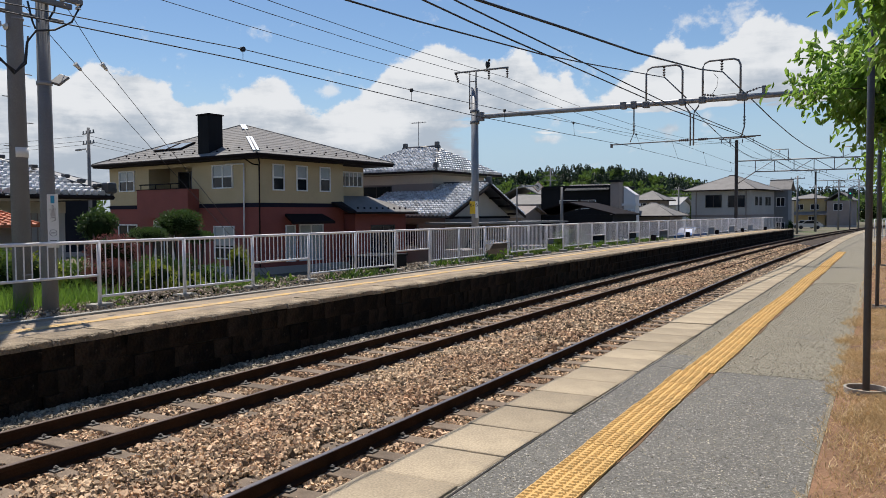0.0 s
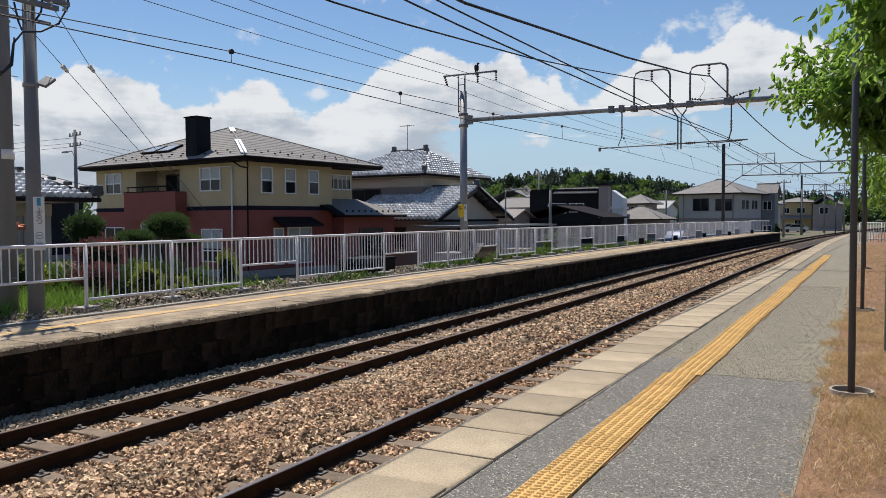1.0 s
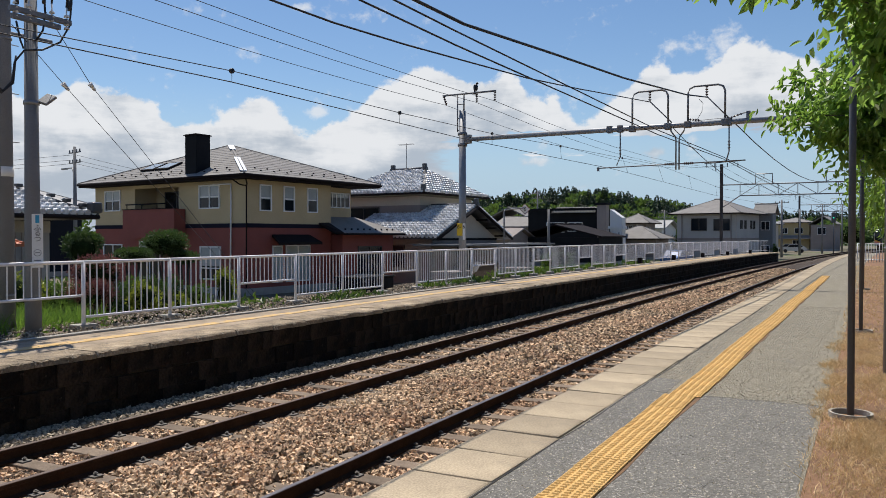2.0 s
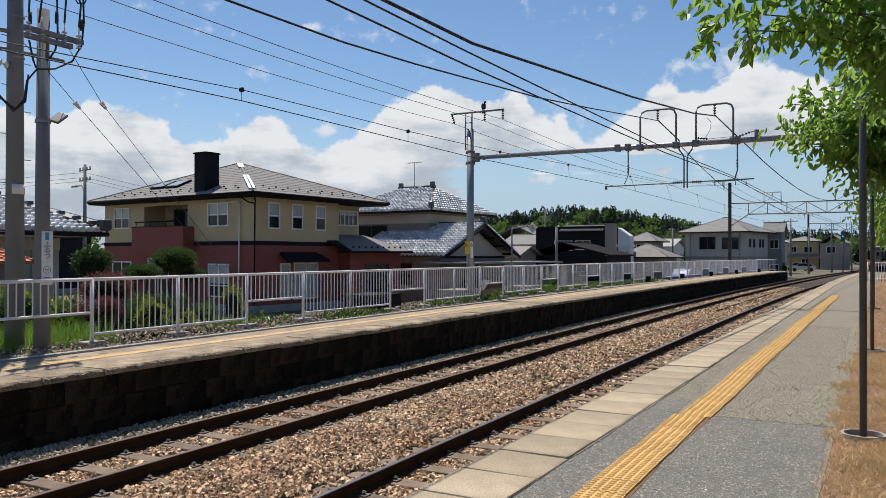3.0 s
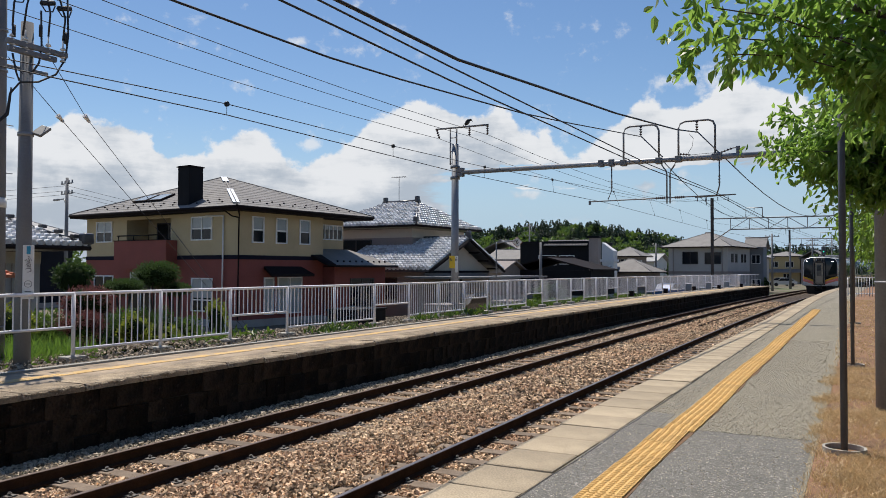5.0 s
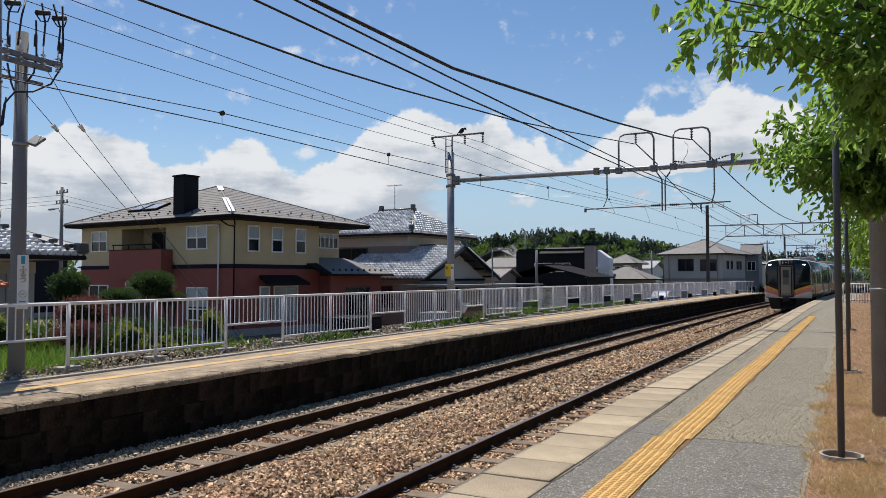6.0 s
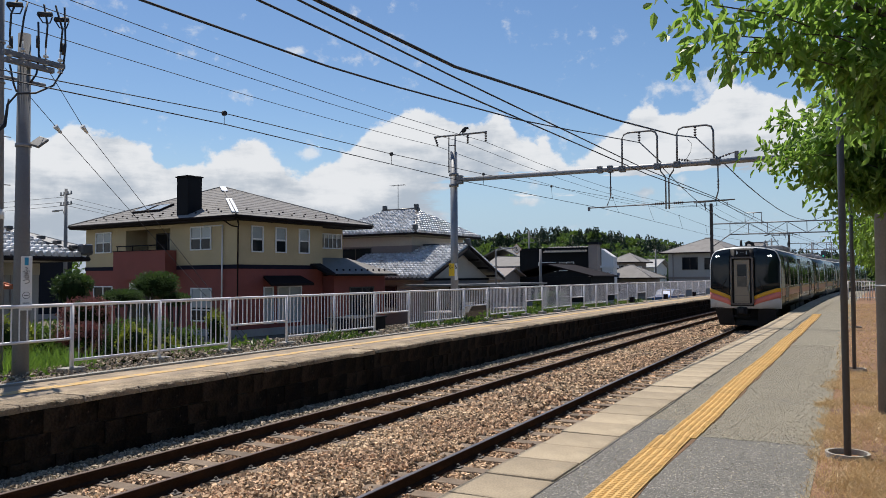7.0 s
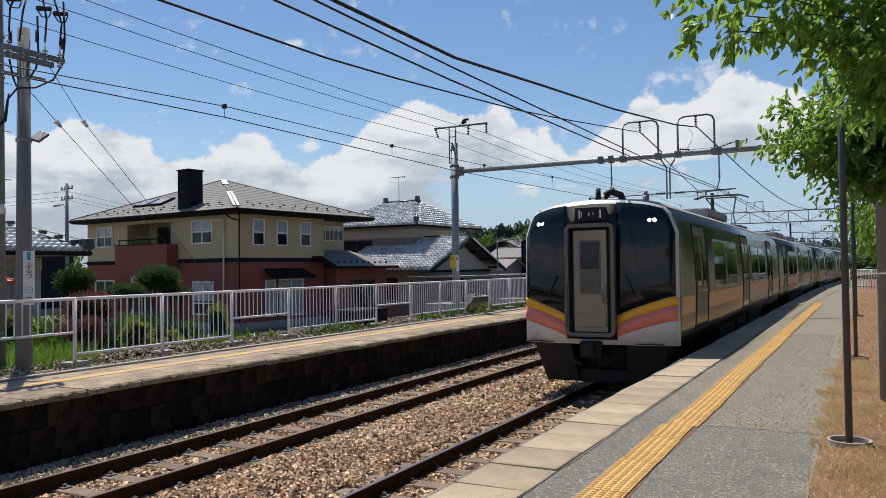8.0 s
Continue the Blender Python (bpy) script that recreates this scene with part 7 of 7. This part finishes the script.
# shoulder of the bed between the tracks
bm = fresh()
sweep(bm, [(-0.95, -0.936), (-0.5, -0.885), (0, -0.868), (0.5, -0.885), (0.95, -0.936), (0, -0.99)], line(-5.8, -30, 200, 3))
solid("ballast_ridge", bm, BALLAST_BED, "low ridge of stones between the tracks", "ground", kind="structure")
stones("ballast_stones", *bed(98000, -8.3, -2.7, 1.5, 13.0, 0.022, 0.050), STONES, "rust-brown crushed stone ballast")
stones("ballast_stones", *bed(44000, -8.3, -2.7, 13.0, 34.0, 0.036, 0.066), STONES, "rust-brown crushed stone ballast")
stones("ballast_stones", *bed(12000, -8.3, -2.7, 34.0, 62.0, 0.06, 0.10), STONES, "rust-brown crushed stone ballast")
stones("grey_ballast_stones", *bed(15000, -9.2, -8.25, 1.5, 16.0, 0.026, 0.055), STONES_GREY, "pale grey crushed stone along the platform wall")
stones("grey_ballast_stones", *bed(9000, -9.2, -8.25, 16.0, 40.0, 0.035, 0.065), STONES_GREY, "pale grey crushed stone along the platform wall")
xs, ys = rng.uniform(-14.2, -11.3, 5000), rng.uniform(6, 24, 5000)
stones("verge_gravel", xs, ys, -0.055 - np.maximum(0, -12.5 - xs) * 0.06, rng.uniform(0.015, 0.05, 5000), STONES_GREY, "grey gravel scattered along the fence")


# ---- platform edges and pieces ----
def slab_mesh(name, w, l, h, material, bev=0.012):
    bm = fresh()
    box(bm, 0, w, 0, l, -h, 0, bevel=bev)
    return mesh_of(bm, name, material)


random.seed(8)
meshes = [slab_mesh("coping", 0.585, 0.592, 0.2, COPING), slab_mesh("coping", 0.58, 0.592, 0.2, COPING, 0.02), slab_mesh("coping", 0.59, 0.592, 0.2, COPING)]
y = -7.0
while y < 81:
    ob = new("coping", random.choice(meshes))
    s = (drift(y + 0.5) - drift(y - 0.5))
    ob.matrix_world = pose(-2.6 + drift(y) + random.uniform(-0.006, 0.006), y, random.uniform(-0.006, 0.004), random.uniform(-0.3, 0.3), random.uniform(-0.4, 0.4), -math.degrees(s))
    ob.parent = near_platform
    y += 0.6


def worn_slab(w, l, h):
    """An edge slab with a broken, uneven front lip."""
    bm = fresh()
    n = 9
    rows = []
    for k in range(n + 1):
        y = 0.004 + (l - 0.008) * k / n
        c = random.uniform(0.012, 0.05)
        o = random.uniform(-0.022, 0.012)
        rows.append([bm.verts.new(p) for p in ((0, y, -h), (0, y, 0), (w - c + o, y, random.uniform(-0.006, 0.004)), (w + o, y, -c * 0.8), (w + o * 0.6, y, -h))])
    for a, b in zip(rows, rows[1:]):
        for i in range(5):
            bm.faces.new((a[i], a[(i + 1) % 5], b[(i + 1) % 5], b[i]))
    bm.faces.new(rows[0])
    bm.faces.new(rows[-1][::-1])
    return mesh_of(bm, "coping", EDGE_STONE)


meshes = [worn_slab(0.62, 0.897, 0.09) for k in range(7)]
y = -7.3
while y < 83:
    ob = new("coping", random.choice(meshes))
    s = (bend(y + 0.5) - bend(y - 0.5))
    ob.matrix_world = pose(-9.10 - 0.62 + bend(y) + random.uniform(-0.012, 0.012), y, -0.036 + random.uniform(-0.008, 0.006), random.uniform(-0.4, 0.4), random.uniform(-0.4, 0.4), -math.degrees(s))
    ob.parent = far_platform
    y += 0.9

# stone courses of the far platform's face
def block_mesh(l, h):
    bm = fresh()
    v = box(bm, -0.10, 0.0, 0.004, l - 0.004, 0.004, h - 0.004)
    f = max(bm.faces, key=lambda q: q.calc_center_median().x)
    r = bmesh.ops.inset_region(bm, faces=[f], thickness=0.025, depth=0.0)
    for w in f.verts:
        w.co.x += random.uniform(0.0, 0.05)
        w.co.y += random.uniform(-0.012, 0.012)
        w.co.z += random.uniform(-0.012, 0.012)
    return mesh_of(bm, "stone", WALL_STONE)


random.seed(14)
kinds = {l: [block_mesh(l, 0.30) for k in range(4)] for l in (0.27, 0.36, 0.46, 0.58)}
rest = fresh()
for row in range(4):
    z = -0.13 - 0.30 * (row + 1)
    y = -5.0 - random.uniform(0, 0.4)
    while y < 83:
        l = random.choice((0.27, 0.36, 0.36, 0.46, 0.58))
        x = -9.145 + bend(y) + random.uniform(-0.012, 0.01)
        if y < 30:
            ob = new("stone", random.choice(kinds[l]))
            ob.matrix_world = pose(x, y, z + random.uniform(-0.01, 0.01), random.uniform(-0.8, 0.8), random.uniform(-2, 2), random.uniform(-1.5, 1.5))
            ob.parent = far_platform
        else:
            box(rest, x - 0.1, x + 0.005, y + 0.012, y + l - 0.012, z + 0.012, z + 0.288)
        y += l
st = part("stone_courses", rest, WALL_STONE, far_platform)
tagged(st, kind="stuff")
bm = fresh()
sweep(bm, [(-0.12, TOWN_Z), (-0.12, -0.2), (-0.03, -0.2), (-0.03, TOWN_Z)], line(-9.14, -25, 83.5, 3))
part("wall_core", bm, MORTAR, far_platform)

# tactile tiles: blister tiles near, plain ones far
bm = fresh()
box(bm, -0.146, 0.146, 0.004, 0.296, -0.03, 0.0, bevel=0.004)
for i in range(5):
    for j in range(6):
        x, yy = -0.117 + i * 0.0585, 0.03 + j * 0.048
        a = [bm.verts.new((x + dx * 0.021, yy + dy * 0.014, 0.0)) for dx, dy in ((-1, -1), (1, -1), (1, 1), (-1, 1))]
        b = [bm.verts.new((x + dx * 0.014, yy + dy * 0.008, 0.009)) for dx, dy in ((-1, -1), (1, -1), (1, 1), (-1, 1))]
        bm.faces.new(b)
        for k in range(4):
            bm.faces.new((a[k], a[(k + 1) % 4], b[(k + 1) % 4], b[k]))
tile_near = mesh_of(bm, "tile", TACTILE)
random.seed(6)
for k in range(132):
    y = -6.2 + 0.3 * k
    ob = new("tile", tile_near)
    shift = 0.0 if y < 7.4 else 0.035 + 0.011 * (y - 7.4) + 0.012 * math.sin(y * 0.9)
    ob.matrix_world = pose(-1.515 + shift + random.uniform(-0.004, 0.004), y, 0.006 + random.uniform(-0.002, 0.002), 0, 0, random.uniform(-0.5, 0.5))
    ob.parent = near_platform
# rust-brown residue beside the tiles and repair joints across the asphalt
bm = fresh()
RESIDUE = mat("rusty_residue", (0.20, 0.115, 0.06), 0.95, var=0.4, scale=4)
pts = [(-1.345 + (0.0 if 1 + k * 0.5 < 7.4 else 0.035 + 0.011 * (k * 0.5 - 6.4)) + 0.016 * math.sin(k * 1.7), 1 + k * 0.5, 1, 0) for k in range(60)]
sweep(bm, [(-0.05, -0.02), (-0.05, -0.006), (-0.012, -0.006), (-0.012, -0.02)], pts)
solid("residue", bm, RESIDUE, "rusty brown dirt beside the yellow tiles", "dirt", kind="structure")
for k, y in enumerate((7.75, 13.0, 26.6, 33.4, 44.0)):
    bm = fresh()
    n = 14
    for i in range(n):
        x0, x1 = -1.98 + drift(y) + 1.70 * i / n, -1.98 + drift(y) + 1.70 * (i + 1) / n
        ya, yb = y + 0.03 * math.sin(i * 2.1 + k), y + 0.03 * math.sin((i + 1) * 2.1 + k)
        poly(bm, [(x0, ya - 0.008, -0.008), (x1, yb - 0.008, -0.008), (x1, yb + 0.008, -0.008), (x0, ya + 0.008, -0.008)])
    solid("asphalt_joint", bm, MORTAR, "dark joint across the platform asphalt", "seam", kind="structure")

# newer, darker asphalt on the stretch before the first joint
NEW_ASPHALT = mat("newer_asphalt", (0.150, 0.142, 0.125), 0.93, var=0.75, scale=2.0, fine=70, bump=0.9, dist=0.012, col2=(0.125, 0.119, 0.108), speck=((0.46, 0.43, 0.39), 58, 0.57, 0.63))
for x0, x1, y1 in ((-1.985, -1.672, 8.5), (-1.358, -0.33, 7.74)):
    bm = fresh()
    box(bm, x0, x1, -8, y1, -0.03, -0.0088)
    solid("asphalt_patch", bm, NEW_ASPHALT, "darker newer asphalt on the platform", "asphalt", kind="structure")

# boxes added to fill the dark openings behind gaps of the white fence
for y0, y1, z1, m, lb in ((19.0, 20.7, 0.28, HOUSE_BLACK, "black filler box for a dark opening behind the white fence"), (24.9, 26.3, 0.2, HOUSE_BROWN, "brown filler box for a dark opening behind the white fence"), (31.0, 32.4, 0.12, HOUSE_BROWN, "brown filler box for a dark opening behind the white fence")):
    ob = thing("storage_box", pose(-13.3, y0, 0), lb, "box", "storage boxes behind the fence")
    bm = fresh()
    box(bm, -0.5, 0.5, 0, y1 - y0, -0.7, z1, bevel=0.03)
    part("body", bm, m, ob)
    bm = fresh()
    box(bm, -0.53, 0.53, -0.03, y1 - y0 + 0.03, z1, z1 + 0.05, bevel=0.015)
    part("lid", bm, m, ob)

# pale and dark chips standing out of the worn asphalt
n = 32000
xs, ys = rng.uniform(-1.97, -0.36, n), 1.8 + 17.0 * rng.uniform(0, 1, n) ** 1.7
keep = (xs < -1.68) | (xs > -1.33)
CHIPS = mat("asphalt_chips", (0.46, 0.41, 0.32), 0.9, var=0.2, scale=2, fine=60, bump=0, island=0.5)
stones("asphalt_chips", xs[keep], ys[keep], np.full(keep.sum(), -0.0115), rng.uniform(0.005, 0.0115, n)[keep], CHIPS, "pale stone chips in the worn platform asphalt")


def front_y(t):
    return 13.8 + 21.4 * (8.0 - t)


def car_pose(y):
    """Pose of a car whose front stands at y on the near track."""
    a = bend(y) + NEAR_TRACK
    b = bend(y + 19.4) + NEAR_TRACK
    return pose(a - 0.09, y, RAIL_Z, 0, 0, -math.degrees(math.atan2(b - a, 19.4)))

stones("ballast_stones", *bed(30000, -9.2, -2.7, -5.0, 1.5, 0.026, 0.060), STONES, "rust-brown crushed stone ballast")


SWAY = [(0.0, 6.4), (0.5, 7.0), (1.0, 8.8), (1.5, 9.6), (2.2, 6.5), (2.8, 2.8), (3.5, 1.4), (4.0, 0.0), (4.5, 0.7), (5.0, 1.5), (5.7, 3.6), (6.3, 4.6), (6.7, 2.9), (7.0, 2.5), (7.5, 2.8), (8.0, 4.0)]


def motions():
    times = [k * 0.5 for k in range(17)]
    for k, c in enumerate(CARS):
        walk(c, [(t, car_pose(front_y(t) + 20.05 * k)) for t in times])
    # the overhanging bough swings in the wind
    walk(swaying_bough, [(t, pose(0, 0, 2.15, 0, a, 0)) for t, a in SWAY])
    # the bird turns and takes a step along the bracket
    walk(crow, [(0.0, pose(CROW_X, CROW_Y, CROW_Z, 0, 0, 70)), (3.5, pose(CROW_X, CROW_Y, CROW_Z, 0, 0, 70)),
                (4.4, pose(CROW_X - 0.08, CROW_Y, CROW_Z, 25, 0, 110)), (6.5, pose(CROW_X - 0.2, CROW_Y, CROW_Z, 35, 0, 130)), (8.0, pose(CROW_X - 0.22, CROW_Y, CROW_Z, 35, 0, 125))])


motions()
